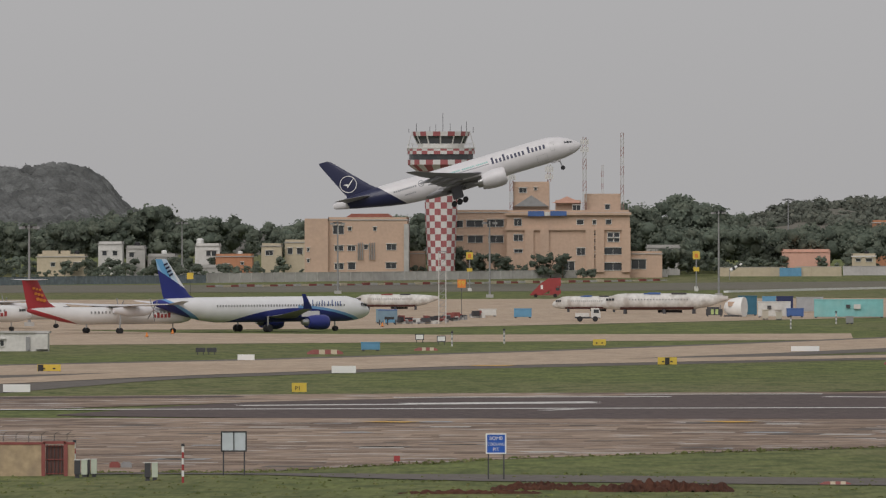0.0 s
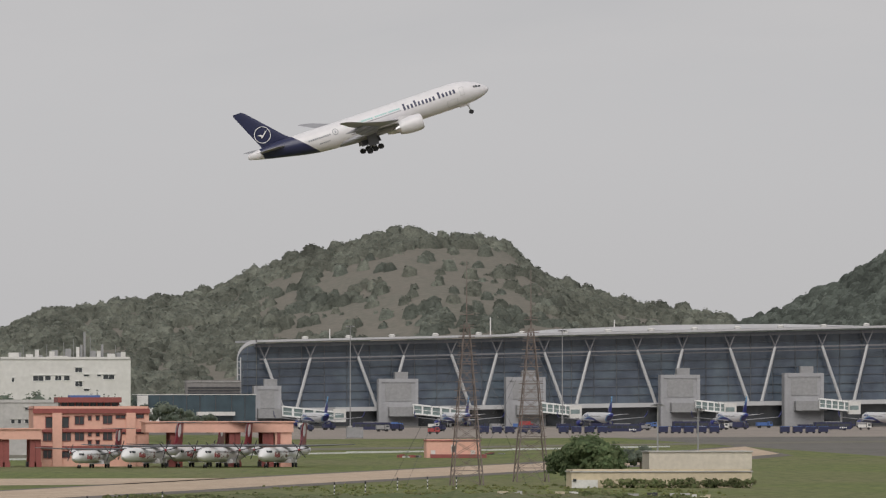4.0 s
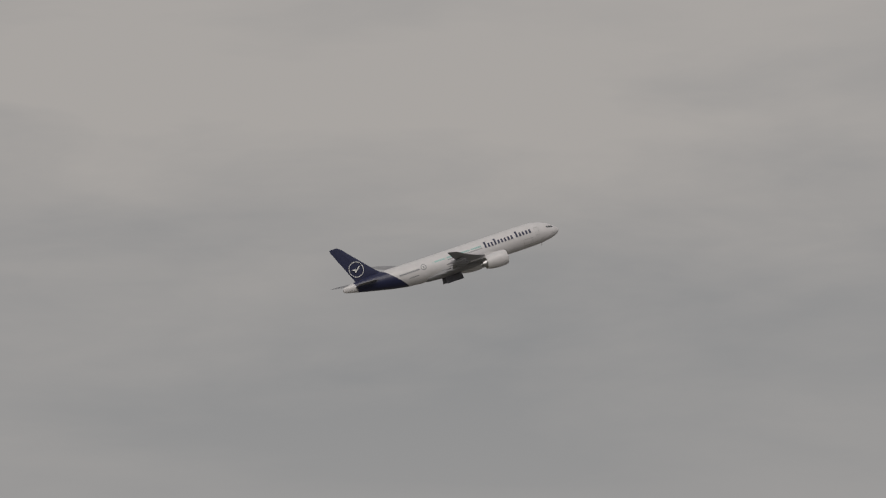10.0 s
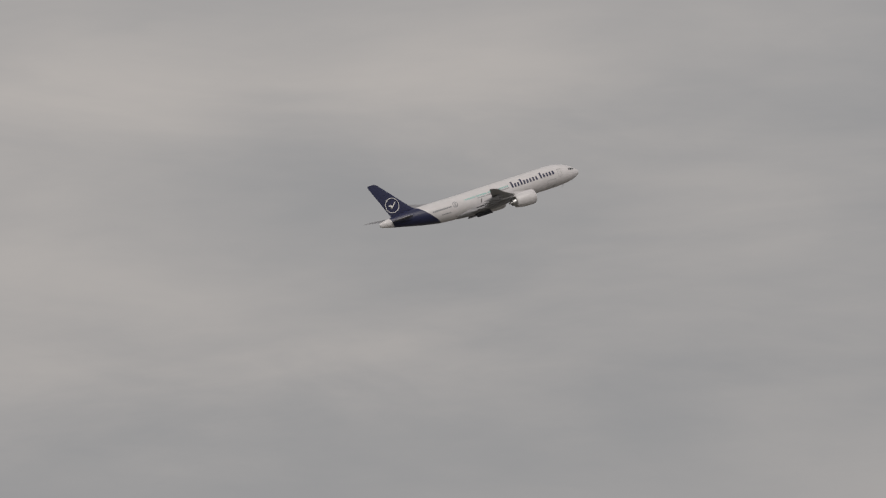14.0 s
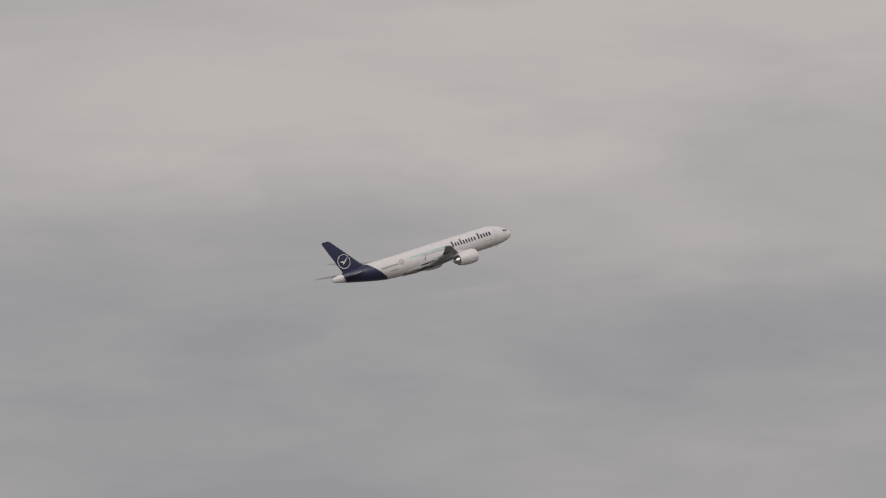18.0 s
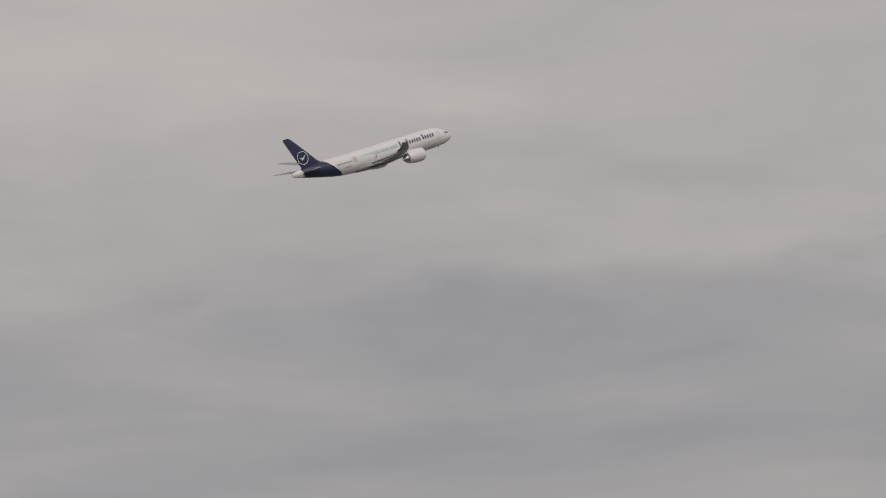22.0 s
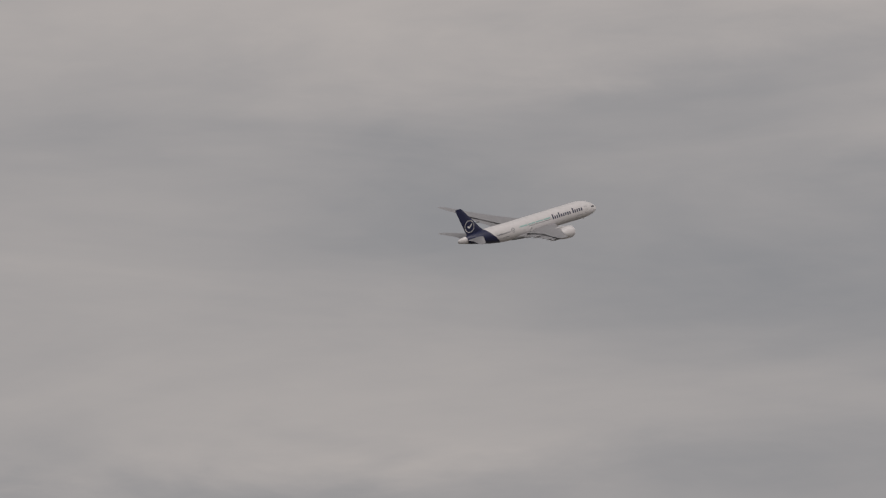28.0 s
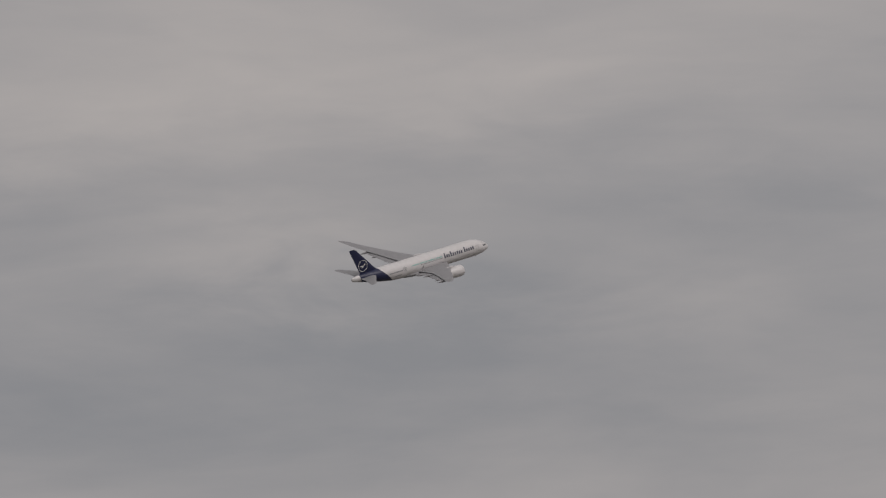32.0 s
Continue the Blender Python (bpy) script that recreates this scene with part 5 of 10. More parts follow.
def control_tower():
    x, y = -56.85, 2684
    ob = thing("control_tower", pose(x, y, land(y)), "round control tower painted in red and white checks", "control tower")
    z0 = land(y)
    # Faded red, paled further to put distance haze into the paint.
    check_red = mat("pale_red_check_paint", (0.36, 0.115, 0.12), 0.75, vary=0.15, size=1.5, dirt=(0.3, 0.08, 0.08))
    check_white = mat("faded_white_paint", (0.66, 0.64, 0.63), 0.75, vary=0.08, size=1.5, dirt=(0.45, 0.42, 0.4))

    def check_ring(rings, n, rows, start=0):
        """Checked skin: alternate plates over the rings (z, radius)."""
        b = Build()
        m = len(rings)
        pts = []
        for z, r in rings:
            pts += [(r * math.cos(2 * math.pi * i / n), r * math.sin(2 * math.pi * i / n), z) for i in range(n)]
        for j in range(m - 1):
            for i in range(n):
                q = [j * n + i, j * n + (i + 1) % n, (j + 1) * n + (i + 1) % n, (j + 1) * n + i]
                b.f.append(tuple(q))
                b.k.append((i + j + start) % 2)
        b.v = pts
        return b
    def zz(v):
        return v - z0
    shaft = [(zz(z), r) for z, r in zip(np.linspace(z0, 27.9, 17), [3.6] * 2 + list(np.linspace(3.7, 4.35, 9)) + [4.4] * 6)]
    check_ring(shaft, 16, 16).obj("shaft", [check_white, check_red], ob, "checked red and white shaft")
    check_ring([(zz(27.9), 4.4), (zz(29.4), 6.6), (zz(31.2), 9.0)], 24, 2).obj("flare", [check_white, check_red], ob, "striped flaring collar")
    check_ring([(zz(31.2), 9.05), (zz(32.5), 9.05)], 28, 1).obj("lower_band", [check_white, check_red], ob)
    Build().tube((0, 0, zz(32.5)), (0, 0, zz(34.0)), 8.7, n=28).obj("lower_glazing", GLASS, ob, "dark window band")
    check_ring([(zz(34.0), 9.1), (zz(34.9), 9.1), (zz(35.7), 9.1)], 32, 2).obj("middle_band", [check_white, check_red], ob)
    Build().tube((0, 0, zz(35.5)), (0, 0, zz(35.75)), 9.2, n=32).obj("gallery_floor", OLD_WHITE, ob)
    rail = Build()
    for i in range(24):
        a = 2 * math.pi * i / 24
        b = 2 * math.pi * (i + 1) / 24
        p, q = (9 * math.cos(a), 9 * math.sin(a)), (9 * math.cos(b), 9 * math.sin(b))
        rail.tube((*p, zz(35.7)), (*p, zz(36.8)), 0.05, n=4).tube((*p, zz(36.8)), (*q, zz(36.8)), 0.05, n=4)
    rail.obj("railing", OLD_WHITE, ob)
    Build().tube((0, 0, zz(35.7)), (0, 0, zz(36.8)), 6.4, n=12).obj("cab_base", OLD_WHITE, ob)
    for i in range(12):
        a = 2 * math.pi * (i + 0.5) / 12
        half = math.pi / 12 * 0.9
        pts = [(6.3 * math.cos(a - half), 6.3 * math.sin(a - half), zz(36.8)), (6.3 * math.cos(a + half), 6.3 * math.sin(a + half), zz(36.8)), (7.2 * math.cos(a + half), 7.2 * math.sin(a + half), zz(38.9)), (7.2 * math.cos(a - half), 7.2 * math.sin(a - half), zz(38.9))]
        Build().add(pts, [(0, 1, 2, 3)]).obj("cab_window", GLASS, ob)
        m = 2 * math.pi * i / 12
        Build().tube((6.3 * math.cos(m), 6.3 * math.sin(m), zz(36.8)), (7.25 * math.cos(m), 7.25 * math.sin(m), zz(38.9)), 0.2, n=5).obj("mullion", OLD_WHITE, ob)
    check_ring([(zz(38.9), 7.6), (zz(40.1), 7.8)], 24, 1).obj("roof_band", [check_white, check_red], ob)
    Build().tube((0, 0, zz(38.9)), (0, 0, zz(40.1)), 7.55, n=24).obj("roof", OLD_WHITE, ob)
    for i, (ax, h) in enumerate(((-6.6, 2.2), (-3, 1.4), (0.5, 5.0), (2.5, 2.2), (5.5, 1.6), (6.9, 2.8), (-1.4, 2.0), (-8.7, 0.8), (8.7, 1.2))):
        Build().tube((ax, 0.4 * (i % 3), zz(39.8)), (ax, 0.4 * (i % 3), zz(40.1) + h), 0.07, n=5).obj("antenna", DARK_METAL, ob)
    for s in (-1, 1):
        Build().tube((s * 9, 0, zz(35.7)), (s * 7.9, 0, zz(39.8)), 0.1, n=5).obj("stay", OLD_WHITE, ob)


control_tower()

# small houses beyond the boundary wall
SAND_WALL = mat("cream_wall", (0.52, 0.45, 0.33), 0.9, vary=0.1, dirt=(0.33, 0.29, 0.22), dirt_size=4)
RED_EARTH_WALL = mat("terracotta_wall", (0.48, 0.23, 0.13), 0.9, vary=0.1, dirt=(0.36, 0.2, 0.13), dirt_size=4)
h1 = house("house", -171.1, -157.6, 1.4, 6.0, 2765, 10, SAND_WALL, "cream plastered house with flat roof terrace", [(-167.3, -166.0, 3.4, 4.5), (-163.5, -162.2, 3.4, 4.5), (-160.8, -158.7, 3.4, 4.5)])
extra(h1, "roof_room", -169.7, -165.4, 5.7, 7.8, 2767, 2772, SAND_WALL)
extra(h1, "roof_room", -164.6, -162.0, 6.0, 7.8, 2767, 2772, SAND_WALL)
house("house", -146.5, -141.3, 1.9, 8.3, 2770, 9, GREY_WALL, "unpainted grey concrete house", [(-145.7, -144.3, 5.9, 7.3)])
house("house", -140.8, -132.9, 2.4, 6.0, 2775, 9, GREY_WALL, "low grey concrete house among bushes", [(-139.2, -137.8, 3.8, 5.1), (-135.9, -134.3, 3.8, 5.1)])
house("house", -127.2, -120.3, 3.5, 8.9, 2768, 9, OLD_WHITE, "white house with open upper floor", [(-124.1, -122.8, 6.2, 7.7), (-122.6, -121.2, 6.2, 7.7)])
house("house", -131.7, -119.0, 0.3, 3.0, 2760, 6, GREY_WALL, "long low grey concrete shed", ())
house("house", -121.2, -111.0, 0.2, 6.0, 2762, 10, RED_EARTH_WALL, "orange plastered house with flat roof", [(-119.0, -117.4, 2.6, 4.0), (-114.2, -113.4, 3.8, 4.5)])
house("house", -109.4, -103.7, 5.0, 8.8, 2785, 9, SAND_WALL, "small tan house half hidden by trees", [(-108.2, -106.1, 6.3, 7.6)])
house("storehouse", 36.1, 49.4, 0.6, 7.0, 2760, 10, PINK_WALL, "low pink storehouse with a pale roof behind the wall", (), roof=PINK_WALL)
house("guard_house", 55.4, 62.0, 0.6, 5.8, 2755, 7, SAND_WALL, "small white-roofed guard house", [(56.4, 57.8, 4.4, 5.3), (59.2, 61.0, 4.4, 5.3)], roof=WHITE)
house("house", 63.2, 68.5, 10.0, 14.9, 2850, 8, RED_EARTH_WALL, "orange house between the trees", [(65.2, 66.3, 12.5, 13.6)])
house("shed", -1.6, 7.8, 4.2, 8.3, 2760, 8, GREY_WALL, "grey low shed behind the wall", ())
house("canteen", -6.1, 2.8, 2.3, 6.8, 2705, 8, TAN_WALL, "low tan flat-roofed annex", [(-5.6, -1.6, 2.8, 5.4)])
house("annex", -66.0, -61.5, 1.9, 7.0, 2700, 8, TAN_WALL, "low tan annex beside the tower", ())

# black and white water tanks on the roofs, and upper storeys
for tx, ty, tz, tr, th, tm, tl in ((-125.9, 2770, 9.75, 1.0, 2.0, WHITE, "white"), (-143.5, 2773, 9.15, 0.8, 1.6, BLACK, "black"), (-160.2, 2770, 6.85, 0.7, 1.5, BLACK, "black"), (-114.5, 2766, 6.85, 0.7, 1.4, OLD_WHITE, "white"), (-136.3, 2779, 6.85, 0.8, 1.6, WHITE, "white"), (59.5, 2758, 6.65, 0.6, 1.2, BLACK, "black")):
    ob = thing("roof_water_tank", pose(tx, ty, tz - 0.6), tl + " plastic water tank on a house roof", "tank", "roof water tanks")
    Build().tube((0, 0, 0), (0, 0, th * 0.85), tr, tr, 14).tube((0, 0, th * 0.85), (0, 0, th), tr, tr * 0.5, 14).obj("shell", tm, ob, smooth=True)
    Build().tube((0, 0, th), (0, 0, th + 0.12), tr * 0.4, n=10).obj("lid", BLACK, ob)
house("house", -155.4, -148.6, 0, 9.4, 2790, 9, OLD_WHITE, "narrow white house between the trees", [(-154.3, -153.0, 6.3, 7.6), (-151.4, -150.0, 6.3, 7.6)])
house("house", -103.0, -97.0, 0, 9.8, 2790, 9, SAND_WALL, "cream house with an open top floor among trees", [(-102.2, -100.8, 6.6, 8.3), (-99.6, -98.0, 6.6, 8.3)])

# boundary walls
WALL_WASH = mat("grey_whitewash", (0.47, 0.46, 0.44), 0.85, vary=0.1, size=0.7, dirt=(0.33, 0.32, 0.3), dirt_size=4)
def boundary(x0, x1, y, z0, z1, material, label, step=4.0):
    """A wall with piers and a coping."""
    ob = thing("boundary_wall", pose((x0 + x1) / 2, y, z0), label, "wall", kind="structure")
    w, h = x1 - x0, z1 - z0
    Build().box(0, 0, 0, w, 0.3, h).obj("panel", material, ob)
    Build().box(0, 0, h, w, 0.45, 0.12).obj("coping", GREY_WALL, ob)
    k = int(w / step)
    for i in range(k + 1):
        Build().box(-w / 2 + i * w / k, -0.2, 0, 0.4, 0.3, h + 0.1).obj("pier", material, ob)


def slanting_wall(p, q, h, material, label, step=4.0):
    """A wall with piers and a coping between two places on the ground."""
    d, a = math.dist(p, q), math.atan2(q[1] - p[1], q[0] - p[0])
    ob = thing("boundary_wall", pose((p[0] + q[0]) / 2, (p[1] + q[1]) / 2, land((p[1] + q[1]) / 2) - 0.3, 0, 0, math.degrees(a)), label, "wall", kind="structure")
    Build().box(0, 0, 0, d, 0.3, h + 0.3).obj("panel", material, ob)
    Build().box(0, 0, h + 0.3, d, 0.45, 0.12).obj("coping", material, ob)
    k = int(d / step)
    for i in range(k + 1):
        Build().box(-d / 2 + i * d / k, -0.2, 0, 0.4, 0.3, h + 0.4).obj("pier", material, ob)


slanting_wall(*[(-116.5, 2602), (4.0, 2725)], 2.2, GREY_WALL, "long grey plastered boundary wall")
slanting_wall(*[(-184.5, 2508), (-117.1, 2602)], 2.0, mat("dark_blue_grey_wall", (0.16, 0.19, 0.21), 0.9, vary=0.25, dirt=(0.1, 0.12, 0.1), dirt_size=3), "old dark blue-grey wall with vegetation")
boundary(18.35, 36.55, 2730, 0.15, 3.04, SAND_WALL, "stained tan boundary wall")
boundary(39.44, 51.78, 2730, 0.12, 3.15, SAND_WALL, "stained tan boundary wall")
tagged(Build().box(37.98, 2729, -0.0, 6.0, 0.3, 2.9).box(37.98, 2728.8, -0.0 + 0.2, 0.2, 0.2, 2.5).obj("door_1", LIGHT_BLUE), "blue steel gate in the boundary wall", "gate", kind="structure")
boundary(50.1, 137.17, 2600, 1.7, 4.06, WALL_WASH, "long white boundary wall")
boundary(137.17 + 0.2, 188.64, 2600.3, 1.64, 4.01, WALL_WASH, "long white boundary wall")


# old hangar
def old_hangar():
    x0, x1 = 70.75, 134.88
    z0, w = land(2900), x1 - x0
    ob = thing("old_hangar", pose((x0 + x1) / 2, 2900, z0), "large derelict grey hangar with mouldy sloping roof", "hangar")
    eave = (13.6 - z0, 14.9 - z0)
    top = (22.6 - z0, 24.9 - z0)

    def slope(u, v, lift=0.0):
        """A place on the front slope of the roof: u along it, v up it."""
        e, t = eave[0] + (eave[1] - eave[0]) * u, top[0] + (top[1] - top[0]) * u
        return (-w / 2 + u * w, -1.0 + 7.5 * v - lift, e + (t - e) * v + lift)
    ramp = [[(s * w / 2, 0, 0), (s * w / 2, 40, 0), (s * w / 2, 40, eave[k]), (s * w / 2, 0, eave[k])] for k, s in enumerate((-1, 1))]
    Build().loft(ramp).obj("wall", GREY_WALL, ob)
    stained = mat("weathered_concrete_roof", (0.37, 0.36, 0.345), 0.95, vary=0.22, size=1.4, dirt=(0.23, 0.225, 0.215), dirt_size=5, dirt_mix=0.6)
    mould = mat("black_mould", (0.1, 0.098, 0.096), 0.98, vary=0.5, size=1.5, dirt=(0.3, 0.29, 0.28), dirt_size=2.5, dirt_mix=0.7)
    streak = mat("grey_rain_streak", (0.3, 0.295, 0.285), 0.98, vary=0.35, size=1.2, dirt=(0.42, 0.41, 0.39), dirt_size=1.8, dirt_mix=0.9)
    Build().loft([[(s * w / 2, -1.0, eave[k]), (s * w / 2, 6.5, top[k]), (s * w / 2, 33, top[k]), (s * w / 2, 41, eave[k])] for k, s in enumerate((-1, 1))]).obj("roof", stained, ob, "sloping stained roof")
    # torn and mouldy stretches of the roof
    for u0, u1, v0, v1, m in ((0.03, 0.07, 0.35, 0.86, mould), (0.05, 0.17, 0.6, 0.9, mould), (0.13, 0.21, 0.7, 0.97, mould), (0.2, 0.34, 0.72, 0.92, mould), (0.36, 0.46, 0.66, 0.95, mould), (0.44, 0.5, 0.8, 0.97, mould)):
        n = 9
        lower = [slope(u0 + (u1 - u0) * i / n, v0 + rng.uniform(-0.1, 0.1), 0.05) for i in range(n + 1)]
        upper = [slope(u1 - (u1 - u0) * i / n, v1 + rng.uniform(-0.05, 0.04), 0.05) for i in range(n + 1)]
        Build().add(lower + upper, [tuple(range(2 * n + 2))]).obj("mould_patch", m, ob, "ragged black mould")
    for i in range(46):
        u, d, v = rng.uniform(0.2, 0.97), rng.uniform(0.003, 0.009), rng.uniform(0.1, 0.5)
        h = rng.uniform(0.25, 0.5)
        Build().add([slope(u, v, 0.08), slope(u + d * 0.6, v + h * 0.2, 0.08), slope(u + d, v + h, 0.08), slope(u - d * 0.5, v + h * 0.9, 0.08)], [(0, 1, 2, 3)]).obj("rain_streak", streak, ob)
    Build().loft([[slope(u, 0, 0.2), slope(u, -0.08, 0.2), slope(u, -0.08, -0.3), slope(u, 0, -0.3)] for u in (0, 1)]).obj("gutter", OLD_WHITE, ob)
    for u0, u1 in ((0.0, 0.12), (0.14, 0.2), (0.22, 0.47), (0.49, 0.8), (0.82, 1.0)):
        Build().loft([[slope(u, 1, 0.5), slope(u, 0.96, 0.25), slope(u, 0.96, 0.0), slope(u, 1, 0.0)] for u in (u0, u1)]).obj("ridge_cap", OLD_WHITE, ob)
    gx0, gx1, gz0, gz1 = 133.8, 143.9, 11.2, 25.0
    mx = (x0 + x1) / 2
    Build().box((gx0 + gx1) / 2 - mx, 14, 0, gx1 - gx0, 36, gz1 - z0).obj("end_block", OLD_WHITE, ob, "pale streaked end block")
    for i in range(7):
        Build().box(gx0 - mx + 1.2 + i * (gx1 - gx0 - 2) / 6.4, -4.2, 3, 0.25, 0.3, gz1 - z0 - 3.4).obj("rib", GREY_WALL, ob)
    Build().loft([[(-w / 2 - 1.0, y, 0), (-w / 2 + 2.8, y, 0), (-w / 2 + 1.0, y, top[0]), (-w / 2 + 0.1, y, top[0])] for y in (-1.2, 38)]).obj("buttress", OLD_WHITE, ob, "pale leaning end wall")
    for i in range(9):
        u = -w / 2 + 4 + i * (w - 8) / 8
        Build().box(u, -0.1, 3, 4.2, 0.25, 3.5).obj("window", GLASS, ob)


old_hangar()


def fuel_tank(x, y):
    z0, z1 = 1.0, 11.16
    r = 4.35
    ob = thing("fuel_tank", pose(x, y, z0), "grey steel fuel storage tank with red and black marks", "tank", "row of fuel tanks")
    h = z1 - z0
    n = 28
    steel = TANK
    b = Build()
    k = 5
    for j in range(k):
        a, c = h * j / k, h * (j + 1) / k
        b.loft([[(q * math.cos(2 * math.pi * i / n), q * math.sin(2 * math.pi * i / n), z) for i in range(n)] for z, q in ((a, r), (c - 0.08, r), (c - 0.08, r + 0.05), (c, r + 0.05))], close=False)
    b.obj("shell", steel, ob)
    Build().loft([[(q * math.cos(2 * math.pi * i / n), q * math.sin(2 * math.pi * i / n), z) for i in range(n)] for z, q in ((h, r), (h + 0.7, 0.4), (h + 0.72, 0.02))]).obj("lid", steel, ob)
    stairs = Build()
    for i in range(18):
        a = -1.35 + i * 0.055
        a = radians(-95 + i * 4.4)
        stairs.box((r + 0.4) * math.cos(a), (r + 0.4) * math.sin(a), h - (i + 1) * h / 19, 0.75, 0.75, 0.14, turn=a)
        stairs.tube(((r + 0.75) * math.cos(a), (r + 0.75) * math.sin(a), h - (i + 1) * h / 19), ((r + 0.75) * math.cos(a), (r + 0.75) * math.sin(a), h - (i + 1) * h / 19 + 1.0), 0.05, n=4)
    stairs.obj("stair", GREY, ob, "spiral stair")
    rail = Build()
    for i in range(16):
        a, c = 2 * math.pi * i / 16, 2 * math.pi * (i + 1) / 16
        rail.tube((r * math.cos(a), r * math.sin(a), h), (r * math.cos(a), r * math.sin(a), h + 0.9), 0.05, n=4).tube((r * math.cos(a), r * math.sin(a), h + 0.9), (r * math.cos(c), r * math.sin(c), h + 0.9), 0.04, n=4)
    rail.obj("railing", OLD_WHITE, ob)
    def plate(points, m):
        b = Build()
        b.add([(r * 1.012 * math.sin(u / r), -r * 1.012 * math.cos(u / r), v) for u, v in points], [tuple(range(len(points)))])
        b.obj("mark", m, ob)
    plate([(-0.8 + 1.05 * math.cos(a), h * 0.66 + 1.0 * math.sin(a)) for a in np.linspace(0, 2 * math.pi, 13)[:-1]], MAROON)
    plate([(-2.0, h * 0.57), (0.4, h * 0.57), (0.1, h * 0.62), (-1.7, h * 0.62)], MAROON)
    for u in (-2.7, -1.7, -0.7, 0.3):
        plate([(u, h * 0.49), (u + 0.75, h * 0.49), (u + 0.75, h * 0.55), (u, h * 0.55)], DARK_METAL)
    plate([(-2.9, h * 0.46), (1.2, h * 0.46), (1.2, h * 0.48), (-2.9, h * 0.48)], OLD_WHITE)
    plate([(-2.9, h * 0.425), (1.2, h * 0.425), (1.2, h * 0.455), (-2.9, h * 0.455)], MAROON)
    return ob


TANK = mat("dull_aluminium_paint", (0.46, 0.46, 0.45), 0.5, 0.2, vary=0.08, size=1.2, dirt=(0.34, 0.33, 0.31), dirt_size=5)
tank = None
for i, tx in enumerate((75.3, 89.0, 101.9, 115.3, 128.3, 141.7, 154.8)):
    if tank is None:
        tank = fuel_tank(tx, 2640)
    else:
        copy_thing(tank, pose(tx, 2640, 1.0))
for a0, a1, za, zb in [(80.1, 84.6, 5.5, 8.5), (93.6, 97.8, 7.9, 9.0), (106.6, 111.2, 8.2, 9.1), (119.9, 124.2, 8.4, 9.4)] + [(133.0, 137.4, 8.4, 9.7), (146.2, 150.6, 9.0, 10.1)]:
    sh = thing("tank_farm_shed", pose((a0 + a1) / 2, 2646, 1), "low white-roofed pump shed between the tanks", "shed", "pump sheds")
    Build().box(0, 0, zb - 1.6, a1 - a0 + 1, 5, 0.4).obj("roof", OLD_WHITE, sh)
    for px in (-1, 1):
        Build().tube((px * (a1 - a0) * 0.4, -2, 0), (px * (a1 - a0) * 0.4, -2, zb - 1.6), 0.15).obj("post", GREY, sh)
    Build().box(0, 1.5, 0, (a1 - a0) * 0.7, 1.5, 2.6).obj("pump_cabinet", GREY, sh)

# behind the fire station
blue_tank = thing("water_tank", pose(185.91, 2760, land(2760)), "blue steel water tank with pale lid", "tank")
Build().tube((0, 0, 0), (0, 0, 13.34 - land(2760)), 4.6, n=28).obj("shell", mat("blue_tank_paint", (0.1, 0.24, 0.42), 0.5), blue_tank)
Build().tube((0, 0, 13.34 - land(2760)), (0, 0, 14.97 - land(2760)), 3.4, 3.0, n=24).obj("lid", OLD_WHITE, blue_tank)
OFFICE_WHITE = mat("dusty_white_plaster", (0.62, 0.61, 0.58), 0.85, vary=0.08, size=1.5, dirt=(0.47, 0.455, 0.43), dirt_size=7)
wb = house("white_office_building", 233.6, 275.2, 14.9, 28.7, 3150, 30, OFFICE_WHITE, "white flat-roofed office building below the hill", [(244.1, 247.5, 21.9, 23.6), (247.9, 249.8, 22.1, 23.6), (251.1, 253.2, 22.1, 23.6), (253.9, 255.8, 22.1, 23.6), (257.5, 259.8, 24.6, 26.1), (257.5, 259.9, 20.1, 21.8), (260.2, 262.1, 23.3, 23.9), (264.4, 265.8, 23.3, 23.9), (266.4, 270.0, 22.4, 23.9), (260.2, 262.1, 18.7, 19.4), (237.3, 238.1, 21.6, 22.9)], frame_mat=WHITE)
extra(wb, "roof_room", 256.0, 261.5, 27.2, 29.2, 3156, 3165, WHITE)
extra(wb, "roof_canopy", 249.6, 255.5, 29.1, 29.9, 3155, 3165, OLD_WHITE)
for px, ph in zip((240.2, 247.0, 251.8, 256.1, 260.3, 261.3, 264.0, 267.0, 272.5), (2.4, 1.6, 3.2, 3.6, 4.8, 9.0, 3.0, 5.0, 2.4)):
    extra(wb, "rooftop_unit", px - (0.9 if ph < 4 else 0.3), px + (0.9 if ph < 4 else 0.3), 28.55, 28.55 + ph, 3159, 3161, GREY)
for cx, cw, ch, cy in ((238.4, 3.2, 1.6, 3156), (243.3, 2.2, 1.1, 3154), (246.0, 1.2, 2.6, 3158), (250.4, 1.6, 2.0, 3153), (258.8, 1.0, 3.4, 3155), (265.4, 1.2, 2.2, 3154), (269.6, 2.4, 1.3, 3157), (273.3, 1.4, 1.8, 3155)):
    extra(wb, "rooftop_unit", cx - cw / 2, cx + cw / 2, 29.3, 29.3 + ch, cy, cy + 1.2, OLD_WHITE)
for cx, ch in ((241.4, 3.8), (248.9, 4.6), (254.3, 5.2), (257.4, 6.4), (262.8, 7.0), (266.2, 3.6), (270.8, 4.4)):
    Build().tube((cx - wb.matrix_basis.translation.x, 5, 29.0 - wb.matrix_basis.translation.z), (cx - wb.matrix_basis.translation.x, 5, 29.0 + ch - wb.matrix_basis.translation.z), 0.1, n=5).obj("antenna", GREY, wb)
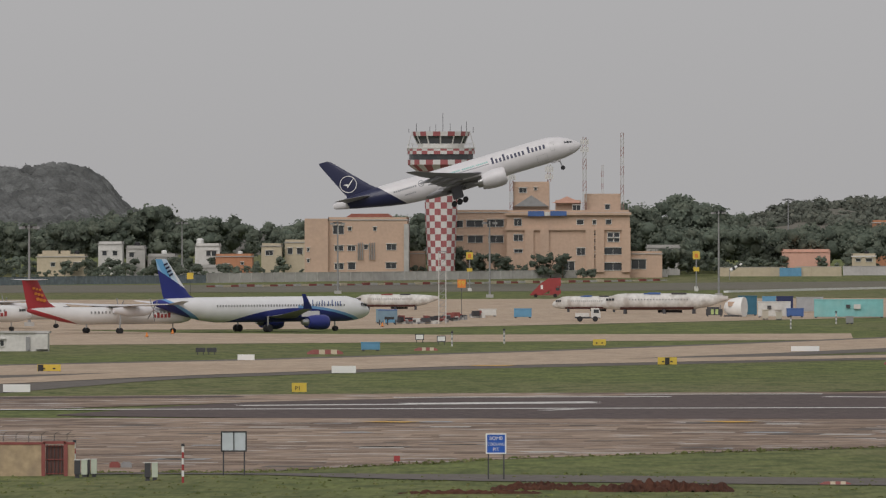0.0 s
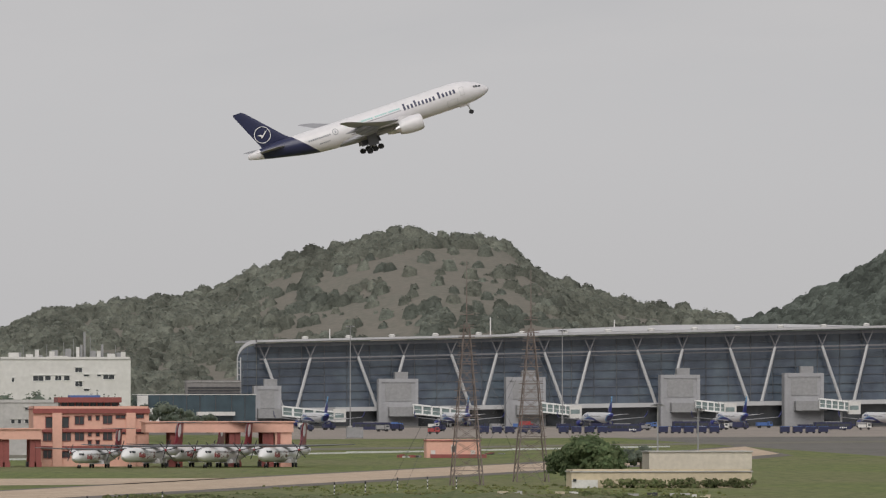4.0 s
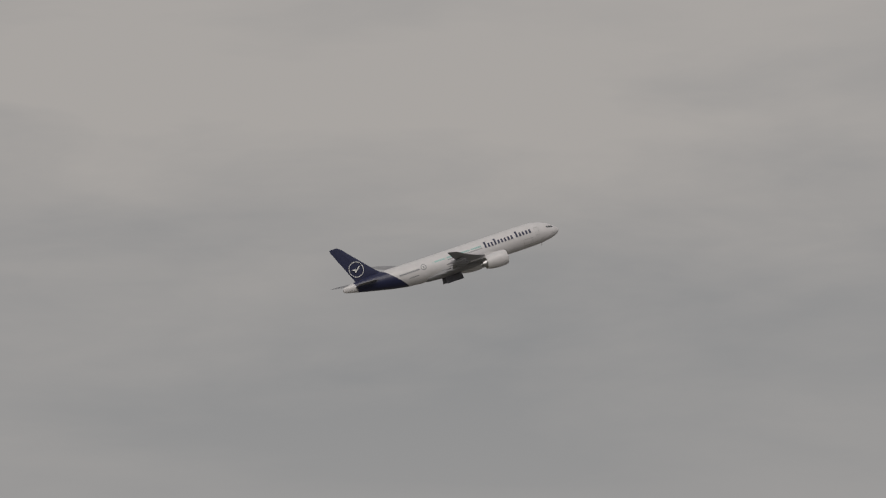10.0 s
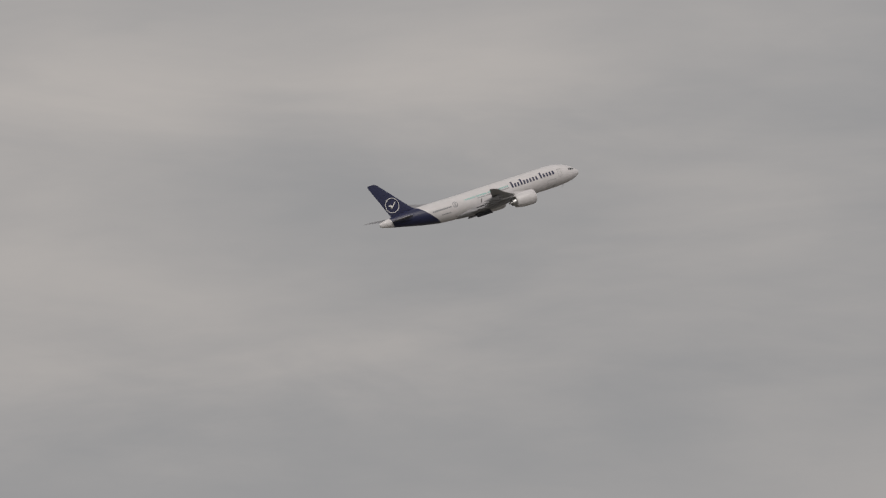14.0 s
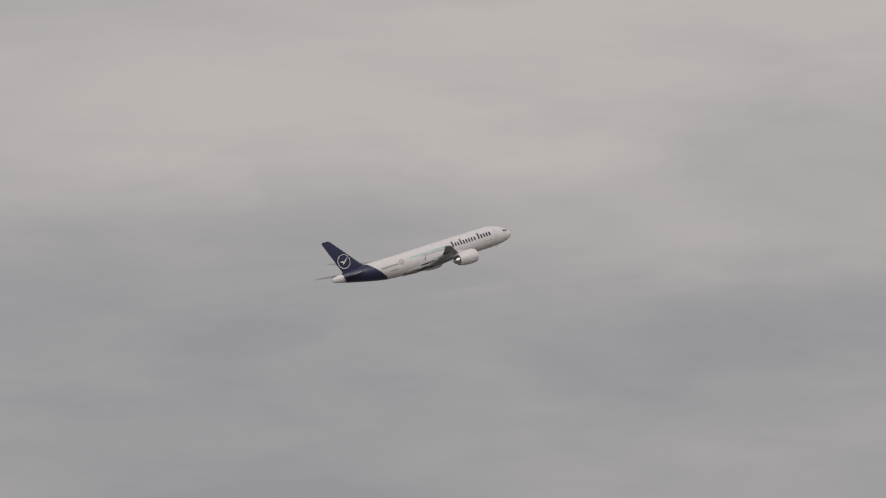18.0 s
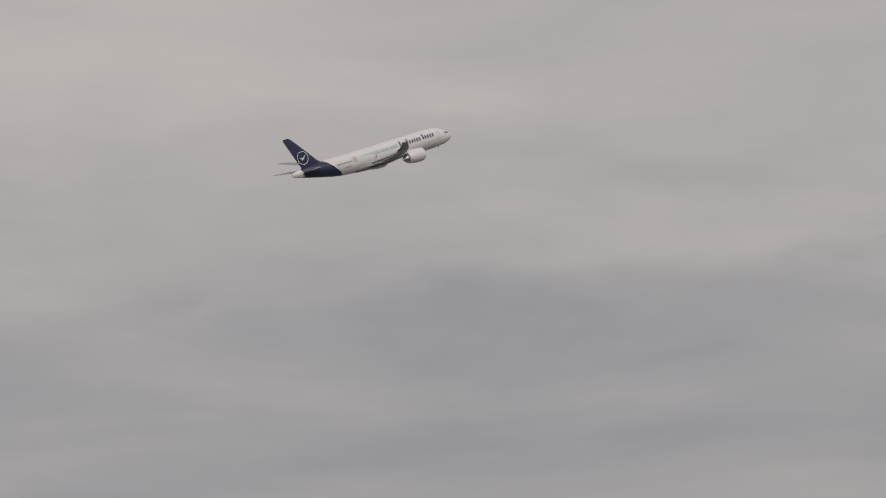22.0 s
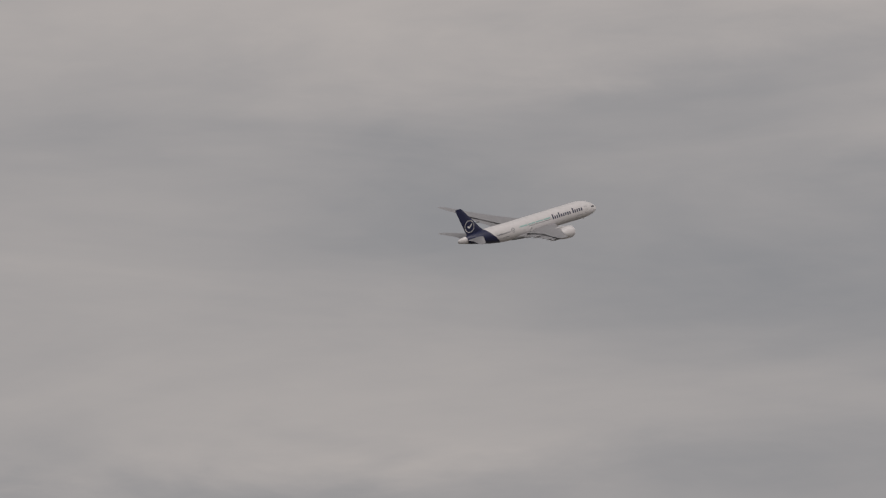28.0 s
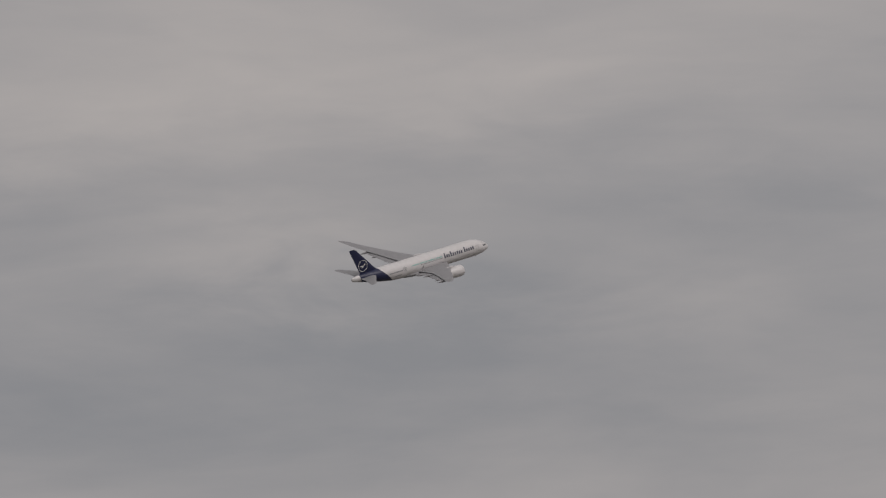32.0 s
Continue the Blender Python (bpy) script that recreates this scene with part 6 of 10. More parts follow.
house("checked_roof_house", 199.3, 206.2, 18.7, 30.8, 3200, 12, mat("pale_red_check_paint", (0.42, 0.2, 0.18), 0.8, vary=0.3, size=1.1), "brown box house with a red and white checked front", ())
house("brown_plant_room", 196.9, 199.5, 18.7, 30.9, 3203, 12, mat("brown_wall", (0.2, 0.17, 0.15), 0.9), "brown windowless plant room", ())
house("white_block", 175.5, 192.7, 18.8, 25.4, 3210, 14, OLD_WHITE, "long low white block behind the trees", ())
house("white_block", 192.9, 197.7, 18.7, 27.7, 3212, 14, OLD_WHITE, "white stair block behind the trees", [(193.9, 195.4, 25.6, 26.5)])
house("white_block", 206.6, 216.5, 18.7, 28.0, 3206, 14, OLD_WHITE, "white flat-roofed block behind the trees", ())
panel = thing("warning_panel", pose(0, 3199.8, 0), "red and white checked warning panel on the box house", "warning panel")
kx0, kx1, kz0, kz1 = 199.4, 205.9, 24.9, 30.6
for i in range(8):
    for j in range(6):
        if (i + j) % 2:
            Build().box(kx0 + (i + 0.5) * (kx1 - kx0) / 8, 0, kz0 + j * (kz1 - kz0) / 6, (kx1 - kx0) / 8, 0.1, (kz1 - kz0) / 6).obj("white_square", OLD_WHITE, panel)
low = house("low_office", 200.6, 223.3, 7.2, 15.6, 2790, 14, GREY_WALL, "long low grey-white office with a row of windows", [(202.1, 203.4, 9.6, 10.8), (204.3, 206.4, 9.6, 10.8), (210.0, 211.1, 9.7, 10.9), (211.8, 212.9, 9.7, 10.9), (213.9, 215.0, 9.7, 10.9), (215.4, 216.3, 9.7, 10.9), (213.9, 216.0, 13.5, 14.2)])
ANNEX_GLASS = mat("teal_tinted_glass", (0.045, 0.07, 0.085), 0.15, vary=0.3, size=5, dirt=(0.07, 0.1, 0.115), dirt_size=9, spec=0.6)
lg = house("glazed_annex", 325.8, 370.1, 5.9, 17.0, 3700, 20, ANNEX_GLASS, "low dark-glazed annex with pale roof edge", (), roof=OLD_WHITE, parapet=0)
for px in (329.8, 334.2, 339.2, 344.2, 349.2, 355.1, 361.1, 366.1):
    extra(lg, "mullion", px - 0.12, px + 0.12, land(3700), 16.81, 3699.8, 3700.1, DARK_METAL)
extra(lg, "white_front", 329.4, 340.8, 5.9, 12.2, 3697, 3699.7, OLD_WHITE)
extra(lg, "white_front", 325.6, 329.5, 5.9, 16.8, 3697, 3699.7, OLD_WHITE)
extra(lg, "canopy", 347.8, 362.1, 9.3, 10.7, 3696, 3699.7, OLD_WHITE)
low_block = house("long_low_building", 349.8, 370.5, 13.7, 21.8, 3760, 8, mat("brown_grey_louvres", (0.22, 0.21, 0.2), 0.9, vary=0.2, size=1.5), "long low brown-grey louvred building beside the terminal", ())
for lz in (258, 268, 278):
    extra(low_block, "louvre", 350.16, 370.1, 46.98 - lz * 0.1065, 46.98 - lz * 0.1065 + 0.5, 3759.6, 3759.9, DARK_METAL)


for cx in (234.8, 236.2, 237.8, 239.6):
    ob = tree("cypress", cx, 2785, 20.27 - land(2785), 1.5, "slim dark cypress behind the fire station", 0.16, 60, DARK_LEAF)


# fire station
def fire_station():
    D = 2495
    x0, x1, z0, z1 = 193.5, 222.6, 0.1, 14.3
    ob = house("fire_station", x0, x1, 0, z1, D, 16, PINK_WALL, "salmon pink fire station with maroon bands and lookout", [(196.5, 202.4, 9.7, 12.4), (203.9, 206.2, 10.5, 12.6), (207.2, 208.1, 11.6, 12.7), (209.2, 210.1, 11.6, 12.7), (211.0, 213.3, 10.7, 12.8), (214.2, 216.6, 12.0, 12.9), (219.3, 221.3, 12.1, 13.1), (195.9, 198.1, 6.4, 8.4), (200.6, 202.9, 6.4, 8.5), (203.9, 206.2, 6.5, 8.6), (207.2, 208.1, 7.6, 8.5), (209.2, 210.1, 7.6, 8.5), (211.0, 213.3, 6.6, 8.7), (214.8, 216.6, 8.1, 8.9), (219.3, 221.3, 8.2, 9.0), (207.2, 208.1, 5.4, 6.5), (209.2, 210.1, 5.6, 6.5), (195.9, 198.1, 2.1, 4.1), (200.6, 202.7, 2.2, 3.8), (203.9, 206.2, 2.1, 3.8)], roof=MAROON, frame_mat=MAROON)
    for za, zb in ((13.34, 14.41), (8.65, 9.39), (4.63, 5.16)):
        extra(ob, "band", x0 - 0.2, x1 + 0.2, za, zb, D - 0.6, D + 0.1, MAROON, "maroon ledge")
    for a, b in zip((198.2, 216.8), (200.6, 219.2)):
        extra(ob, "pier", a, b, 0, 13.48, D - 0.9, D + 0.1, PINK_WALL)
    cx0, cx1, cz0, cz1 = 200.6, 215.1, 14.0, 16.1
    extra(ob, "lookout_glazing", cx0, cx1, cz0, cz1, 2498, 2506, GLASS)
    k = 8
    for i in range(k + 1):
        px = cx0 + (cx1 - cx0) * i / k
        extra(ob, "lookout_post", px - 0.15, px + 0.15, cz0, cz1, 2497.8, 2498.1, MAROON)
    extra(ob, "lookout_sill", cx0 - 0.5, cx1 + 0.5, cz0 - 0.2, cz0 + 0.7, 2497.5, 2506.5, MAROON)
    rx0, rx1, rz0, rz1 = 199.7, 215.8, 16.1, 17.4
    extra(ob, "lookout_roof", rx0, rx1, rz0, rz1, 2496, 2509, MAROON)
    bx0, bx1, bz0, bz1 = 203.1, 210.6, 17.4, 17.9
    extra(ob, "blue_roof_sheet", bx0, bx1, bz0, bz1, 2498, 2507, BLUE)
    # engine bays
    for beam, cols, walls, name in (
            ((152.3, 194.2, 6.9, 9.4), (169.2, 170.7, 176.7, 177.9, 184.1, 185.5, 192.0, 193.4), ((152.4, 162.2, -0.3, 6.8),), "engine_bay"),
            ((220.2, 257.4, 8.6, 11.1), (227.1, 228.7, 242.0, 243.5, 250.4, 251.8), ((252.8, 257.0, 1.6, 8.8),), "engine_bay")):
        bay = thing(name, pose((beam[0] + beam[1]) / 2, 2480, 0), "long salmon pink canopy on maroon columns", "canopy")
        o = bay.matrix_basis.translation
        Build().box(0, 4, beam[2], beam[1] - beam[0], 12, beam[3] - beam[2]).obj("fascia", PINK_WALL, bay)
        Build().box(0, 4, beam[3], beam[1] - beam[0] + 0.8, 12.8, 0.3).obj("roof", PINK_WALL, bay)
        for px in cols:
            for dy in (-0.6, 9):
                Build().box(px - o.x, dy, 0, 1.35, 1.0, beam[2]).obj("column", MAROON, bay)
                Build().box(px - o.x, dy, 0, 1.8, 1.3, 1.3).obj("column_base", DARK_METAL if dy > 0 else MAROON, bay)
        for wx0, wx1, wz0, wz1 in walls:
            Build().box((wx0 + wx1) / 2 - o.x, 4, 0, wx1 - wx0, 11, beam[2]).obj("end_wall", PINK_WALL, bay)
            Build().box(wx0 - o.x + (wx1 - wx0) * 0.22, -1.6, 0, 0.8, 0.4, beam[2]).obj("strip", MAROON, bay)


fire_station()
for rect, y in (((119.9, 132.5, -0.1, 4.5), 2370), ((318.2, 333.1, 0.3, 5.1), 2710)):
    hut = house("pink_hut", rect[0], rect[1], land(y) - 0.2, rect[3], y, 6, PINK_WALL, "low salmon pink hut with flat roof", [((rect[0] + rect[1]) / 2 - 0.6, (rect[0] + rect[1]) / 2 + 0.6, rect[3] - 3.0, rect[3] - 1.3)], roof=MAROON, parapet=0.3)
    for u in (0.12, 0.86):
        px = rect[0] + (rect[1] - rect[0]) * u
        extra(hut, "door", px - 0.6, px + 0.6, land(y), land(y) + 2.1, y - 0.12, y + 0.1, OLD_WHITE)
    extra(hut, "plinth", rect[0] + 1.0, rect[1] + 1.5, land(y), land(y) + 1.0, y - 1.4, y - 0.2, MAROON)


# ---- terminals ----
# FRAME_STEEL and NET_GREEN are lightened in place of haze over the terminals.
FRAME_STEEL = mat("blue_grey_frame_steel", (0.13, 0.138, 0.15), 0.5, 0.2, vary=0.1)
BEAM_GREY = mat("dull_grey_steel", (0.17, 0.17, 0.18), 0.55, 0.2, vary=0.1)
STEEL_WHITE = mat("grey_white_steel", (0.5, 0.5, 0.5), 0.45, 0.1, vary=0.05)
ROOF_SHEET = mat("pale_grey_roof_sheet", (0.5, 0.5, 0.51), 0.4, 0.3, vary=0.05, size=3, dirt=(0.42, 0.41, 0.4), dirt_size=14)
# Pale blotches paint sky reflections into the glass colour.
TERMINAL_GLASS = mat("blue_grey_curtain_glass", (0.078, 0.096, 0.126), 0.1, vary=0.3, size=6, dirt=(0.14, 0.18, 0.21), dirt_size=11, dirt_mix=0.8, spec=0.7)
NET_GREEN = mat("dark_green_netting", (0.032, 0.06, 0.072), 0.9, vary=0.5, size=2, dirt=(0.065, 0.1, 0.11), dirt_size=6, dirt_mix=0.8)


def terminal():
    D = 3780
    x0, x1 = 377.45, 725.02
    za, zb = 37.43, 45.59
    fa, fb = 11.75, 16.53
    def top(x):
        return za + (zb - za) * (x - x0) / (x1 - x0)
    def foot(x):
        return fa + (fb - fa) * (x - x0) / (x1 - x0)
    ob = thing("terminal_building", pose(x0, D, land(D)), "long glass airport terminal with V-shaped columns", "terminal")
    z0 = land(D)
    def q(x, y, z):
        return (x - x0, y, z - z0)
    def slab(name, m, y0, y1, lo, hi, xa=x0, xb=x1, label=""):
        return Build().loft([[q(x, y0, lo(x)), q(x, y1, lo(x)), q(x, y1, hi(x)), q(x, y0, hi(x))] for x in (xa, xb)]).obj(name, m, ob, label)
    # roof deck with a rounded west end
    slab("roof", ROOF_SHEET, -9, 70, lambda x: top(x) - 0.4, lambda x: top(x) + 0.4, x0 - 0.2, x1, "pale metal roof deck")
    Build().loft([[q(x, 4, top(x) + 0.5), q(x, 60, top(x) + 0.5), q(x, 60, top(x) + 0.5 + d), q(x, 4, top(x) + 0.5 + d)] for x, d in ((x0 + 104, 0.05), (x0 + 122, 1.5), (x0 + 160, 2.1), (x0 + 205, 1.4), (x0 + 235, 0.05))]).obj("roof_rise", ROOF_SHEET, ob, "shallow raised roof light")
    Build().loft([[q(x0 + 0.3 - 7.5 * math.sin(a), y, top(x0) + 0.5 - 7 * (1 - math.cos(a)) - d) for y in (-9, -7.4) for d in ((0, 1.3) if y < -8 else (1.3, 0))] for a in np.linspace(0, 1.5, 7)]).obj("roof_end", ROOF_SHEET, ob, "rounded roof end")
    slab("soffit", FRAME_STEEL, -6, 2, lambda x: top(x) - 2.4, lambda x: top(x) - 1.0, x0, x1)
    slab("truss_beam", BEAM_GREY, -6.6, -5.8, lambda x: top(x) - 7.3, lambda x: top(x) - 6.7, x0 + 1.6, x1, "horizontal steel beam")
    slab("lower_rail", BEAM_GREY, -5.4, -5.0, lambda x: top(x) - 8.6, lambda x: top(x) - 8.2, x0 + 1.6, x1)
    slab("podium", STEEL_WHITE, -10, 40, lambda x: foot(x) - 1.6, lambda x: foot(x), x0 - 6, x1 + 2, "pale concrete deck")
    slab("lower_level", GLASS, -6, 40, lambda x: z0, lambda x: foot(x) - 1.6, x0 - 4, x1, "dark ground floor glazing")
    # curtain wall in bays of panes
    bays = 40
    step = (x1 - x0 - 1) / bays
    for i in range(bays):
        a = x0 + 1 + i * step
        Build().loft([[q(x, 0, foot(x)), q(x, 0.3, foot(x)), q(x, 0.3, top(x) - 1.5), q(x, 0, top(x) - 1.5)] for x in (a + 0.06, a + step - 0.06)]).obj("glass_bay", TERMINAL_GLASS, ob)
        Build().loft([[q(x, -0.5, foot(x)), q(x, -0.1, foot(x)), q(x, -0.1, top(x) - 1.5), q(x, -0.5, top(x) - 1.5)] for x in (a - 0.07, a + 0.07)]).obj("mullion", FRAME_STEEL, ob)
    for k in range(1, 8):
        slab("transom", FRAME_STEEL, -0.45, -0.08, lambda x: foot(x) + (top(x) - 1.5 - foot(x)) * k / 8 - 0.06, lambda x: foot(x) + (top(x) - 1.5 - foot(x)) * k / 8 + 0.06, x0 - 5.6, x1)
    # rounded corner glazing below the curved roof end, and a ladder-like pair of posts that carries it
    rim = [(x0 - 5.7, 5.0), (x0 - 4.2, 3.2), (x0 - 2.4, 2.0), (x0 + 0.9, 1.5)]
    for (xa, da), (xb, db) in zip(rim, rim[1:]):
        Build().loft([[q(x, 0, foot(x)), q(x, 0.3, foot(x)), q(x, 0.3, top(x) - d), q(x, 0, top(x) - d)] for x, d in ((xa + 0.05, da), (xb - 0.05, db))]).obj("glass_bay", TERMINAL_GLASS, ob)
    Build().loft([[q(x + 0.1, y, foot(x0)), q(x + 0.3, y, foot(x0)), q(x + 0.3, y, top(x0) - 5.2), q(x + 0.1, y, top(x0) - 5.2)] for x, y in ((x0 - 6.0, 0.4), (x0 - 1.2, 40))]).obj("end_glazing", TERMINAL_GLASS, ob)
    posts = Build()
    for x in (x0 - 7.1, x0 - 5.9):
        posts.tube(q(x, -8, z0), q(x, -8, top(x0) - 6.2), 0.24, 0.24, 6)
    for k in range(8):
        z = foot(x0) + 1 + k * 2.4
        posts.tube(q(x0 - 7.1, -8, z), q(x0 - 5.9, -8, z), 0.14, n=5)
    posts.obj("corner_post", STEEL_WHITE, ob, "pair of pale posts with rungs")
    # V columns
    mod = 452.61 - 416.77
    t0 = 416.77
    drop = 423.68 - t0
    n0 = -1
    for i in range(n0, 10):
        for lean in (0, 1):
            top_x = t0 + i * mod + (0 if lean == 0 else 434.37 - t0)
            foot_x = top_x + (drop if lean == 0 else -drop * 0.78)
            if top_x < x0 + 2.5 or top_x > x1 + 1:
                continue
            Build().tube(q(foot_x, -7.5, foot(foot_x)), q(top_x, -6.2, top(top_x) - 6.8), 0.62, 0.56, 8).obj("v_column", STEEL_WHITE, ob, "slanting steel column", smooth=True)
            b = Build().tube(q(top_x, -6.2, top(top_x) - 6.6), q(top_x - 2.2, -6.2, top(top_x) - 1.4), 0.26, n=6).tube(q(top_x, -6.2, top(top_x) - 6.6), q(top_x + 2.2, -6.2, top(top_x) - 1.4), 0.26, n=6)
            b.box(top_x - x0, -6.2, top(top_x) - 2.2 - z0, 5.5, 0.5, 0.4)
            b.obj("bracket", BEAM_GREY, ob)
    for i in range(20):
        x = x0 + 20 + i * (x1 - x0 - 30) / 19
        Build().tube(q(x, 3, top(x) + 0.4), q(x, 3, top(x) + 1.0), 1.2, 1.2, 12).tube(q(x, 3, top(x) + 1.0), q(x, 3, top(x) + 1.5), 1.5, 0.7, 12).obj("roof_vent", OLD_WHITE, ob, "white roof vent")
    for x, h in ((x0 + 92, 6), (x0 + 140, 4), (x0 + 268, 5), (x0 + 30, 3)):
        Build().tube(q(x, 8, top(x) + 0.4), q(x, 8, top(x) + h + 1), 0.25, n=6).obj("roof_mast", OLD_WHITE, ob)
    return top, foot


top_of, foot_of = terminal()


def gate_house(x, y=3764, wide=14.5, over=10.6, pitch=4.2):
    z0 = land(y)
    f = foot_of(x)
    ob = thing("gate_house", pose(x, y, z0), "grey boarding gate block with jet bridge", "gate building", "boarding gates")
    h = f + over - z0
    Build().box(0, 0, 0, wide, 9, h).obj("wall", GREY_WALL_PLAIN, ob)
    Build().box(0, -4.6, h - 8.5, wide - 4.5, 0.3, 7).obj("recess", GREY, ob)
    for px in (0.25 - wide / 2, wide / 2 - 0.25):
        Build().box(px, -4.7, 0, 1.2, 0.6, h).obj("pier", GREY_WALL_PLAIN, ob)
    Build().box(0, -4.65, h - 1.4, wide - 1.8, 0.5, 1.4).obj("lintel", GREY_WALL_PLAIN, ob)
    Build().box(1.5, 0, h, 5, 4, 2.6).obj("lift_head", GREY, ob)
    # jet bridge
    zb = f - 2.7 - z0
    w = pitch * 0.92
    end = 5 + 5 * w

    def beam(b, u, v, back, front, low, high):
        """A piece of the sloping bridge from u to v segments along it."""
        b.loft([[(5 + k * w, -9 - k * w * 0.57 + y, zb - 0.11 * k * w + z) for y, z in ((front, low), (back, low), (back, high), (front, high))] for k in (u, v)])
    for k in range(5):
        pane, fr = Build(), Build()
        beam(pane, k + 0.08, k + 0.92, 1.5, -1.5, 0.4, 3.2)
        pane.obj("bridge_pane", BRIDGE_GLASS, ob)
        for u in (k, k + 0.9):
            beam(fr, u, u + 0.1, -1.5, -1.95, 0.3, 3.3)
        beam(fr, k, k + 1, -1.5, -2.0, -0.2, 0.4)
        beam(fr, k, k + 1, 1.7, -2.0, 3.2, 3.8)
        beam(fr, k + 0.1, k + 0.9, -1.5, -1.8, 1.6, 1.8)
        fr.obj("bridge_frame", WHITE, ob)
    cab = Build().box(end + 1.4, -9.5 - 5 * w * 0.57, zb - 2.4, 4.6, 4, 4.9).obj("cab", OLD_WHITE, ob, "pale docking cab")
    Build().box(end + 1.2, -11.55 - 5 * w * 0.57, zb - 0.7, 3.4, 0.1, 1.6).obj("cab_window", BRIDGE_GLASS, cab)
    Build().box(end - 1.5, -9 - 4.5 * w * 0.57, zb + 1.8, 3.0, 2.0, 1.3).obj("cooling_unit", GREY, ob)
    Build().tube((end - 3, -8 - 4 * w * 0.57, 0), (end - 3, -8 - 4 * w * 0.57, zb - 1.0), 0.5).obj("bridge_leg", GREY, ob)
    for dx in (-1.0, 1.0):
        add_wheel(ob, end - 3 + dx, -8 - 4 * w * 0.57, 0.6, 0.6, 0.5)
    Build().box(end - 3, -8 - 4 * w * 0.57, 0.7, 2.6, 0.5, 0.5).obj("drive_frame", GREY, ob)
    Build().box(2, -6, zb - 1.0, 12, 8, 3.6).obj("rotunda", GREY, ob)
    return ob


GREY_WALL_PLAIN = mat("grey_cladding", (0.33, 0.33, 0.34), 0.7, vary=0.08, dirt=(0.25, 0.25, 0.25))
BRIDGE_GLASS = mat("grey_green_glass", (0.2, 0.255, 0.25), 0.2, vary=0.2, size=2)
gate_house(380.58, wide=9.8, over=8.6)
for gx, gp in ((430.6, 3.6), (479.5, 2.4), (538.9, 2.4), (586.7, 2.4), (646.1, 2.1), (692.0, 2.1)):
    gate_house(gx, pitch=gp)


def newer_terminal():
    D = 3770
    x0, x1 = 742.43, 1180
    ob = thing("new_terminal_building", pose(x0, D, land(D)), "newer terminal with curved pale grey metal roof", "terminal")
    z0 = land(D)
    zr, ze = 52.25, 39.87
    def slope(x):
        return (x - x0) * 0.022
    prof = [(-7.5, ze)] + [(-7.5 + 30 * math.sin(a), ze + (zr - ze) * (1 - math.cos(a * 1.0)) ** 0.0 * math.sin(a)) for a in np.linspace(0.12, 1.45, 9)] + [(60, zr), (60, zr - 2), (24, zr - 2.5), (-6, ze - 1.2), (-7.5, ze - 1.2)]
    split = 832.11
    step_up = 57.87 - 54.58
    panels = 10
    for i in range(panels):
        a, b = x0 + (split - x0) * i / panels, x0 + (split - x0) * (i + 1) / panels - 0.04
        Build().loft([[(x - x0, y, z - z0 + slope(x)) for y, z in prof] for x in (a, b)]).obj("roof_panel", ROOF_SHEET, ob, smooth=True)
    for i in range(5):
        a, b = split + (x1 - split) * i / 5, split + (x1 - split) * (i + 1) / 5 - 0.04
        Build().loft([[(x - x0, y - 2, z - z0 + slope(x) + step_up) for y, z in prof] for x in (a, b)]).obj("roof_panel", ROOF_SHEET, ob, smooth=True)
    gut = Build().loft([[(x - x0, y, ze - z0 + slope(x) + dz) for y, dz in ((-8.4, -0.4), (-7.2, -0.4), (-7.2, 0.7), (-8.4, 0.7))] for x in (x0 + 24, x1)])
    gut.obj("gutter", WHITE, ob, "white eaves gutter")
    Build().loft([[(-4.6, -6, 8), (4.5, -6, 8), (6.5, -6, zr - z0 - 11), (-0.5, -6, zr - z0 + 0.5), (-3, -6, zr - z0 + 0.5), (-5, -6, zr - z0 - 6)], [(-4.6, 20, 8), (4.5, 20, 8), (6.5, 20, zr - z0 - 11), (-0.5, 20, zr - z0 + 0.5), (-3, 20, zr - z0 + 0.5), (-5, 20, zr - z0 - 6)]]).obj("netted_gable", NET_GREEN, ob, "dark unfinished gable with green netting")
    slab_z = ze - z0 - 2
    bays = 26
    for i in range(bays):
        a = 3 + i * (x1 - x0 - 3) / bays
        w = (x1 - x0 - 3) / bays
        Build().box(a + w / 2, 0, 0, w - 0.3, 0.5, slab_z + slope(x0 + a) - 5).obj("glass_bay", NET_GREEN, ob)
        Build().box(a, -0.3, 0, 0.3, 0.6, slab_z + slope(x0 + a)).obj("mullion", FRAME_STEEL, ob)
        Build().box(a + w / 2, -0.4, slab_z - 5.4 + slope(x0 + a), w, 0.6, 0.5).obj("strip", FRAME_STEEL, ob)
    Build().box((x1 - x0) / 2 + 2, 2, 0, x1 - x0 - 4, 1, slab_z + 4).obj("back_glazing", GLASS, ob)
    for vx, up in zip((779.8, 794.8, 824.9) + (840.0, 855.3, 870.4, 885.1, 900.0, 915.9, 930.4), (1, 1, 1, 1, 1, 0, 1, 1, 0, 1)):
        zz = zr - z0 + slope(vx) + (step_up if vx > split else 0) + (0 if up else -3)
        Build().tube((vx - x0, 14 if up else 6, zz - 2.5), (vx - x0, 14 if up else 6, zz + 0.1), 3.7, 3.7, 16).tube((vx - x0, 14 if up else 6, zz + 0.1), (vx - x0, 14 if up else 6, zz + 0.9), 4.0, 2.8, 16).obj("roof_vent", OLD_WHITE, ob, "round white roof vent")
    # link block with scaffold front
    lx0, lx1, lz1 = 718.2, 750.0, 33.5
    link = thing("unfinished_link_building", pose(lx0, 3762, land(3762)), "unfinished link building with exposed concrete grid", "building")
    g0 = land(3762)
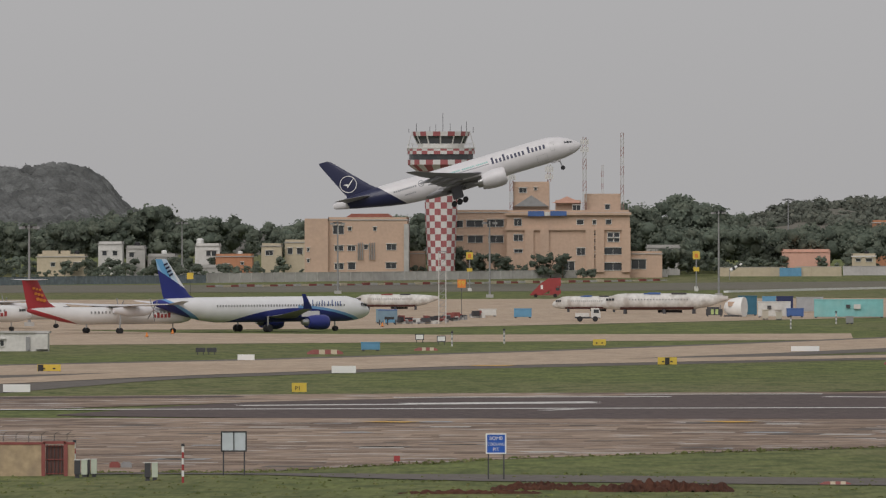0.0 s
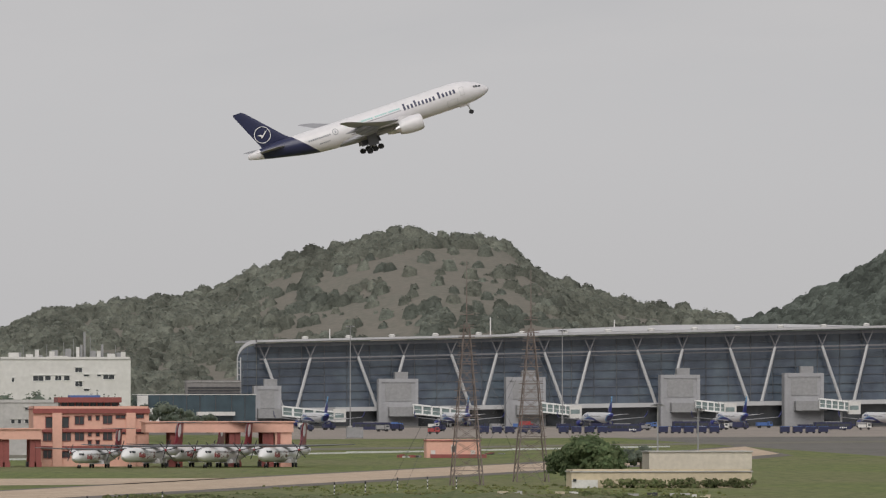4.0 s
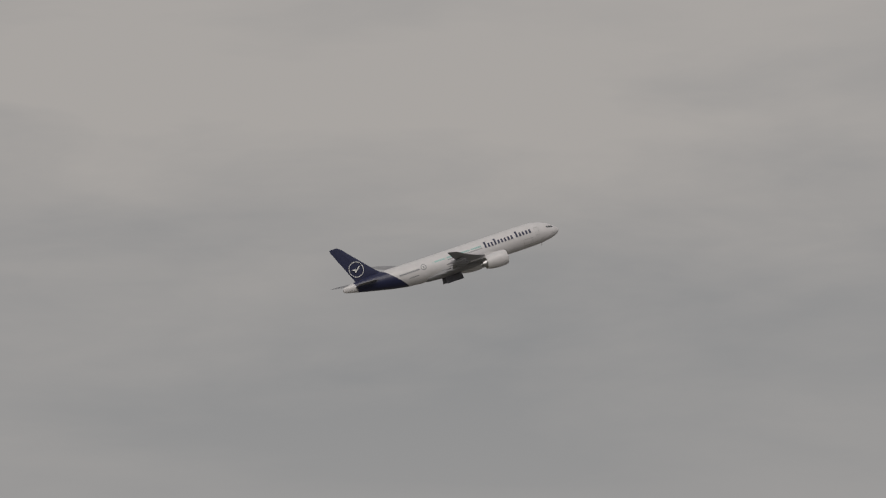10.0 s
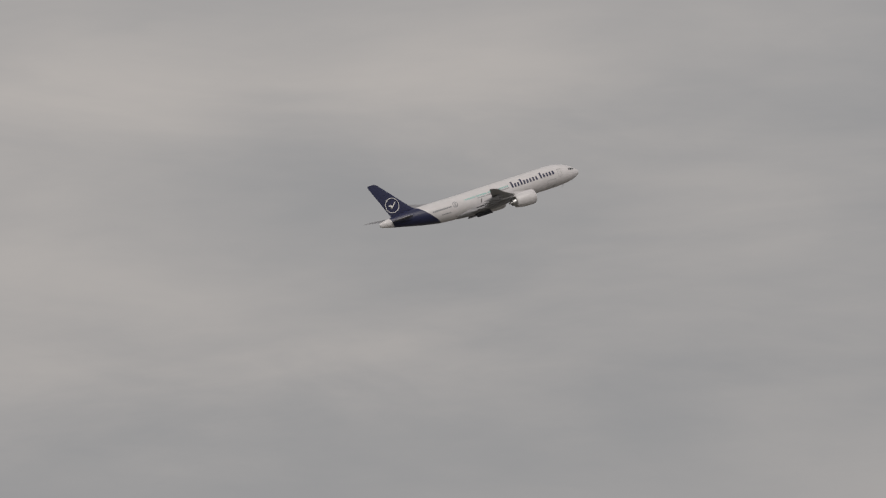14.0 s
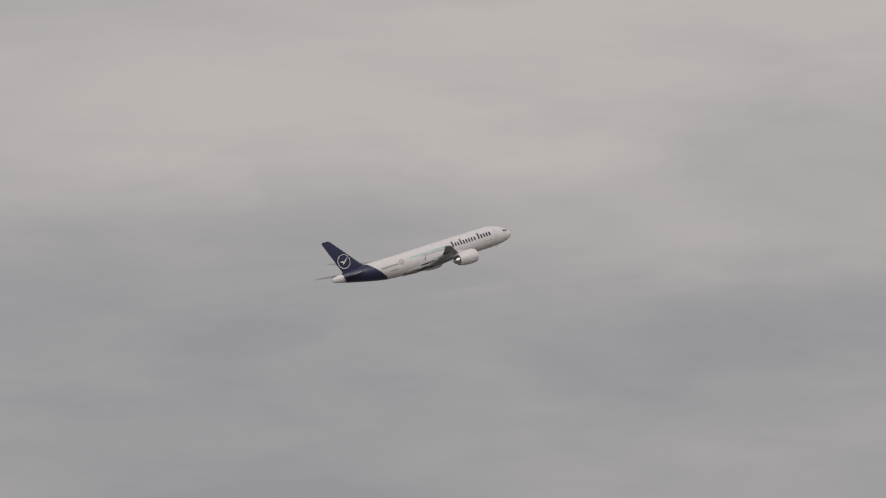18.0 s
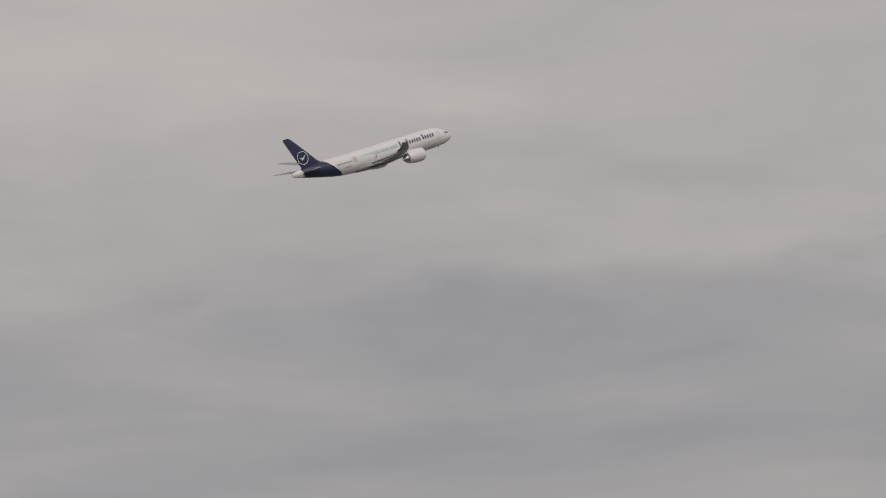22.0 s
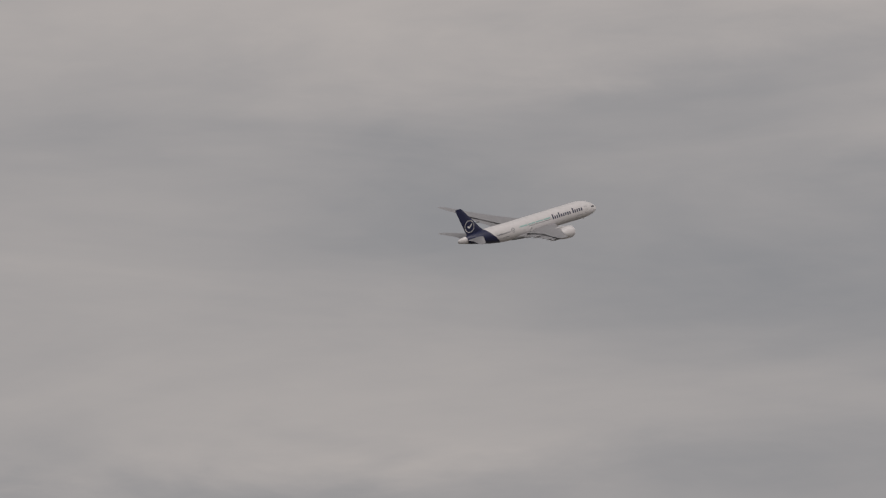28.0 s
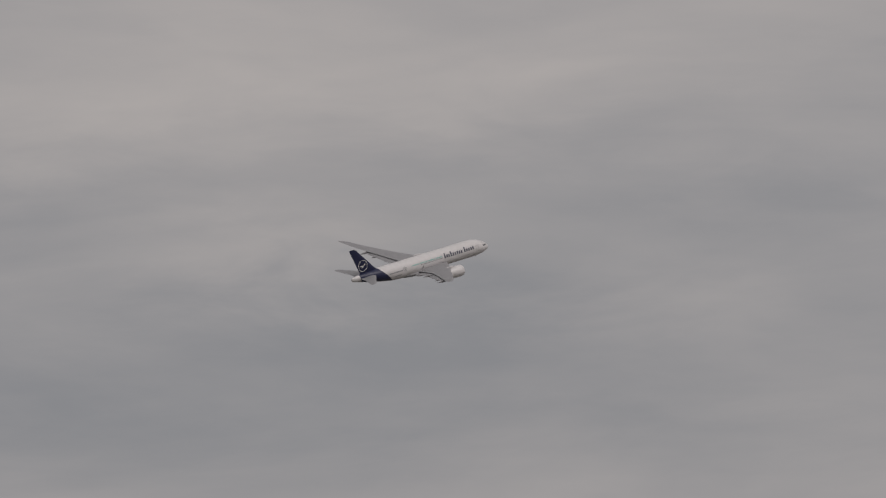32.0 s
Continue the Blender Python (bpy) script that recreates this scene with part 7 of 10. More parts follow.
    Build().box((lx1 - lx0) / 2, 8, 0, lx1 - lx0, 12, lz1 - g0 - 0.5).obj("core", TERMINAL_GLASS, link)
    Build().box((lx1 - lx0) / 2, 1.7, 0, lx1 - lx0, 0.2, lz1 - g0 - 0.5).obj("infill", TERMINAL_GLASS, link, "blue-grey glass behind the grid")
    for i in range(10):
        Build().box((lx1 - lx0) * i / 9, 0.8, 0, 0.45 if i not in (4, 9) else 1.6, 1.2, lz1 - g0).obj("upright", SCAFFOLD, link)
    for j in range(5):
        Build().box((lx1 - lx0) / 2, 0.9, lz1 - g0 - 1.0 - j * 6.0, lx1 - lx0, 1.0, 0.6).obj("floor_edge", SCAFFOLD, link)
    mx0, mx1, mz0, mz1 = 720.2, 738.0, 37.6, 45.9
    m = house("rooftop_plant", mx0, mx1, mz0 - 3, mz1 - 7, 3790, 20, OLD_WHITE, "pale rooftop plant block between the terminals", (), raised=True)
    extra(m, "tan_box", 724.9, 735.0, 40.2, 46.0, 3795, 3805, SAND_WALL)
    extra(m, "tan_box", 735.0, 741.7, 40.2, 46.9, 3796, 3806, OLD_WHITE)


SCAFFOLD = mat("raw_concrete", (0.27, 0.25, 0.215), 0.9, vary=0.15, dirt=(0.17, 0.155, 0.13), dirt_size=3)
newer_terminal()


# ---- parked aircraft ----
DEEP_BLUE = (0.025, 0.035, 0.2)
P_BLUEJET = livery("white_and_blue_gloss_paint", (0.74, 0.74, 0.75), [(DEEP_BLUE, [(0.132, -1, -0.17, -0.0118)]), ((0.16, 0.34, 0.6), [(0.132, -1, 0.25, -0.0118), (-0.132, 1, 0.17, 0.0118), (1, 0, -6, 0)]), (DEEP_BLUE, [(-0.5, -1, -8.6, 0)]), ((0.16, 0.34, 0.6), [(-0.5, -1, -8.1, 0), (0.5, 1, 8.6, 0)])])
P_BLUEFIN = livery("blue_and_white_fin_paint", (0.74, 0.75, 0.77), [((0.5, 0.64, 0.78), [(-1, -0.62, -14.4, 0), (1, 0.62, 15.4, 0)]), ((0.14, 0.38, 0.66), [(-1, -0.62, -15.4, 0), (1, 0.62, 16.6, 0)]), ((0.3, 0.5, 0.72), [(-1, -0.62, -16.6, 0)]), (DEEP_BLUE, [(-1, -0.62, -17.2, 0), (1, -0.5, 21.3, 0)]), (DEEP_BLUE, [(-0.55, -1, -5.2, 0)])])
P_BLUE = livery("deep_blue_gloss_paint", DEEP_BLUE, [])
P_RED = livery("red_gloss_paint", (0.36, 0.035, 0.045), [])
# Wing colour darkened to stand in for the shade on the undersides.
P_SHADEWING = livery("shaded_wing_paint", (0.09, 0.09, 0.095), [])
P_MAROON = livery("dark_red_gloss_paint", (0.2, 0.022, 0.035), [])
P_REDJET = livery("white_and_red_gloss_paint", (0.72, 0.71, 0.7), [((0.36, 0.035, 0.045), [(-0.27, -1, -3.0, 0)])])


def narrow_body(label, fin_paint, paint, tail_dark=True, group=""):
    """A twin-jet airliner about 44 m long; x forward, wheels on the ground at z = 0."""
    ob = thing("airliner", pose(0, 0, 0), label, "airplane", group)
    z = 3.55
    r = 2.02
    body = hull([(22.3, -0.45, 0.05, 0.05), (22.1, -0.45, 0.4, 0.36), (21.6, -0.4, 0.85, 0.78), (20.6, -0.25, 1.4, 1.32), (19.2, -0.08, 1.8, 1.76), (17.4, 0, 1.98, r), (10, 0, 1.98, r), (-9.5, 0, 1.98, r), (-12.5, 0.15, 1.9, 1.86), (-16, 0.5, 1.5, 1.46), (-19, 0.85, 1.0, 1.02), (-21.4, 1.1, 0.5, 0.55), (-22, 1.15, 0.22, 0.28)], 24)
    skin = body.obj("fuselage", paint, ob, smooth=True, at=pose(0, 0, z))
    wing = [(1.6, 6.2, 6.6, -1.2, 0.9), (6.2, 3.0, 4.0, -0.8, 0.5), (16.6, -3.2, 1.8, 0.25, 0.2)]
    for n_, sec in (("left_wing", wing), ("right_wing", mirror(wing))):
        w = foil(sec).obj(n_, P_GREY, ob, smooth=True, at=pose(0, 0, z))
        s = 1 if n_ == "left_wing" else -1
        Build().loft([[(-3.2, s * 16.5, 0.2), (-5.0, s * 16.5, 0.2), (-5.0, s * 16.62, 0.22), (-3.2, s * 16.62, 0.22)], [(-4.4, s * 17.2, 1.3), (-5.5, s * 17.2, 1.3), (-5.5, s * 17.3, 1.3), (-4.4, s * 17.3, 1.3)], [(-5.4, s * 17.5, 2.6), (-6.1, s * 17.5, 2.6), (-6.1, s * 17.55, 2.6), (-5.4, s * 17.55, 2.6)]]).obj("sharklet", P_BLUE if tail_dark else P_WHITE, w)
    stab = [(0.6, -16.6, 3.8, 0.9, 0.35), (6.2, -19.8, 1.5, 1.5, 0.12)]
    for n_, sec in (("left_stabilizer", stab), ("right_stabilizer", mirror(stab))):
        foil(sec).obj(n_, P_WHITE, ob, smooth=True, at=pose(0, 0, z))
    foil([(1.4, -12.6, 7.2, 0, 0.2), (2.4, -14.8, 5.4, 0, 0.5), (8.1, -19.4, 2.2, 0, 0.15)], True).obj("tail_fin", fin_paint, ob, smooth=True, at=pose(0, 0, z))
    for s in (-1, 1):
        e = nacelle(8.6, 4.6, 1.22, 18).obj("left_engine" if s > 0 else "right_engine", P_BLUE if tail_dark else P_WHITE, ob, "turbofan engine in deep blue cowl" if tail_dark else "white turbofan engine", smooth=True, at=pose(0, s * 5.75, z - 2.05))
        Build().tube((5, 0, 0), (3.6, 0, 0), 0.75, 0.35, 14).obj("exhaust", STEEL, e)
        Build().box(5.4, 0, 0.9, 3.4, 0.35, 0.9).obj("pylon", P_WHITE, e)
        Build().tube((7.4, 0, 0), (7.2, 0, 0), 0.98, n=16).obj("fan", DARK_METAL, e)
    for s in (-1, 1):
        Build().tube((-1.8, s * 3.8, z - 1.0), (-1.8, s * 3.8, 0.6), 0.16).obj("gear_leg", STEEL, ob)
        for dy in (-0.45, 0.45):
            add_wheel(ob, -1.8, s * 3.8 + dy, 0.58, 0.58, 0.4)
    Build().tube((15.1, 0, z - 1.5), (15.2, 0, 0.4), 0.12).obj("nose_gear_leg", STEEL, ob)
    for dy in (-0.25, 0.25):
        add_wheel(ob, 15.2, dy, 0.4, 0.4, 0.25)
    for s in (-1, 1):
        for x0 in (20.75, 20.2, 19.6):
            Build().box(x0 - 0.2, s * (1.32 if x0 > 20.5 else 1.55 if x0 > 20 else 1.72), 0.35 + (20.75 - x0) * 0.15, 0.45, 0.12, 0.42, turn=-s * 0.4).obj("cockpit_window", GLASS, skin)
        row = Build()
        for i in range(46):
            x = 15.5 - i * 0.58
            row.box(x, s * 1.955, 0.45, 0.24, 0.05, 0.34)
        tagged(row.obj("cabin_windows", GREY, skin), "row of small cabin windows", kind="stuff")
    return ob


def turboprop(label, z_red=True, group="parked turboprops", length=1.0, shaded=False):
    """A high-winged twin turboprop about 32 m long, wheels at z = 0."""
    ob = thing("turboprop_airplane", pose(0, 0, 0), label, "airplane", group)
    z = 2.4 if shaded else 2.75
    q = length
    # The stored variant has underside shade painted on wings and tailplane.
    wing_paint, blade_paint = (P_SHADEWING, BLACK) if shaded else (P_WHITE, GREY)
    tall = 1.04 if shaded else 1.0
    skin = hull([(16.2 * q, -0.3, 0.05, 0.05), (15.9 * q, -0.3, 0.4, 0.38), (15.2 * q, -0.2, 0.8, 0.8), (14 * q, 0, 1.2, 1.25), (12.4 * q, 0.05, 1.35, 1.38), (8, 0.05, 1.36, 1.38), (-6 * q, 0.05, 1.36, 1.38), (-10 * q, 0.35, 1.15, 1.12), (-14 * q, 0.75, 0.6, 0.66), (-16.2 * q, 0.95, 0.15, 0.22)], 20).obj("fuselage", P_REDJET, ob, smooth=True, at=pose(0, 0, z))
    wing = [(0, 2.0, 3.1, 1.55, 0.5), (5, 1.9, 3.0, 1.62, 0.45), (13.9, 1.0, 1.5, 1.9, 0.2)]
    for n_, sec in (("left_wing", wing), ("right_wing", mirror(wing))):
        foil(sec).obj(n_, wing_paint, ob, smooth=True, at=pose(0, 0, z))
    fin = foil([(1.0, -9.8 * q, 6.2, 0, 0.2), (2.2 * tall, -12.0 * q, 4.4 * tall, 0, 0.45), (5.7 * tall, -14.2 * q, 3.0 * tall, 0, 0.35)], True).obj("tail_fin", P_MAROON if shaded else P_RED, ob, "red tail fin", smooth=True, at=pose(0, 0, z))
    for s in (-1, 1):
        dots = Build()
        if shaded:
            dots.add([(-14.2 + 0.95 * math.cos(a) - 0.3 * math.sin(a), s * 0.27, 4.5 + 1.25 * math.sin(a)) for a in np.linspace(0, 2 * math.pi, 13)[:-1]], [tuple(range(12))]).obj("fin_mark", P_WHITE, fin, "white oval mark")
            continue
        for i in range(9):
            u, v = i % 3, i // 3
            cx, cz, w = (-13.0 - 0.62 * u - 0.42 * v) * q, 2.5 + 0.85 * v + 0.12 * u, 0.42 - 0.05 * v
            dots.add([(cx + w * math.cos(a), s * 0.24, cz + w * 0.7 * math.sin(a)) for a in (0.3, 1.5, 2.6, 3.9, 5.1)], [(0, 1, 2, 3, 4)])
        tagged(dots.obj("fin_pattern", ORANGE, fin, "orange petal pattern"), kind="stuff")
    tail = [(-4.2, -15.2 * q, 1.2, 5.85, 0.1), (0, -14.4 * q, 2.4, 5.75, 0.25), (4.2, -15.2 * q, 1.2, 5.85, 0.1)]
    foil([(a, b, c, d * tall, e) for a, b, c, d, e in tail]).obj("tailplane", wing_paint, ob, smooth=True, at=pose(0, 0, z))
    for s in (-1, 1):
        n_ = hull([(5.0, 0.9, 0.25, 0.25), (4.6, 0.85, 0.5, 0.55), (3.4, 0.75, 0.62, 0.8), (0, 0.7, 0.6, 0.8), (-2.6, 0.9, 0.3, 0.4)], 14).obj("left_nacelle" if s > 0 else "right_nacelle", P_WHITE if z_red else P_RED, ob, smooth=True, at=pose(0, s * 4.4, z))
        Build().tube((5.5, 0, 0.9), (4.9, 0, 0.9), 0.05, 0.28, 10).obj("spinner", P_RED, n_)
        for k in range(6):
            a = k * math.pi / 3 + 0.2
            Build().loft([[(5.1 + dx, math.cos(a) * rr - math.sin(a) * w, 0.9 + math.sin(a) * rr + math.cos(a) * w) for dx, w in ((-0.04, -0.08), (0.04, -0.08), (0.04, 0.08), (-0.04, 0.08))] for rr in (0.25, 1.9)]).obj("propeller_blade", blade_paint, n_)
        gy = 1.75 if shaded else 4.4
        Build().tube((-1.2, s * gy, z + (-0.6 if shaded else 0.4)), (-1.4, s * gy, 0.5), 0.13).obj("gear_leg", STEEL, ob)
        for dy in (-0.3, 0.3):
            add_wheel(ob, -1.4, s * gy + dy, 0.45, 0.45, 0.3)
        for x0 in (14.55, 14.0, 13.5):
            Build().box(x0 * q - 0.1, s * (0.86 if x0 > 14.2 else 1.16 if x0 > 13.8 else 1.27), 0.42, 0.42, 0.12, 0.4, turn=-s * 0.5).obj("cockpit_window", GLASS, skin)
        w = Build()
        for i in range(22):
            w.box(10.5 * q - i * 0.72, s * 1.345, 0.4, 0.26, 0.05, 0.34)
        tagged(w.obj("cabin_windows", GREY, skin), kind="stuff")
        t = Build()
        px = 11.2 * q
        for i in range(5):
            t.box(px - i * 0.72 - 0.5, s * 1.36, -0.35, 0.46, 0.06, 0.8 if i in (0, 3) else 0.55)
        t.obj("lettering", RED, skin, "red lettering bars")
        if shaded:
            pat = Build()
            for i in range(26):
                u, v = rng.uniform(2.5, 11), rng.uniform(-0.7, 0.7)
                w_, y_ = rng.uniform(0.2, 0.55), math.sqrt(1.4 ** 2 - v * v) + 0.02
                pat.box(u, s * y_, v + 0.05, w_, 0.05, w_ * 0.45, turn=0)
            tagged(pat.obj("red_pattern", FADED_RED, skin, "faded red pattern on the flank"), kind="stuff")
    if shaded:
        Build().box(-1.2, 0, z - 1.55, 4.2, 3.4, 0.75).obj("gear_fairing", P_WHITE, ob)
    Build().tube((12.4 * q, 0, z - 1.0), (12.5 * q, 0, 0.35), 0.1).obj("nose_gear_leg", STEEL, ob)
    for dy in (-0.22, 0.22):
        add_wheel(ob, 12.5 * q, dy, 0.36, 0.36, 0.22)
    return ob


blue_jet = narrow_body("white and blue airliner parked on the apron", P_BLUEFIN, P_BLUEJET)
for s in (-1, 1):
    b = Build()
    for i, (w, h) in enumerate(((0.25, 1.0), (0.7, 0.75), (0.7, 1.0), (0.25, 0.8), (0.9, 1.0), (0.75, 0.75))):
        u = 14.2 - 1.2 * (5 - i) * 0.9 + 0.2
        b.box(u - w / 2 + 0.1, s * 1.97, 0.45, 0.12, 0.06, h)
        if w > 0.3:
            b.box(u + w / 2 - 0.1, s * 1.97, 0.45, 0.12, 0.06, 0.75)
    b.obj("lettering", mat("blue_lettering", (0.05, 0.1, 0.3), 0.4), blue_jet, "blue lettering bars", at=pose(0, 0, 3.55))
    k = Build()
    for i in range(4):
        for j in range(3):
            k.box(-18.4 - 0.35 * i - 0.25 * j, s * 0.22, 5.6 + 0.55 * i - 0.1 * j, 0.28, 0.05, 0.3)
    k.obj("fin_pattern", NAVY_PLAIN, blue_jet, "dark dotted pattern", at=pose(0, 0, 3.55))
blue_jet.matrix_basis = pose(-62.2, 1584, 0.05, 0, 0, 41.5)
prop = turboprop("white turboprop airplane with red tail parked on the apron", group="parked turboprops")
prop.matrix_basis = pose(-85.4, 1566, 0.05, 0, 0, 40)
copy_thing(prop, pose(-113.5, 1590, 0.05, 0, 0, 32))
copy_thing(prop, pose(-90.0, 1640, 0.05, 0, 0, 32) @ pose(-22, 0, 0))
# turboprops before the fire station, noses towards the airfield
stored_prop = turboprop("white turboprop airplane with wings painted in shade and dark red tail", group="stored turboprops", shaded=True)
first_prop = True
for px, y, a in zip((198.83, 212.26, 231.33, 247.05, 226.64), (2432, 2436, 2440, 2446, 2462), (-113, -115, -113, -111, -113)):
    where = pose(px - 0.3, y, land(y), 0, 0, a) @ Matrix.Scale(1.15, 4) @ pose(-16, 0, 0)
    if first_prop:
        stored_prop.matrix_basis, first_prop = where, False
    else:
        copy_thing(stored_prop, where)
tail_rows = (408.0, 461.0, 515.0, 566.0, 622.0, 679.0)
for i, x in enumerate(tail_rows):
    j = copy_thing(blue_jet, pose(x - 12, 3694, land(3700), 0, 0, 96) @ pose(18, 0, 0))
    j["label"] = "white and blue airliner at a boarding gate"
    j["group"] = "airliners at the gates"


def cargo_at_stand():
    ob = narrow_body("white cargo airliner with round emblem at the terminal", P_WHITE, livery("white_and_brown_gloss_paint", (0.76, 0.75, 0.74), [((0.2, 0.1, 0.05), [(-1, -0.8, -12.5, 0)])]), False)
    for s in (-1, 1):
        n = 20
        b = Build()
        b.add([(13 + 1.6 * math.cos(2 * math.pi * i / n), s * 2.03, 0.2 + 1.45 * math.sin(2 * math.pi * i / n)) for i in range(n)], [tuple(range(n))])
        b.obj("round_emblem", mat("dark_red_emblem", (0.2, 0.03, 0.06), 0.4), ob, "dark red and navy round emblem", at=pose(0, 0, 3.55))
        t = Build()
        for i in range(5):
            t.box(9.8 - i * 0.9, s * 2.0, -0.4, 0.65, 0.06, 1.1)
        t.obj("lettering", GREY_PLAIN, ob, "grey lettering bars", at=pose(0, 0, 3.55))
    return ob


cargo = cargo_at_stand()
cargo.matrix_basis = pose(764.0, 3690, 10.0, 0, 0, 180) @ Matrix.Scale(1.4, 4)


# ---- derelict hulls, containers, vehicles ----
HULK_WHITE = mat("streaked_dirty_white_paint", (0.62, 0.61, 0.58), 0.7, vary=0.18, size=0.7, dirt=(0.34, 0.29, 0.25), dirt_size=2.2, dirt_mix=0.75)


def hulk(x, y, turn, label, size=1.0, patch=None):
    """A wingless airframe on trestles."""
    ob = thing("derelict_fuselage", pose(x, y, 0.05, 0, 0, turn), label, "fuselage", "derelict fuselages")
    q = size
    st = [(13 * q, 1.9, 0.1, 0.1), (12.6 * q, 1.95, 0.7, 0.65), (11.5 * q, 2.15, 1.25, 1.2), (9.8 * q, 2.4, 1.6, 1.6), (8 * q, 2.45, 1.7, 1.7), (-5 * q, 2.45, 1.7, 1.7), (-9 * q, 2.7, 1.25, 1.3), (-13 * q, 3.2, 0.3, 0.4)]
    skin = hull(st, 20).obj("hull", HULK_WHITE, ob, "dirty white stripped hull", smooth=True)
    for s in (-1, 1):
        for i in range(20):
            Build().box(7 * q - i * 0.62 * q, s * 1.68, 2.75, 0.26, 0.06, 0.3).obj("cabin_window", GREY, skin)
        for x0 in (11.6, 11.0, 10.4):
            Build().box(x0 * q, s * (1.1 if x0 > 11.3 else 1.36 if x0 > 10.7 else 1.5), 2.7, 0.5, 0.14, 0.45, turn=-s * 0.4).obj("cockpit_window", GLASS, skin)
    if patch:
        Build().box(2 * q, 0, 3.95, 2.4 * q, 2.0, 0.4).box(3.6 * q, 0, 3.95, 1.2 * q, 1.6, 0.25).obj("tarpaulin", patch, ob, "faded tarpaulin over the open roof")
    Build().loft([[(dx * q, sy * 1.5, zz) for sy, zz in ((-1, 1.35), (1, 1.35), (0.5, 0.85), (-0.5, 0.85))] for dx in (9, -6)]).obj("belly", mat("dull_red_primer", (0.16, 0.075, 0.07), 0.8, vary=0.2), ob, "dull red stripped belly")
    Build().box(-3 * q, 0, 3.95, 3.0 * q, 1.8, 0.35).obj("torn_panel", DARK_METAL, ob, "torn dark roof opening")
    for dx in (8, 0, -6):
        Build().box(dx * q, 0, 0, 0.6, 2.4, 0.9).obj("trestle", DARK_METAL, ob)
    Build().box(-1 * q, -1.9, 0.2, 5 * q, 0.4, 1.1).obj("wing_stub", DARK_METAL, ob)
    return ob


for hx, hy, hw, hturn, hlab, hpatch in ((-49.4, 1915, 16.87, 178, "white stripped airliner hull behind the blue airliner", MAROON),
                                        (-10.8, 1868, 15.92, 176, "white stripped airliner hull with a torn roof", BLUE),
                                        (2.3, 1837, 23.58, 176, "long white stripped airliner hull with a torn roof", BLUE)):
    k = hw / 26
    hulk(hx, hy, hturn, hlab, 1.0, hpatch).matrix_basis = pose(hx, hy, 0.05, 0, 0, hturn) @ Matrix.Diagonal((k, k, max(k, 0.72), 1))
dome = thing("nose_section", pose(14.9, 1788, 0.05, 0, 0, 160), "cut-off white airliner nose section on the grass", "fuselage")
Build().loft([[(x, r * math.cos(a), 1.6 + r * 1.05 * math.sin(a)) for a in [2 * math.pi * i / 20 for i in range(20)]] for x, r in ((2.0, 0.3), (1.7, 0.9), (0.9, 1.45), (-0.4, 1.75), (-1.8, 1.85))]).obj("shell", WHITE, dome, smooth=True)
Build().box(0.1, 1.5, 1.9, 1.3, 0.4, 0.8, turn=0.5).box(0.1, -1.5, 1.9, 1.3, 0.4, 0.8, turn=-0.5).obj("window_frame", TAN_WALL, dome)
Build().box(0, 0, 0, 3.4, 2.6, 0.25).obj("pallet", DARK_METAL, dome)


def container(x, y, w, h, material, label, depth=2.6, turn=0.0, extras=True):
    """A ribbed steel box with doors, feet and a roof lip."""
    ob = thing("container", pose(x, y, 0.05, 0, 0, turn), label, "container")
    Build().box(0, depth / 2, 0.2, w, depth, h - 0.2).obj("body", material, ob)
    k = max(3, int(w / 0.9))
    for i in range(k):
        Build().box(-w / 2 + (i + 0.5) * w / k, -0.05, 0.35, w / k * 0.45, 0.1, h - 0.6).obj("rib", material, ob)
    Build().box(0, depth / 2, h, w + 0.15, depth + 0.15, 0.12).obj("roof_lip", material, ob)
    for s in (-1, 1):
        Build().box(s * (w / 2 - 0.3), depth / 2, 0, 0.4, depth, 0.2).obj("foot", DARK_METAL, ob)
    if extras:
        Build().box(w * 0.12, -0.25, h * 0.5, 1.2, 0.4, 0.8).obj("air_conditioner", OLD_WHITE, ob)
        Build().box(w * 0.12 - 1.6, -0.2, h * 0.55, 0.7, 0.3, 0.6).obj("electric_box", DARK_METAL, ob)
    return ob


container(34.9, 1765, 12.26, 3.18, TURQUOISE, "long turquoise cabin container on the apron edge")
container(47.2, 1774, 6.72, 3.12, mat("dull_blue_paint", (0.13, 0.26, 0.38), 0.6), "dull blue cabin container with a generator")
container(21.8, 1774, 5.8, 2.72, OLD_WHITE, "white cabin container on the apron edge")
container(17.3, 1803, 3.41, 3.5, mat("petrol_blue_paint", (0.03, 0.13, 0.2), 0.6), "petrol blue open shelter", extras=False)
container(22.4, 1903, 2.57, 2.49, LIGHT_BLUE, "light blue equipment box", extras=False)
container(25.5, 1911, 3.19, 2.41, mat("dark_navy_paint", (0.02, 0.03, 0.1), 0.6), "dark navy equipment box", extras=False)
container(29.4, 1854, 4.93, 2.76, mat("mid_grey_paint", (0.36, 0.37, 0.38), 0.6), "grey framed equipment shelter", extras=False)
container(25.5, 1773, 3.04, 1.52, BLUE, "small blue steel skip", extras=False)
container(19.8, 1739, 1.1, 1.65, mat("beige_paint", (0.5, 0.46, 0.38), 0.6), "small beige steel cabinet on the grass", 1.0, extras=False)
container(22.1, 1732, 1.09, 1.25, mat("pale_beige_paint", (0.52, 0.48, 0.4), 0.6), "small beige steel cabinet on the grass", 1.0, extras=False)
container(33.2, 1672, 1.28, 1.21, GREY, "small grey cabinet on the grass", 1.0, extras=False)
container(55.8, 1798, 1.05, 1.87, mat("pale_cabinet_paint", (0.5, 0.48, 0.42), 0.6), "pale upright cabinet on the apron", 1.0, extras=False)
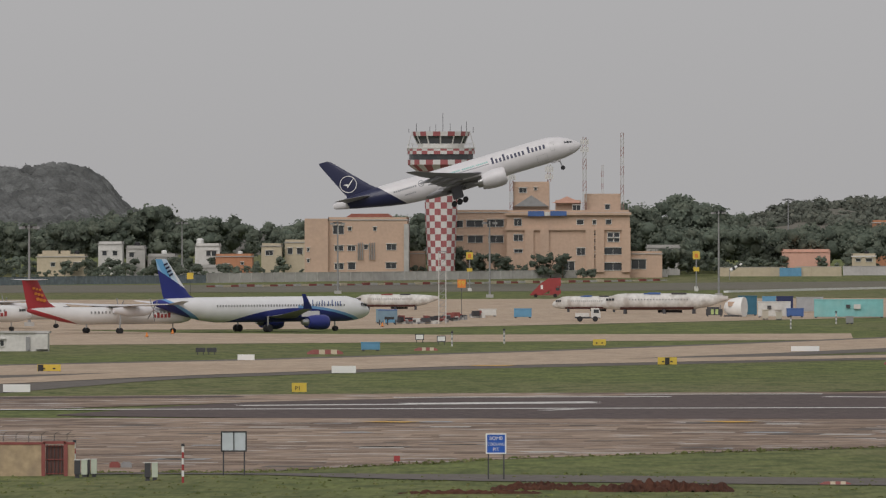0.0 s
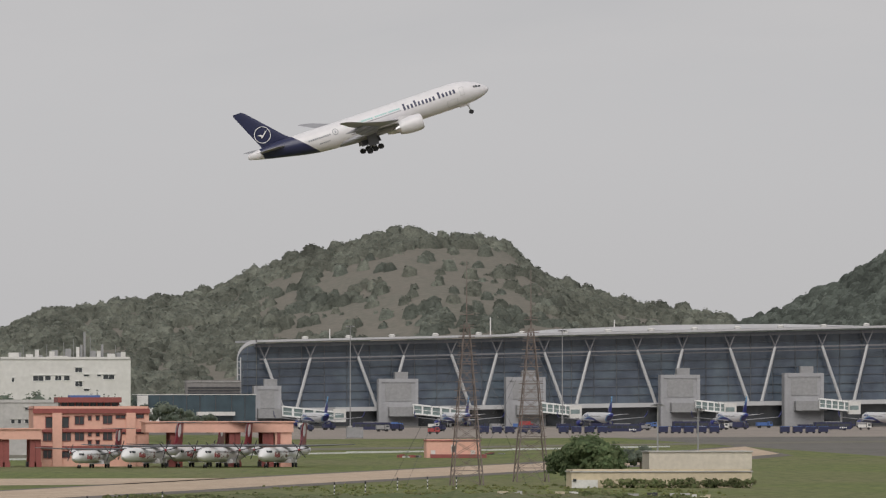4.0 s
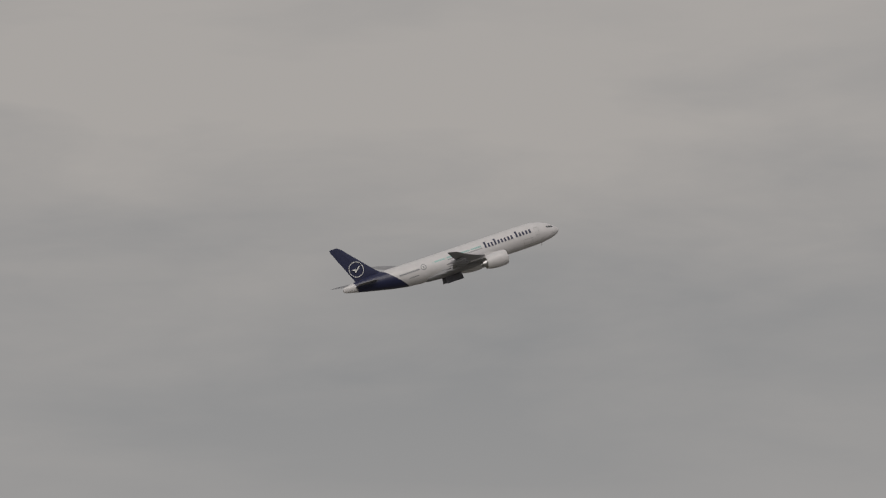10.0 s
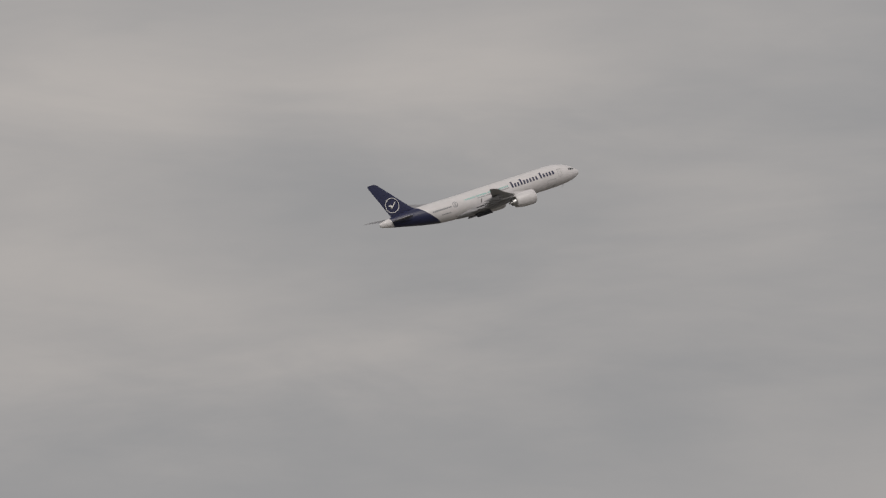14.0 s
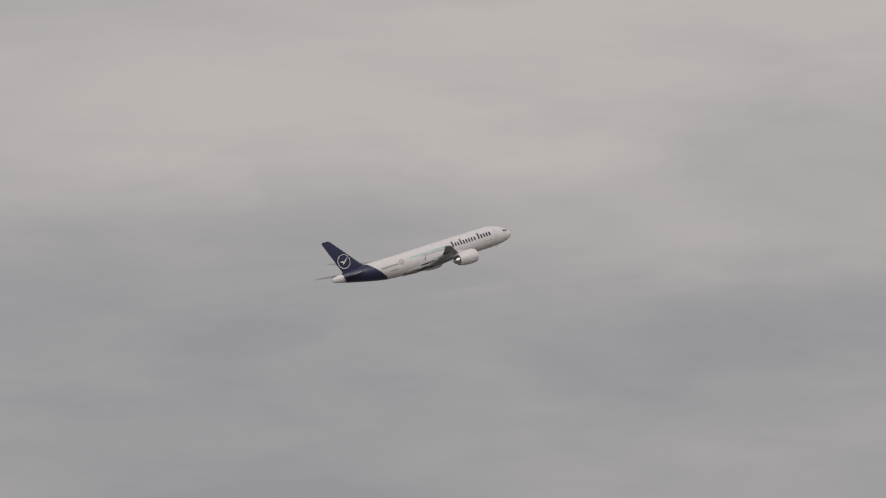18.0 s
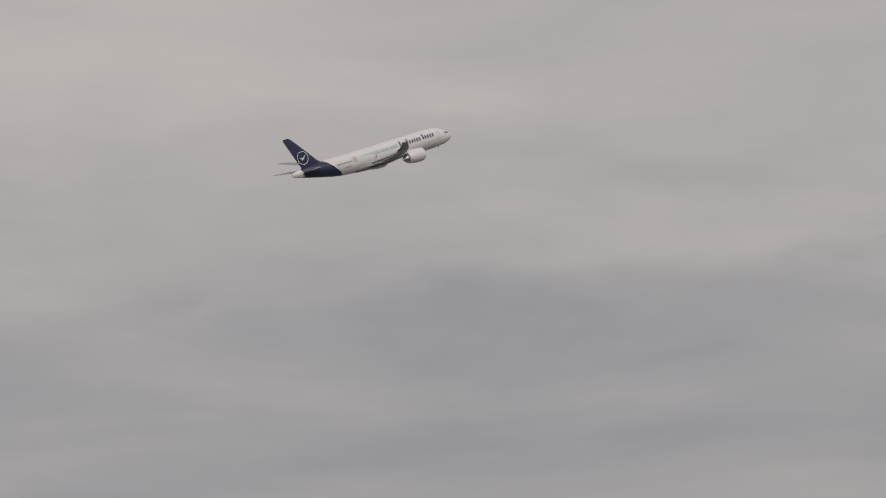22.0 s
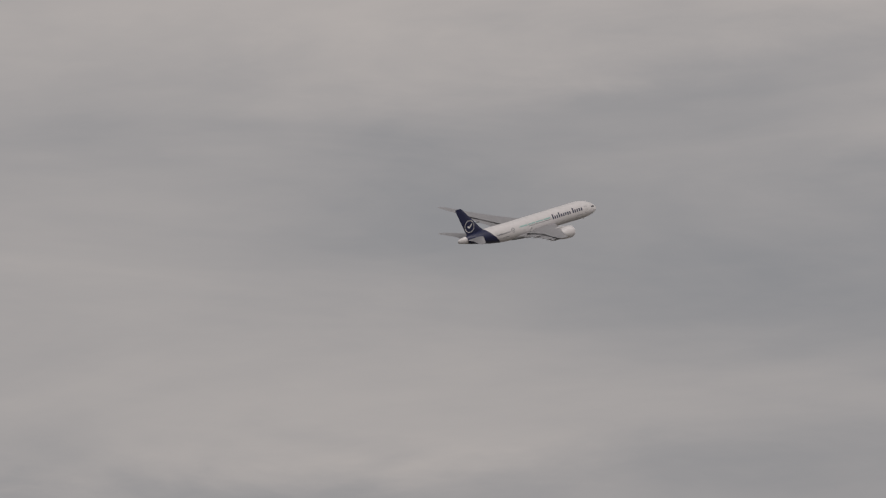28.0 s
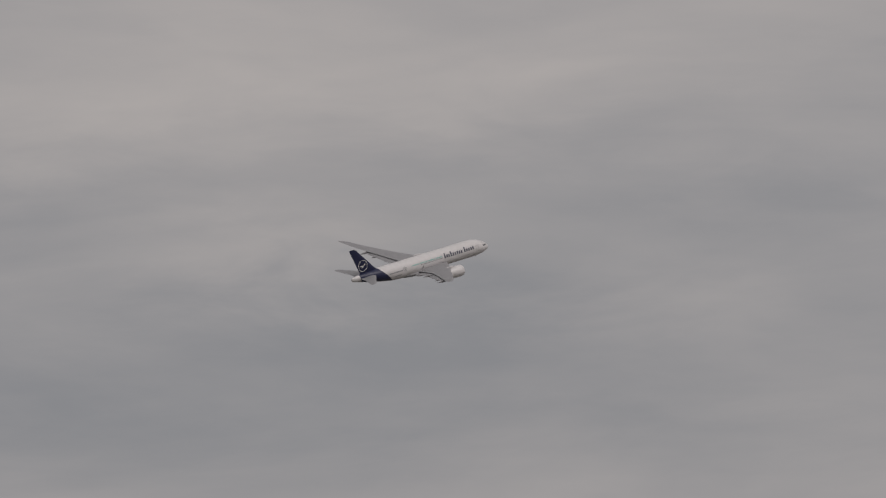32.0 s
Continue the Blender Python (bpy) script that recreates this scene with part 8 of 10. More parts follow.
container(-38.8, 1370, 2.57, 1.12, LIGHT_BLUE, "light blue steel bin on the grass", 1.6, extras=False)
container(-44.3, 1686, 1.98, 2.3, LIGHT_BLUE, "pale blue loader body on the apron", extras=False)
container(-46.3, 1692, 1.32, 2.31, mat("grey_blue_paint", (0.2, 0.3, 0.36), 0.6), "grey-blue loader body on the apron", extras=False)
container(-23.0, 1770, 3.11, 1.59, LIGHT_BLUE, "light blue tool trailer", 2.0, extras=False)
container(-29.7, 1796, 3.16, 1.26, OLD_WHITE, "white dented trailer body", 2.0, extras=False)

# site office trailer with windows
site = house("site_cabin", -93.23, -83.67, 0, 2.52, 1376, 4, OLD_WHITE, "white site cabin with flat roof on the grass", [(-90.3, -89.7, 0.7, 1.6), (-85.0, -84.5, 1.7, 2.2)], parapet=0, category="cabin")
extra(site, "door", -86.7, -86.1, 0.1, 2.0, 1375.8, 1376.05, GREY)
extra(site, "projecting_bay", -85.3, -83.6, 0.3, 2.4, 1374.6, 1376.0, OLD_WHITE)


def truck(x, y, material, label, turn=0.0, length=5.2, height=2.6, cab_front=1):
    """A small lorry: cab, box body, chassis, wheels, windscreen."""
    ob = thing("truck", pose(x, y, land(y) + 0.05, 0, 0, turn), label, "truck")
    Build().box(0, 0, 0.55, length, 2.0, 0.3).obj("chassis", DARK_METAL, ob)
    c = cab_front * (length / 2 - 0.8)
    cab = Build().loft([[(c - 0.8, w, 0.7), (c + 0.85, w, 0.7), (c + 0.85, w, 1.5), (c + 0.55, w, 2.3), (c - 0.8, w, 2.35)] for w in (-1.05, 1.05)] if cab_front > 0 else [[(c + 0.8, w, 0.7), (c - 0.85, w, 0.7), (c - 0.85, w, 1.5), (c - 0.55, w, 2.3), (c + 0.8, w, 2.35)] for w in (-1.05, 1.05)]).obj("cab", material, ob)
    Build().box(c + cab_front * 0.1, -1.07, 1.5, 0.9, 0.05, 0.6).obj("side_window", GLASS, cab)
    Build().box(c + cab_front * 0.1, 1.07, 1.5, 0.9, 0.05, 0.6).obj("side_window", GLASS, cab)
    Build().box(-cab_front * 0.9, 0, 0.85, length - 2.0, 2.1, height - 0.85).obj("body", material, ob)
    for sx in (-1, 1):
        for sy in (-0.95, 0.95):
            add_wheel(ob, sx * length * 0.3, sy, 0.48, 0.48, 0.3)
    return ob


truck(88.4, 2285, RED, "red fire tender parked beside the runway", 0, 5.0, 2.3)
truck(98.7, 2283, MAROON, "dark red towing tractor on the taxiway", 0, 2.8, 2.1, -1)
truck(178.7, 2560, GREY, "grey van parked in the engine bay", -90, 5.5, 3.4)
truck(186.6, 2559, MAROON, "dark red fire engine parked in the engine bay", -90, 8.0, 4.2)
sw = 6.9
stairs = thing("stairs_truck", pose(-23.3, 2169, 0.05), "small red covered passenger stairs on wheels", "truck")
Build().loft([[(-sw / 2, w, 0.5), (-sw * 0.12, w, 0.5), (sw * 0.42, w, sw * 0.36), (sw / 2, w, sw * 0.36), (sw / 2, w, sw * 0.62), (sw * 0.1, w, sw * 0.6), (-sw * 0.14, w, sw * 0.44)] for w in (-1.0, 1.0)]).obj("stair_flight", RED, stairs, "red covered stair flight")
Build().box(0, 0, 0.45, sw * 0.9, 1.8, 0.35).obj("chassis", MAROON, stairs)
Build().loft([[(sw * 0.14, w, 0.8), (sw * 0.5, w, 0.8), (sw * 0.5, w, 1.5), (sw * 0.44, w, 2.3), (sw * 0.14, w, 2.3)] for w in (-0.95, 0.95)]).obj("cab", RED, stairs, "red driver's cab")
Build().box(sw * 0.4, -0.97, 1.5, 0.8, 0.05, 0.6).obj("side_window", GLASS, stairs)
Build().box(-sw * 0.1, -1.02, sw * 0.26, 0.5, 0.04, 0.9).obj("white_mark", WHITE, stairs)
for px in (0.1, 0.3, 0.45):
    Build().tube((sw * px, 0.8, 0.7), (sw * px, 0.8, sw * 0.38), 0.1).obj("strut", MAROON, stairs)
for px in (-0.3, 0.32):
    for py in (-0.85, 0.85):
        add_wheel(stairs, sw * px, py, 0.42, 0.42, 0.3)
# box body on a stand, and a low trolley before the white fuselages
tank_cart = thing("box_trolley", pose(-44.4, 1670, 0.05), "blue-grey box body on a steel stand with a black cover", "trolley")
bw, bh = 3.23, 2.56
Build().box(0, 0, bh * 0.36, bw, 2.2, bh * 0.6).obj("box_body", mat("blue_grey_box_paint", (0.16, 0.25, 0.32), 0.6, dirt=(0.26, 0.26, 0.25), dirt_size=1.5), tank_cart)
Build().box(0, 0, bh * 0.96, bw + 0.1, 2.3, 0.15).obj("cover", BLUE, tank_cart)
Build().box(0.1 * bw, -1.15, bh * 0.36, bw * 0.5, 0.05, bh * 0.18).obj("tarpaulin", BLACK, tank_cart)
for px in (-0.42, 0.0, 0.42):
    Build().box(px * bw, 0, 0, 0.14, 1.8, bh * 0.36).obj("stand_leg", DARK_METAL, tank_cart)
truck(-11.1, 1714, OLD_WHITE, "small white flatbed truck before the stripped hulls", 0, 4.4, 1.5)
machine = thing("generator", pose(11.2, 1790, 0.05), "dark diesel generator with lime green panels on the grass", "generator")
Build().box(0, 0, 0.25, 3.0, 1.4, 1.1).box(-0.2, 0, 1.35, 2.2, 1.2, 0.35).obj("body", DARK_METAL, machine)
for px in (-0.35, 0.45):
    Build().box(px, -0.73, 0.4, 0.5, 0.06, 0.9).obj("side_panel", mat("lime_panel_paint", (0.45, 0.55, 0.22), 0.5), machine, "lime green side panel")
Build().tube((1.1, 0, 1.3), (1.1, 0, 2.1), 0.08).obj("exhaust", GREY, machine)
for px in (-1.2, 1.2):
    Build().box(px, 0, 0, 0.25, 1.5, 0.25).obj("skid", DARK_METAL, machine)
for i, (x, y) in enumerate([(-42.0, 1686), (-40.3, 1693), (-38.5, 1685), (-36.5, 1693), (-34.7, 1726), (-33.4, 1743), (-31.1, 1777)] + [(312.8, 2722), (316.2, 2722), (344.8, 2791), (349.1, 2805)]):
    ob = thing("scrap_pile", pose(x, y, 0.05, 0, 0, 17 * i), "heap of scrap panels and dismantled parts", "scrap", "scrap heaps")
    for k in range(9):
        Build().box(rng.uniform(-1.8, 1.8), rng.uniform(-0.8, 0.8), 0.0 + 0.15 * (k % 4), rng.uniform(0.5, 2.2), rng.uniform(0.4, 1.0), rng.uniform(0.2, 1.0), turn=rng.uniform(0, 3)).obj("panel", (OLD_WHITE, GREY, DARK_METAL, MAROON)[k % 4], ob)

cart = thing("tow_cart", pose(48.0, 1770, 0), "small dark towed compressor before the blue container", "compressor")
hood = Build().loft([[(-0.9, y, 0.45), (0.9, y, 0.45), (0.9, y, 0.8), (0.4, y, 1.35), (-0.5, y, 1.4), (-0.9, y, 1.0)] for y in (-0.55, 0.55)]).obj("hood", DARK_METAL, cart)
Build().box(0.1, -0.57, 0.6, 0.8, 0.05, 0.45).obj("grille", OCHRE, hood, "rusty brown grille")
Build().tube((0.9, 0, 0.5), (1.9, 0, 0.3), 0.07, n=6).obj("drawbar", DARK_METAL, cart)
Build().tube((-0.4, 0, 1.3), (-0.4, 0, 1.8), 0.07, n=6).obj("exhaust", DARK_METAL, cart)
for px in (-0.5, 0.5):
    for py in (-0.55, 0.55):
        add_wheel(cart, px, py, 0.32, 0.32, 0.2)
box = thing("tool_chest", pose(71.6, 2336, 0), "small teal equipment chest at the foot of the light mast", "chest")
chest = Build().box(0, 0, 0.15, 1.9, 1.0, 0.95).obj("body", mat("teal_chest_paint", (0.04, 0.21, 0.18), 0.6, dirt=(0.1, 0.2, 0.17), dirt_size=0.6), box)
Build().loft([[(-0.98, y, 1.1), (0.98, y, 1.1), (0.98, y, 1.18), (0.4, y, 1.3), (-0.98, y, 1.3)] for y in (-0.53, 0.53)]).obj("lid", DARK_METAL, chest)
for px in (-0.75, 0.75):
    Build().box(px, 0, 0, 0.2, 0.9, 0.15).obj("skid", DARK_METAL, box)
Build().tube((1.4, 0.2, 0), (1.4, 0.2, 0.9), 0.3, 0.25, 10).obj("drum", GREY, box, "grey drum beside the chest")

# equipment seen below the terminal
for i in range(40):
    x = 372 + i * 8.2 + rng.uniform(-4, 4)
    y = rng.uniform(3520, 3690)
    z = foot_of(x) - 7.4
    ob = truck(x, y, (NAVY_PLAIN, OLD_WHITE, NAVY_PLAIN, GREY, NAVY_PLAIN, BLUE)[i % 6], ("dark blue", "white", "navy", "grey", "dark blue", "blue")[i % 6] + " apron service vehicle near the gates", rng.uniform(-20, 20), rng.uniform(3.5, 6.5), rng.uniform(1.8, 2.8))
    ob.location.z = land(y) + 0.05
def dolly(x, y, turn, label):
    """A baggage trailer with a blue box body."""
    ob = thing("baggage_trailer", pose(x, y, land(y), 0, 0, turn), label, "trailer", "baggage trailers")
    Build().box(0, 0, 0.45, 3.6, 1.7, 0.18).obj("deck", DARK_METAL, ob)
    Build().box(0, 0, 0.63, 3.3, 1.6, 1.75).obj("box_body", NAVY_PLAIN, ob)
    Build().box(0, 0, 2.38, 3.5, 1.75, 0.1).obj("roof", BLUE, ob)
    Build().tube((1.8, 0, 0.5), (2.7, 0, 0.35), 0.06, n=5).obj("drawbar", GREY, ob)
    for sx in (-1.2, 1.2):
        for sy in (-0.75, 0.75):
            add_wheel(ob, sx, sy, 0.3, 0.3, 0.2)
    return ob


def bus(x, y, turn):
    """A long low apron bus."""
    ob = thing("apron_bus", pose(x, y, land(y), 0, 0, turn), "dark blue apron bus with pale lettering bars", "bus", "apron buses")
    body = Build().loft([[(-6.8, w, 0.4), (6.6, w, 0.4), (6.9, w, 1.4), (6.6, w, 3.0), (-6.8, w, 3.0)] for w in (-1.4, 1.4)]).obj("body", NAVY_PLAIN, ob)
    for i in range(6):
        for sy in (-1.42, 1.42):
            Build().box(-5.4 + i * 2.1, sy, 1.5, 1.8, 0.05, 0.95).obj("window", GLASS, body)
    for i, w in enumerate((0.5, 0.4, 0.45, 0.4)):
        Build().box(2.6 + i * 0.7, -1.46, 0.8, w, 0.04, 0.45).obj("lettering_bar", WHITE, body)
    Build().box(0, 0, 3.0, 6, 2.0, 0.25).obj("roof_unit", GREY, ob)
    for sx in (-4.2, 4.4):
        for sy in (-1.2, 1.2):
            add_wheel(ob, sx, sy, 0.5, 0.5, 0.3)


dolly_set = None
for gx, k in ((424, 5), (452, 4), (487, 5), (530, 4), (575, 4), (620, 5)):
    for i in range(k):
        where = (gx + i * 4.6, 3440 + 0.5 * i)
        if dolly_set is None:
            dolly_set = dolly(*where, 4, "navy blue baggage trailer in a row on the apron")
        else:
            copy_thing(dolly_set, pose(*where, land(where[1]), 0, 0, 4))
for bx, by in ((398, 3560), (478, 3480), (520, 3600), (566, 3560), (604, 3500)):
    bus(bx, by, 3)
truck(457, 3580, RED, "red apron truck near the gates", 10, 6.0, 3.2)
truck(404, 3420, RED, "small red apron tractor near the gates", -8, 4.2, 2.0)
for i, (x, y) in enumerate([(361.0, 3278)]):
    container(x, y, 5.5, 3.6, GREY, "grey equipment cabin beside the far runway", extras=False).location.z = land(y)
# red tarpaulins by the link building
for i, px in enumerate((712.7, 716.5, 719.9, 723.3, 727.6, 731.8)):
    tagged(Build().loft([[(px + r * math.cos(a), 3740 + r * math.sin(a), z) for a in [2 * math.pi * k / 10 for k in range(10)]] for r, z in ((3.2, 11.57), (3.0, 13.9 - 0.5), (1.6, 14.57))]).obj("tarpaulin_heap", RED), "red tarpaulin over stacked building material", "tarpaulin", "tarpaulin heaps")


# ---- masts, signs, markings, small things ----
def light_mast(x, y, h, label="grey steel apron light mast with a ring of floodlights"):
    ob = thing("light_mast", pose(x, y, land(y)), label, "light mast", "apron light masts")
    Build().tube((0, 0, 0), (0, 0, h), 0.26, 0.14, 10).obj("pole", GREY, ob)
    Build().tube((0, 0, h - 0.5), (0, 0, h - 0.2), 1.0, 1.1, 10).obj("head_ring", DARK_METAL, ob)
    for i in range(8):
        a = 2 * math.pi * i / 8
        Build().box(1.4 * math.cos(a), 1.4 * math.sin(a), h - 0.75, 0.6, 0.4, 0.45, turn=a).obj("floodlight", GREY, ob)
    Build().box(0, 0, 0, 1.6, 1.6, 0.7).obj("plinth", GREY_WALL, ob)
    return ob


for (x, y), h in zip([(14.7, 2189), (-71.9, 2276), (-35.4, 2171), (-104.2, 1663)], (18.9, 16.56, 16.77, 17.04)):
    light_mast(x, y, h)
for (x, y), h in zip([(69.4, 2254), (139.4, 2331)], (19.73, 20.43)):
    light_mast(x, y, h)
light_mast(-129.48, 2740, 15.94 - land(2740))
light_mast(38.37, 2800, 22.1 - land(2800))
for px, top_y in zip((646.0, 718.0) + (405.7, 485.7), (46.77, 49.7, 43.13, 41.49)):
    light_mast(px, 3700, top_y - land(3700), "tall slim light mast before the terminal")
for px, top_y in zip((625.2, 658.9) + (773.2,), (40.29, 40.83, 46.31)):
    ob = thing("lattice_pole", pose(px, 3690, land(3690)), "grey lattice floodlight pole before the terminal", "mast", "lattice poles")
    h = top_y - land(3690)
    for dx, dy in ((-0.9, -0.9), (0.9, -0.9), (0.9, 0.9), (-0.9, 0.9)):
        Build().tube((dx, dy, 0), (dx * 0.8, dy * 0.8, h), 0.16, n=5).obj("chord", GREY, ob)
    for i in range(16):
        Build().tube((-0.9, -0.9, h * i / 16), (0.9, -0.9, h * (i + 1) / 16), 0.1, n=4).tube((-0.9, -0.9, h * (i + 1) / 16), (0.9, -0.9, h * (i + 1) / 16), 0.08, n=4).obj("bracing", GREY, ob)


def lattice_tower(x, y, h, base, label, guys=True):
    """A guyed antenna tower: tapered lattice below, a mast on top, rusty red."""
    ob = thing("lattice_tower", pose(x, y, 0), label, "mast", "antenna towers")
    rust = RUST
    body = h * 0.72
    for dx, dy in ((-1, -1), (1, -1), (1, 1), (-1, 1)):
        Build().tube((dx * base / 2, dy * base / 2, 0), (dx * 0.5, dy * 0.5, body), 0.1 + 0.008 * base, 0.08, 5).obj("leg", rust, ob)
    k = 11
    for i in range(k):
        u, v = i / k, (i + 1) / k
        a = base / 2 * (1 - u) + 0.5 * u
        c = base / 2 * (1 - v) + 0.5 * v
        for (x0, y0), (x1, y1) in (((-1, -1), (1, -1)), ((1, -1), (1, 1)), ((1, 1), (-1, 1)), ((-1, 1), (-1, -1))):
            Build().tube((x0 * a, y0 * a, body * u), (x1 * c, y1 * c, body * v), 0.035 + 0.004 * base, n=4).tube((x1 * a, y1 * a, body * u), (x0 * c, y0 * c, body * v), 0.035 + 0.004 * base, n=4).tube((x0 * c, y0 * c, body * v), (x1 * c, y1 * c, body * v), 0.035 + 0.004 * base, n=4).obj("bracing", rust, ob)
    Build().tube((0, 0, body), (0, 0, h), 0.16, 0.05, 6).obj("spire", rust, ob)
    for z in (0.2, 0.25, 0.3, 0.34, 0.38, 0.42, 0.46, 0.5, 0.54, 0.58, 0.62, 0.66, 0.7, 0.76):
        w = base * (1 - z) * 0.9 + 1.0
        Build().box(0, 0, h * z, w * 1.15, 0.9, 0.16).box(0, -0.4, h * z + 0.55, w * 1.1, 0.08, 0.1).obj("platform", rust, ob)
    for s, d in ((-1, -1), (1, -1), (1, 1), (-1, 1)) if guys else ():
        Build().tube((0, 0, body * 0.9), (s * 14, d * 14, 0), 0.035, n=4).obj("guy_wire", DARK_METAL, ob)
    return ob


RUST = mat("rusty_red_steel", (0.17, 0.135, 0.12), 0.8, vary=0.25, size=1.0, dirt=(0.26, 0.245, 0.235), dirt_size=5)
lattice_tower(243.5, 2004, 45.52, 6.2, "rusty lattice antenna tower with platforms")
lattice_tower(266.0, 2077, 44.79, 6.8, "rusty lattice antenna tower with wide platforms")
slim = thing("lattice_mast", pose(-35.5, 1685, 0), "slim pale grey lattice mast on the apron edge", "mast")
for dx, dy in ((-0.6, -0.6), (0.6, -0.6), (0.6, 0.6), (-0.6, 0.6)):
    Build().tube((dx, dy, 0), (dx, dy, 12.2), 0.07, n=5).obj("chord", OLD_WHITE, slim)
for i in range(12):
    for dy in (-0.6, 0.6):
        Build().tube((-0.6, dy, i * 1.0), (0.6, dy, i + 1.0), 0.045, n=4).tube((-0.6, dy, i + 1.0), (0.6, dy, i + 1.0), 0.04, n=4).obj("bracing", GREY, slim)
Build().box(0, 0, 12.2, 1.6, 1.6, 0.15).obj("platform", GREY, slim)


def sign_board(x, y, w, h, low, face, label, posts=2, rim=None, depth=0.12):
    """A board on posts."""
    ob = thing("sign", pose(x, y, land(y)), label, "sign")
    Build().box(0, 0, low, w, depth, h).obj("board", face, ob)
    if rim:
        b = Build().box(0, -0.03, low - 0.08, w + 0.16, depth, 0.1).box(0, -0.03, low + h, w + 0.16, depth, 0.1).box(-w / 2 - 0.04, -0.03, low, 0.1, depth, h).box(w / 2 + 0.04, -0.03, low, 0.1, depth, h)
        b.obj("rim", rim, ob)
    for i in range(posts):
        px = 0 if posts == 1 else (-w / 2 + 0.1 + i * (w - 0.2) / (posts - 1))
        Build().box(px, 0.08, 0, 0.1, 0.1, low + h * 0.9).obj("post", DARK_METAL, ob)
    return ob


def words(parent, text, x, z, size, material, y=-0.08):
    """Raised lettering on a board that faces the camera."""
    cu = bpy.data.curves.new("lettering", "FONT")
    cu.body, cu.size, cu.align_x, cu.extrude = text, size, "CENTER", 0.005
    ob = new("lettering", cu)
    cu.materials.append(material)
    ob.parent = parent
    ob.matrix_basis = pose(x, y, z, 90, 0, 0)
    return ob


SIGN_BLUE = mat("bright_blue_sign", (0.015, 0.1, 0.46), 0.5, vary=0.05)
bomb = sign_board(-11.4, 726, 1.33, 1.33, 1.98, SIGN_BLUE, "blue sign on two posts reading BOMB COOLING PIT", rim=WHITE)
for i, line in enumerate(("BOMB", "COOLING", "PIT")):
    words(bomb, line, 0, 2.93 - i * 0.41, 0.36 if i != 1 else 0.3, WHITE)
grey_board = sign_board(-31.1, 739, 1.75, 1.35, 1.85, mat("pale_blue_grey_board", (0.5, 0.55, 0.58), 0.5), "pale grey board with a black frame on two posts", rim=BLACK)
Build().box(0, -0.08, 1.85, 0.07, 0.1, 1.35).obj("divider", BLACK, grey_board)

# low airfield signs
for x, y, w, h in ((-68.3, 1068, 2.92, 0.91), (-36.8, 1187, 2.9, 0.94), (-52.6, 1288, 2.2, 0.81), (20.9, 1359, 3.86, 0.77)):
    sign_board(x, y, w, h * 0.9, 0.1, WHITE, "blank white low board at the taxiway edge", 3, None, 0.3)
for x, y, w, h, blk in ((-73.0, 1203, 2.82, 0.89, -1), (-37.8, 1065, 1.57, 1.09, 0), (-7.5, 1417, 1.85, 0.97, 0), (1.9, 1246, 2.41, 0.99, 1)):
    s = sign_board(x, y, w, h * 0.9, 0.12, YELLOW, "yellow taxiway sign with black marks", 3, None, 0.3)
    if blk:
        bw = 0.3
        Build().box(-w * 0.36 if blk < 0 else 0, -0.17, 0.14, w * bw * 0.8, 0.04, h * 0.85).obj("black_panel", BLACK, s)
    if blk == 0 and w < 1.7:
        words(s, "P1", -w * 0.1, 0.3, h * 0.6, BLACK, -0.17)
    else:
        for i in (-1, 1):
            Build().box(i * w * 0.22, -0.17, h * 0.4, w * 0.12, 0.04, h * 0.18).obj("mark", BLACK, s)
s = sign_board(49.2, 1400, 1.33, 0.82, 0.5, SIGN_BLUE, "blue and white low distance board")
s = sign_board(50.7, 1405, 1.2, 0.82, 0.5, WHITE, "white low distance board with dark marks")
for i in (-1, 1):
    Build().box(i * 0.35, -0.1, 0.8, 0.3, 0.04, 0.5).obj("mark", DARK_METAL, s)
for x, y, c, lab in ((-34.0, 1455, WHITE, "small white marker board"), (-30.4, 1435, WHITE, "small white board with a black frame"), (82.1, 1438, WHITE, "small white and blue marker"), (-19.8, 771, RED, "tiny red marker sign")):
    sign_board(x, y, *((1.1, 0.7, 0.5) if c is WHITE else (0.48, 0.42, 0.22)), c, lab + " on the grass", 2, BLACK if c is WHITE else None)
for (x, y), hgt in zip([(-42.7, 2330), (10.5, 2366)] + [(10.4, 2324), (67.2, 2345), (142.6, 2362)], (7.5, 7.5, 7.5, 8, 8)):
    ob = thing("yellow_stand_sign", pose(x, y, land(y)), "yellow square sign high on a grey post", "sign", "yellow stand signs")
    Build().tube((0, 0, 0), (0, 0, hgt), 0.12).obj("post", GREY, ob)
    Build().box(0, -0.1, hgt, 1.6, 0.2, 1.7).obj("board", YELLOW, ob)
    Build().box(0, -0.22, hgt + 0.35, 0.8, 0.05, 0.9).obj("mark", ORANGE, ob)
    Build().box(0, -0.1, hgt * 0.62, 1.3, 0.2, 0.8).obj("lower_board", YELLOW, ob)
    Build().box(0, 0, 0, 0.9, 0.9, 0.8).obj("base", OLD_WHITE, ob)
ob = sign_board(-34.5, 1803, 1.5, 1.5, 5.2, ORANGE, "orange stand number board on a post", 1)
words(ob, "99", 0, 5.6, 1.2, YELLOW)
ob = sign_board(-92.2, 1985, 1.3, 1.3, 5.5, YELLOW, "yellow stand board on a post", 1)

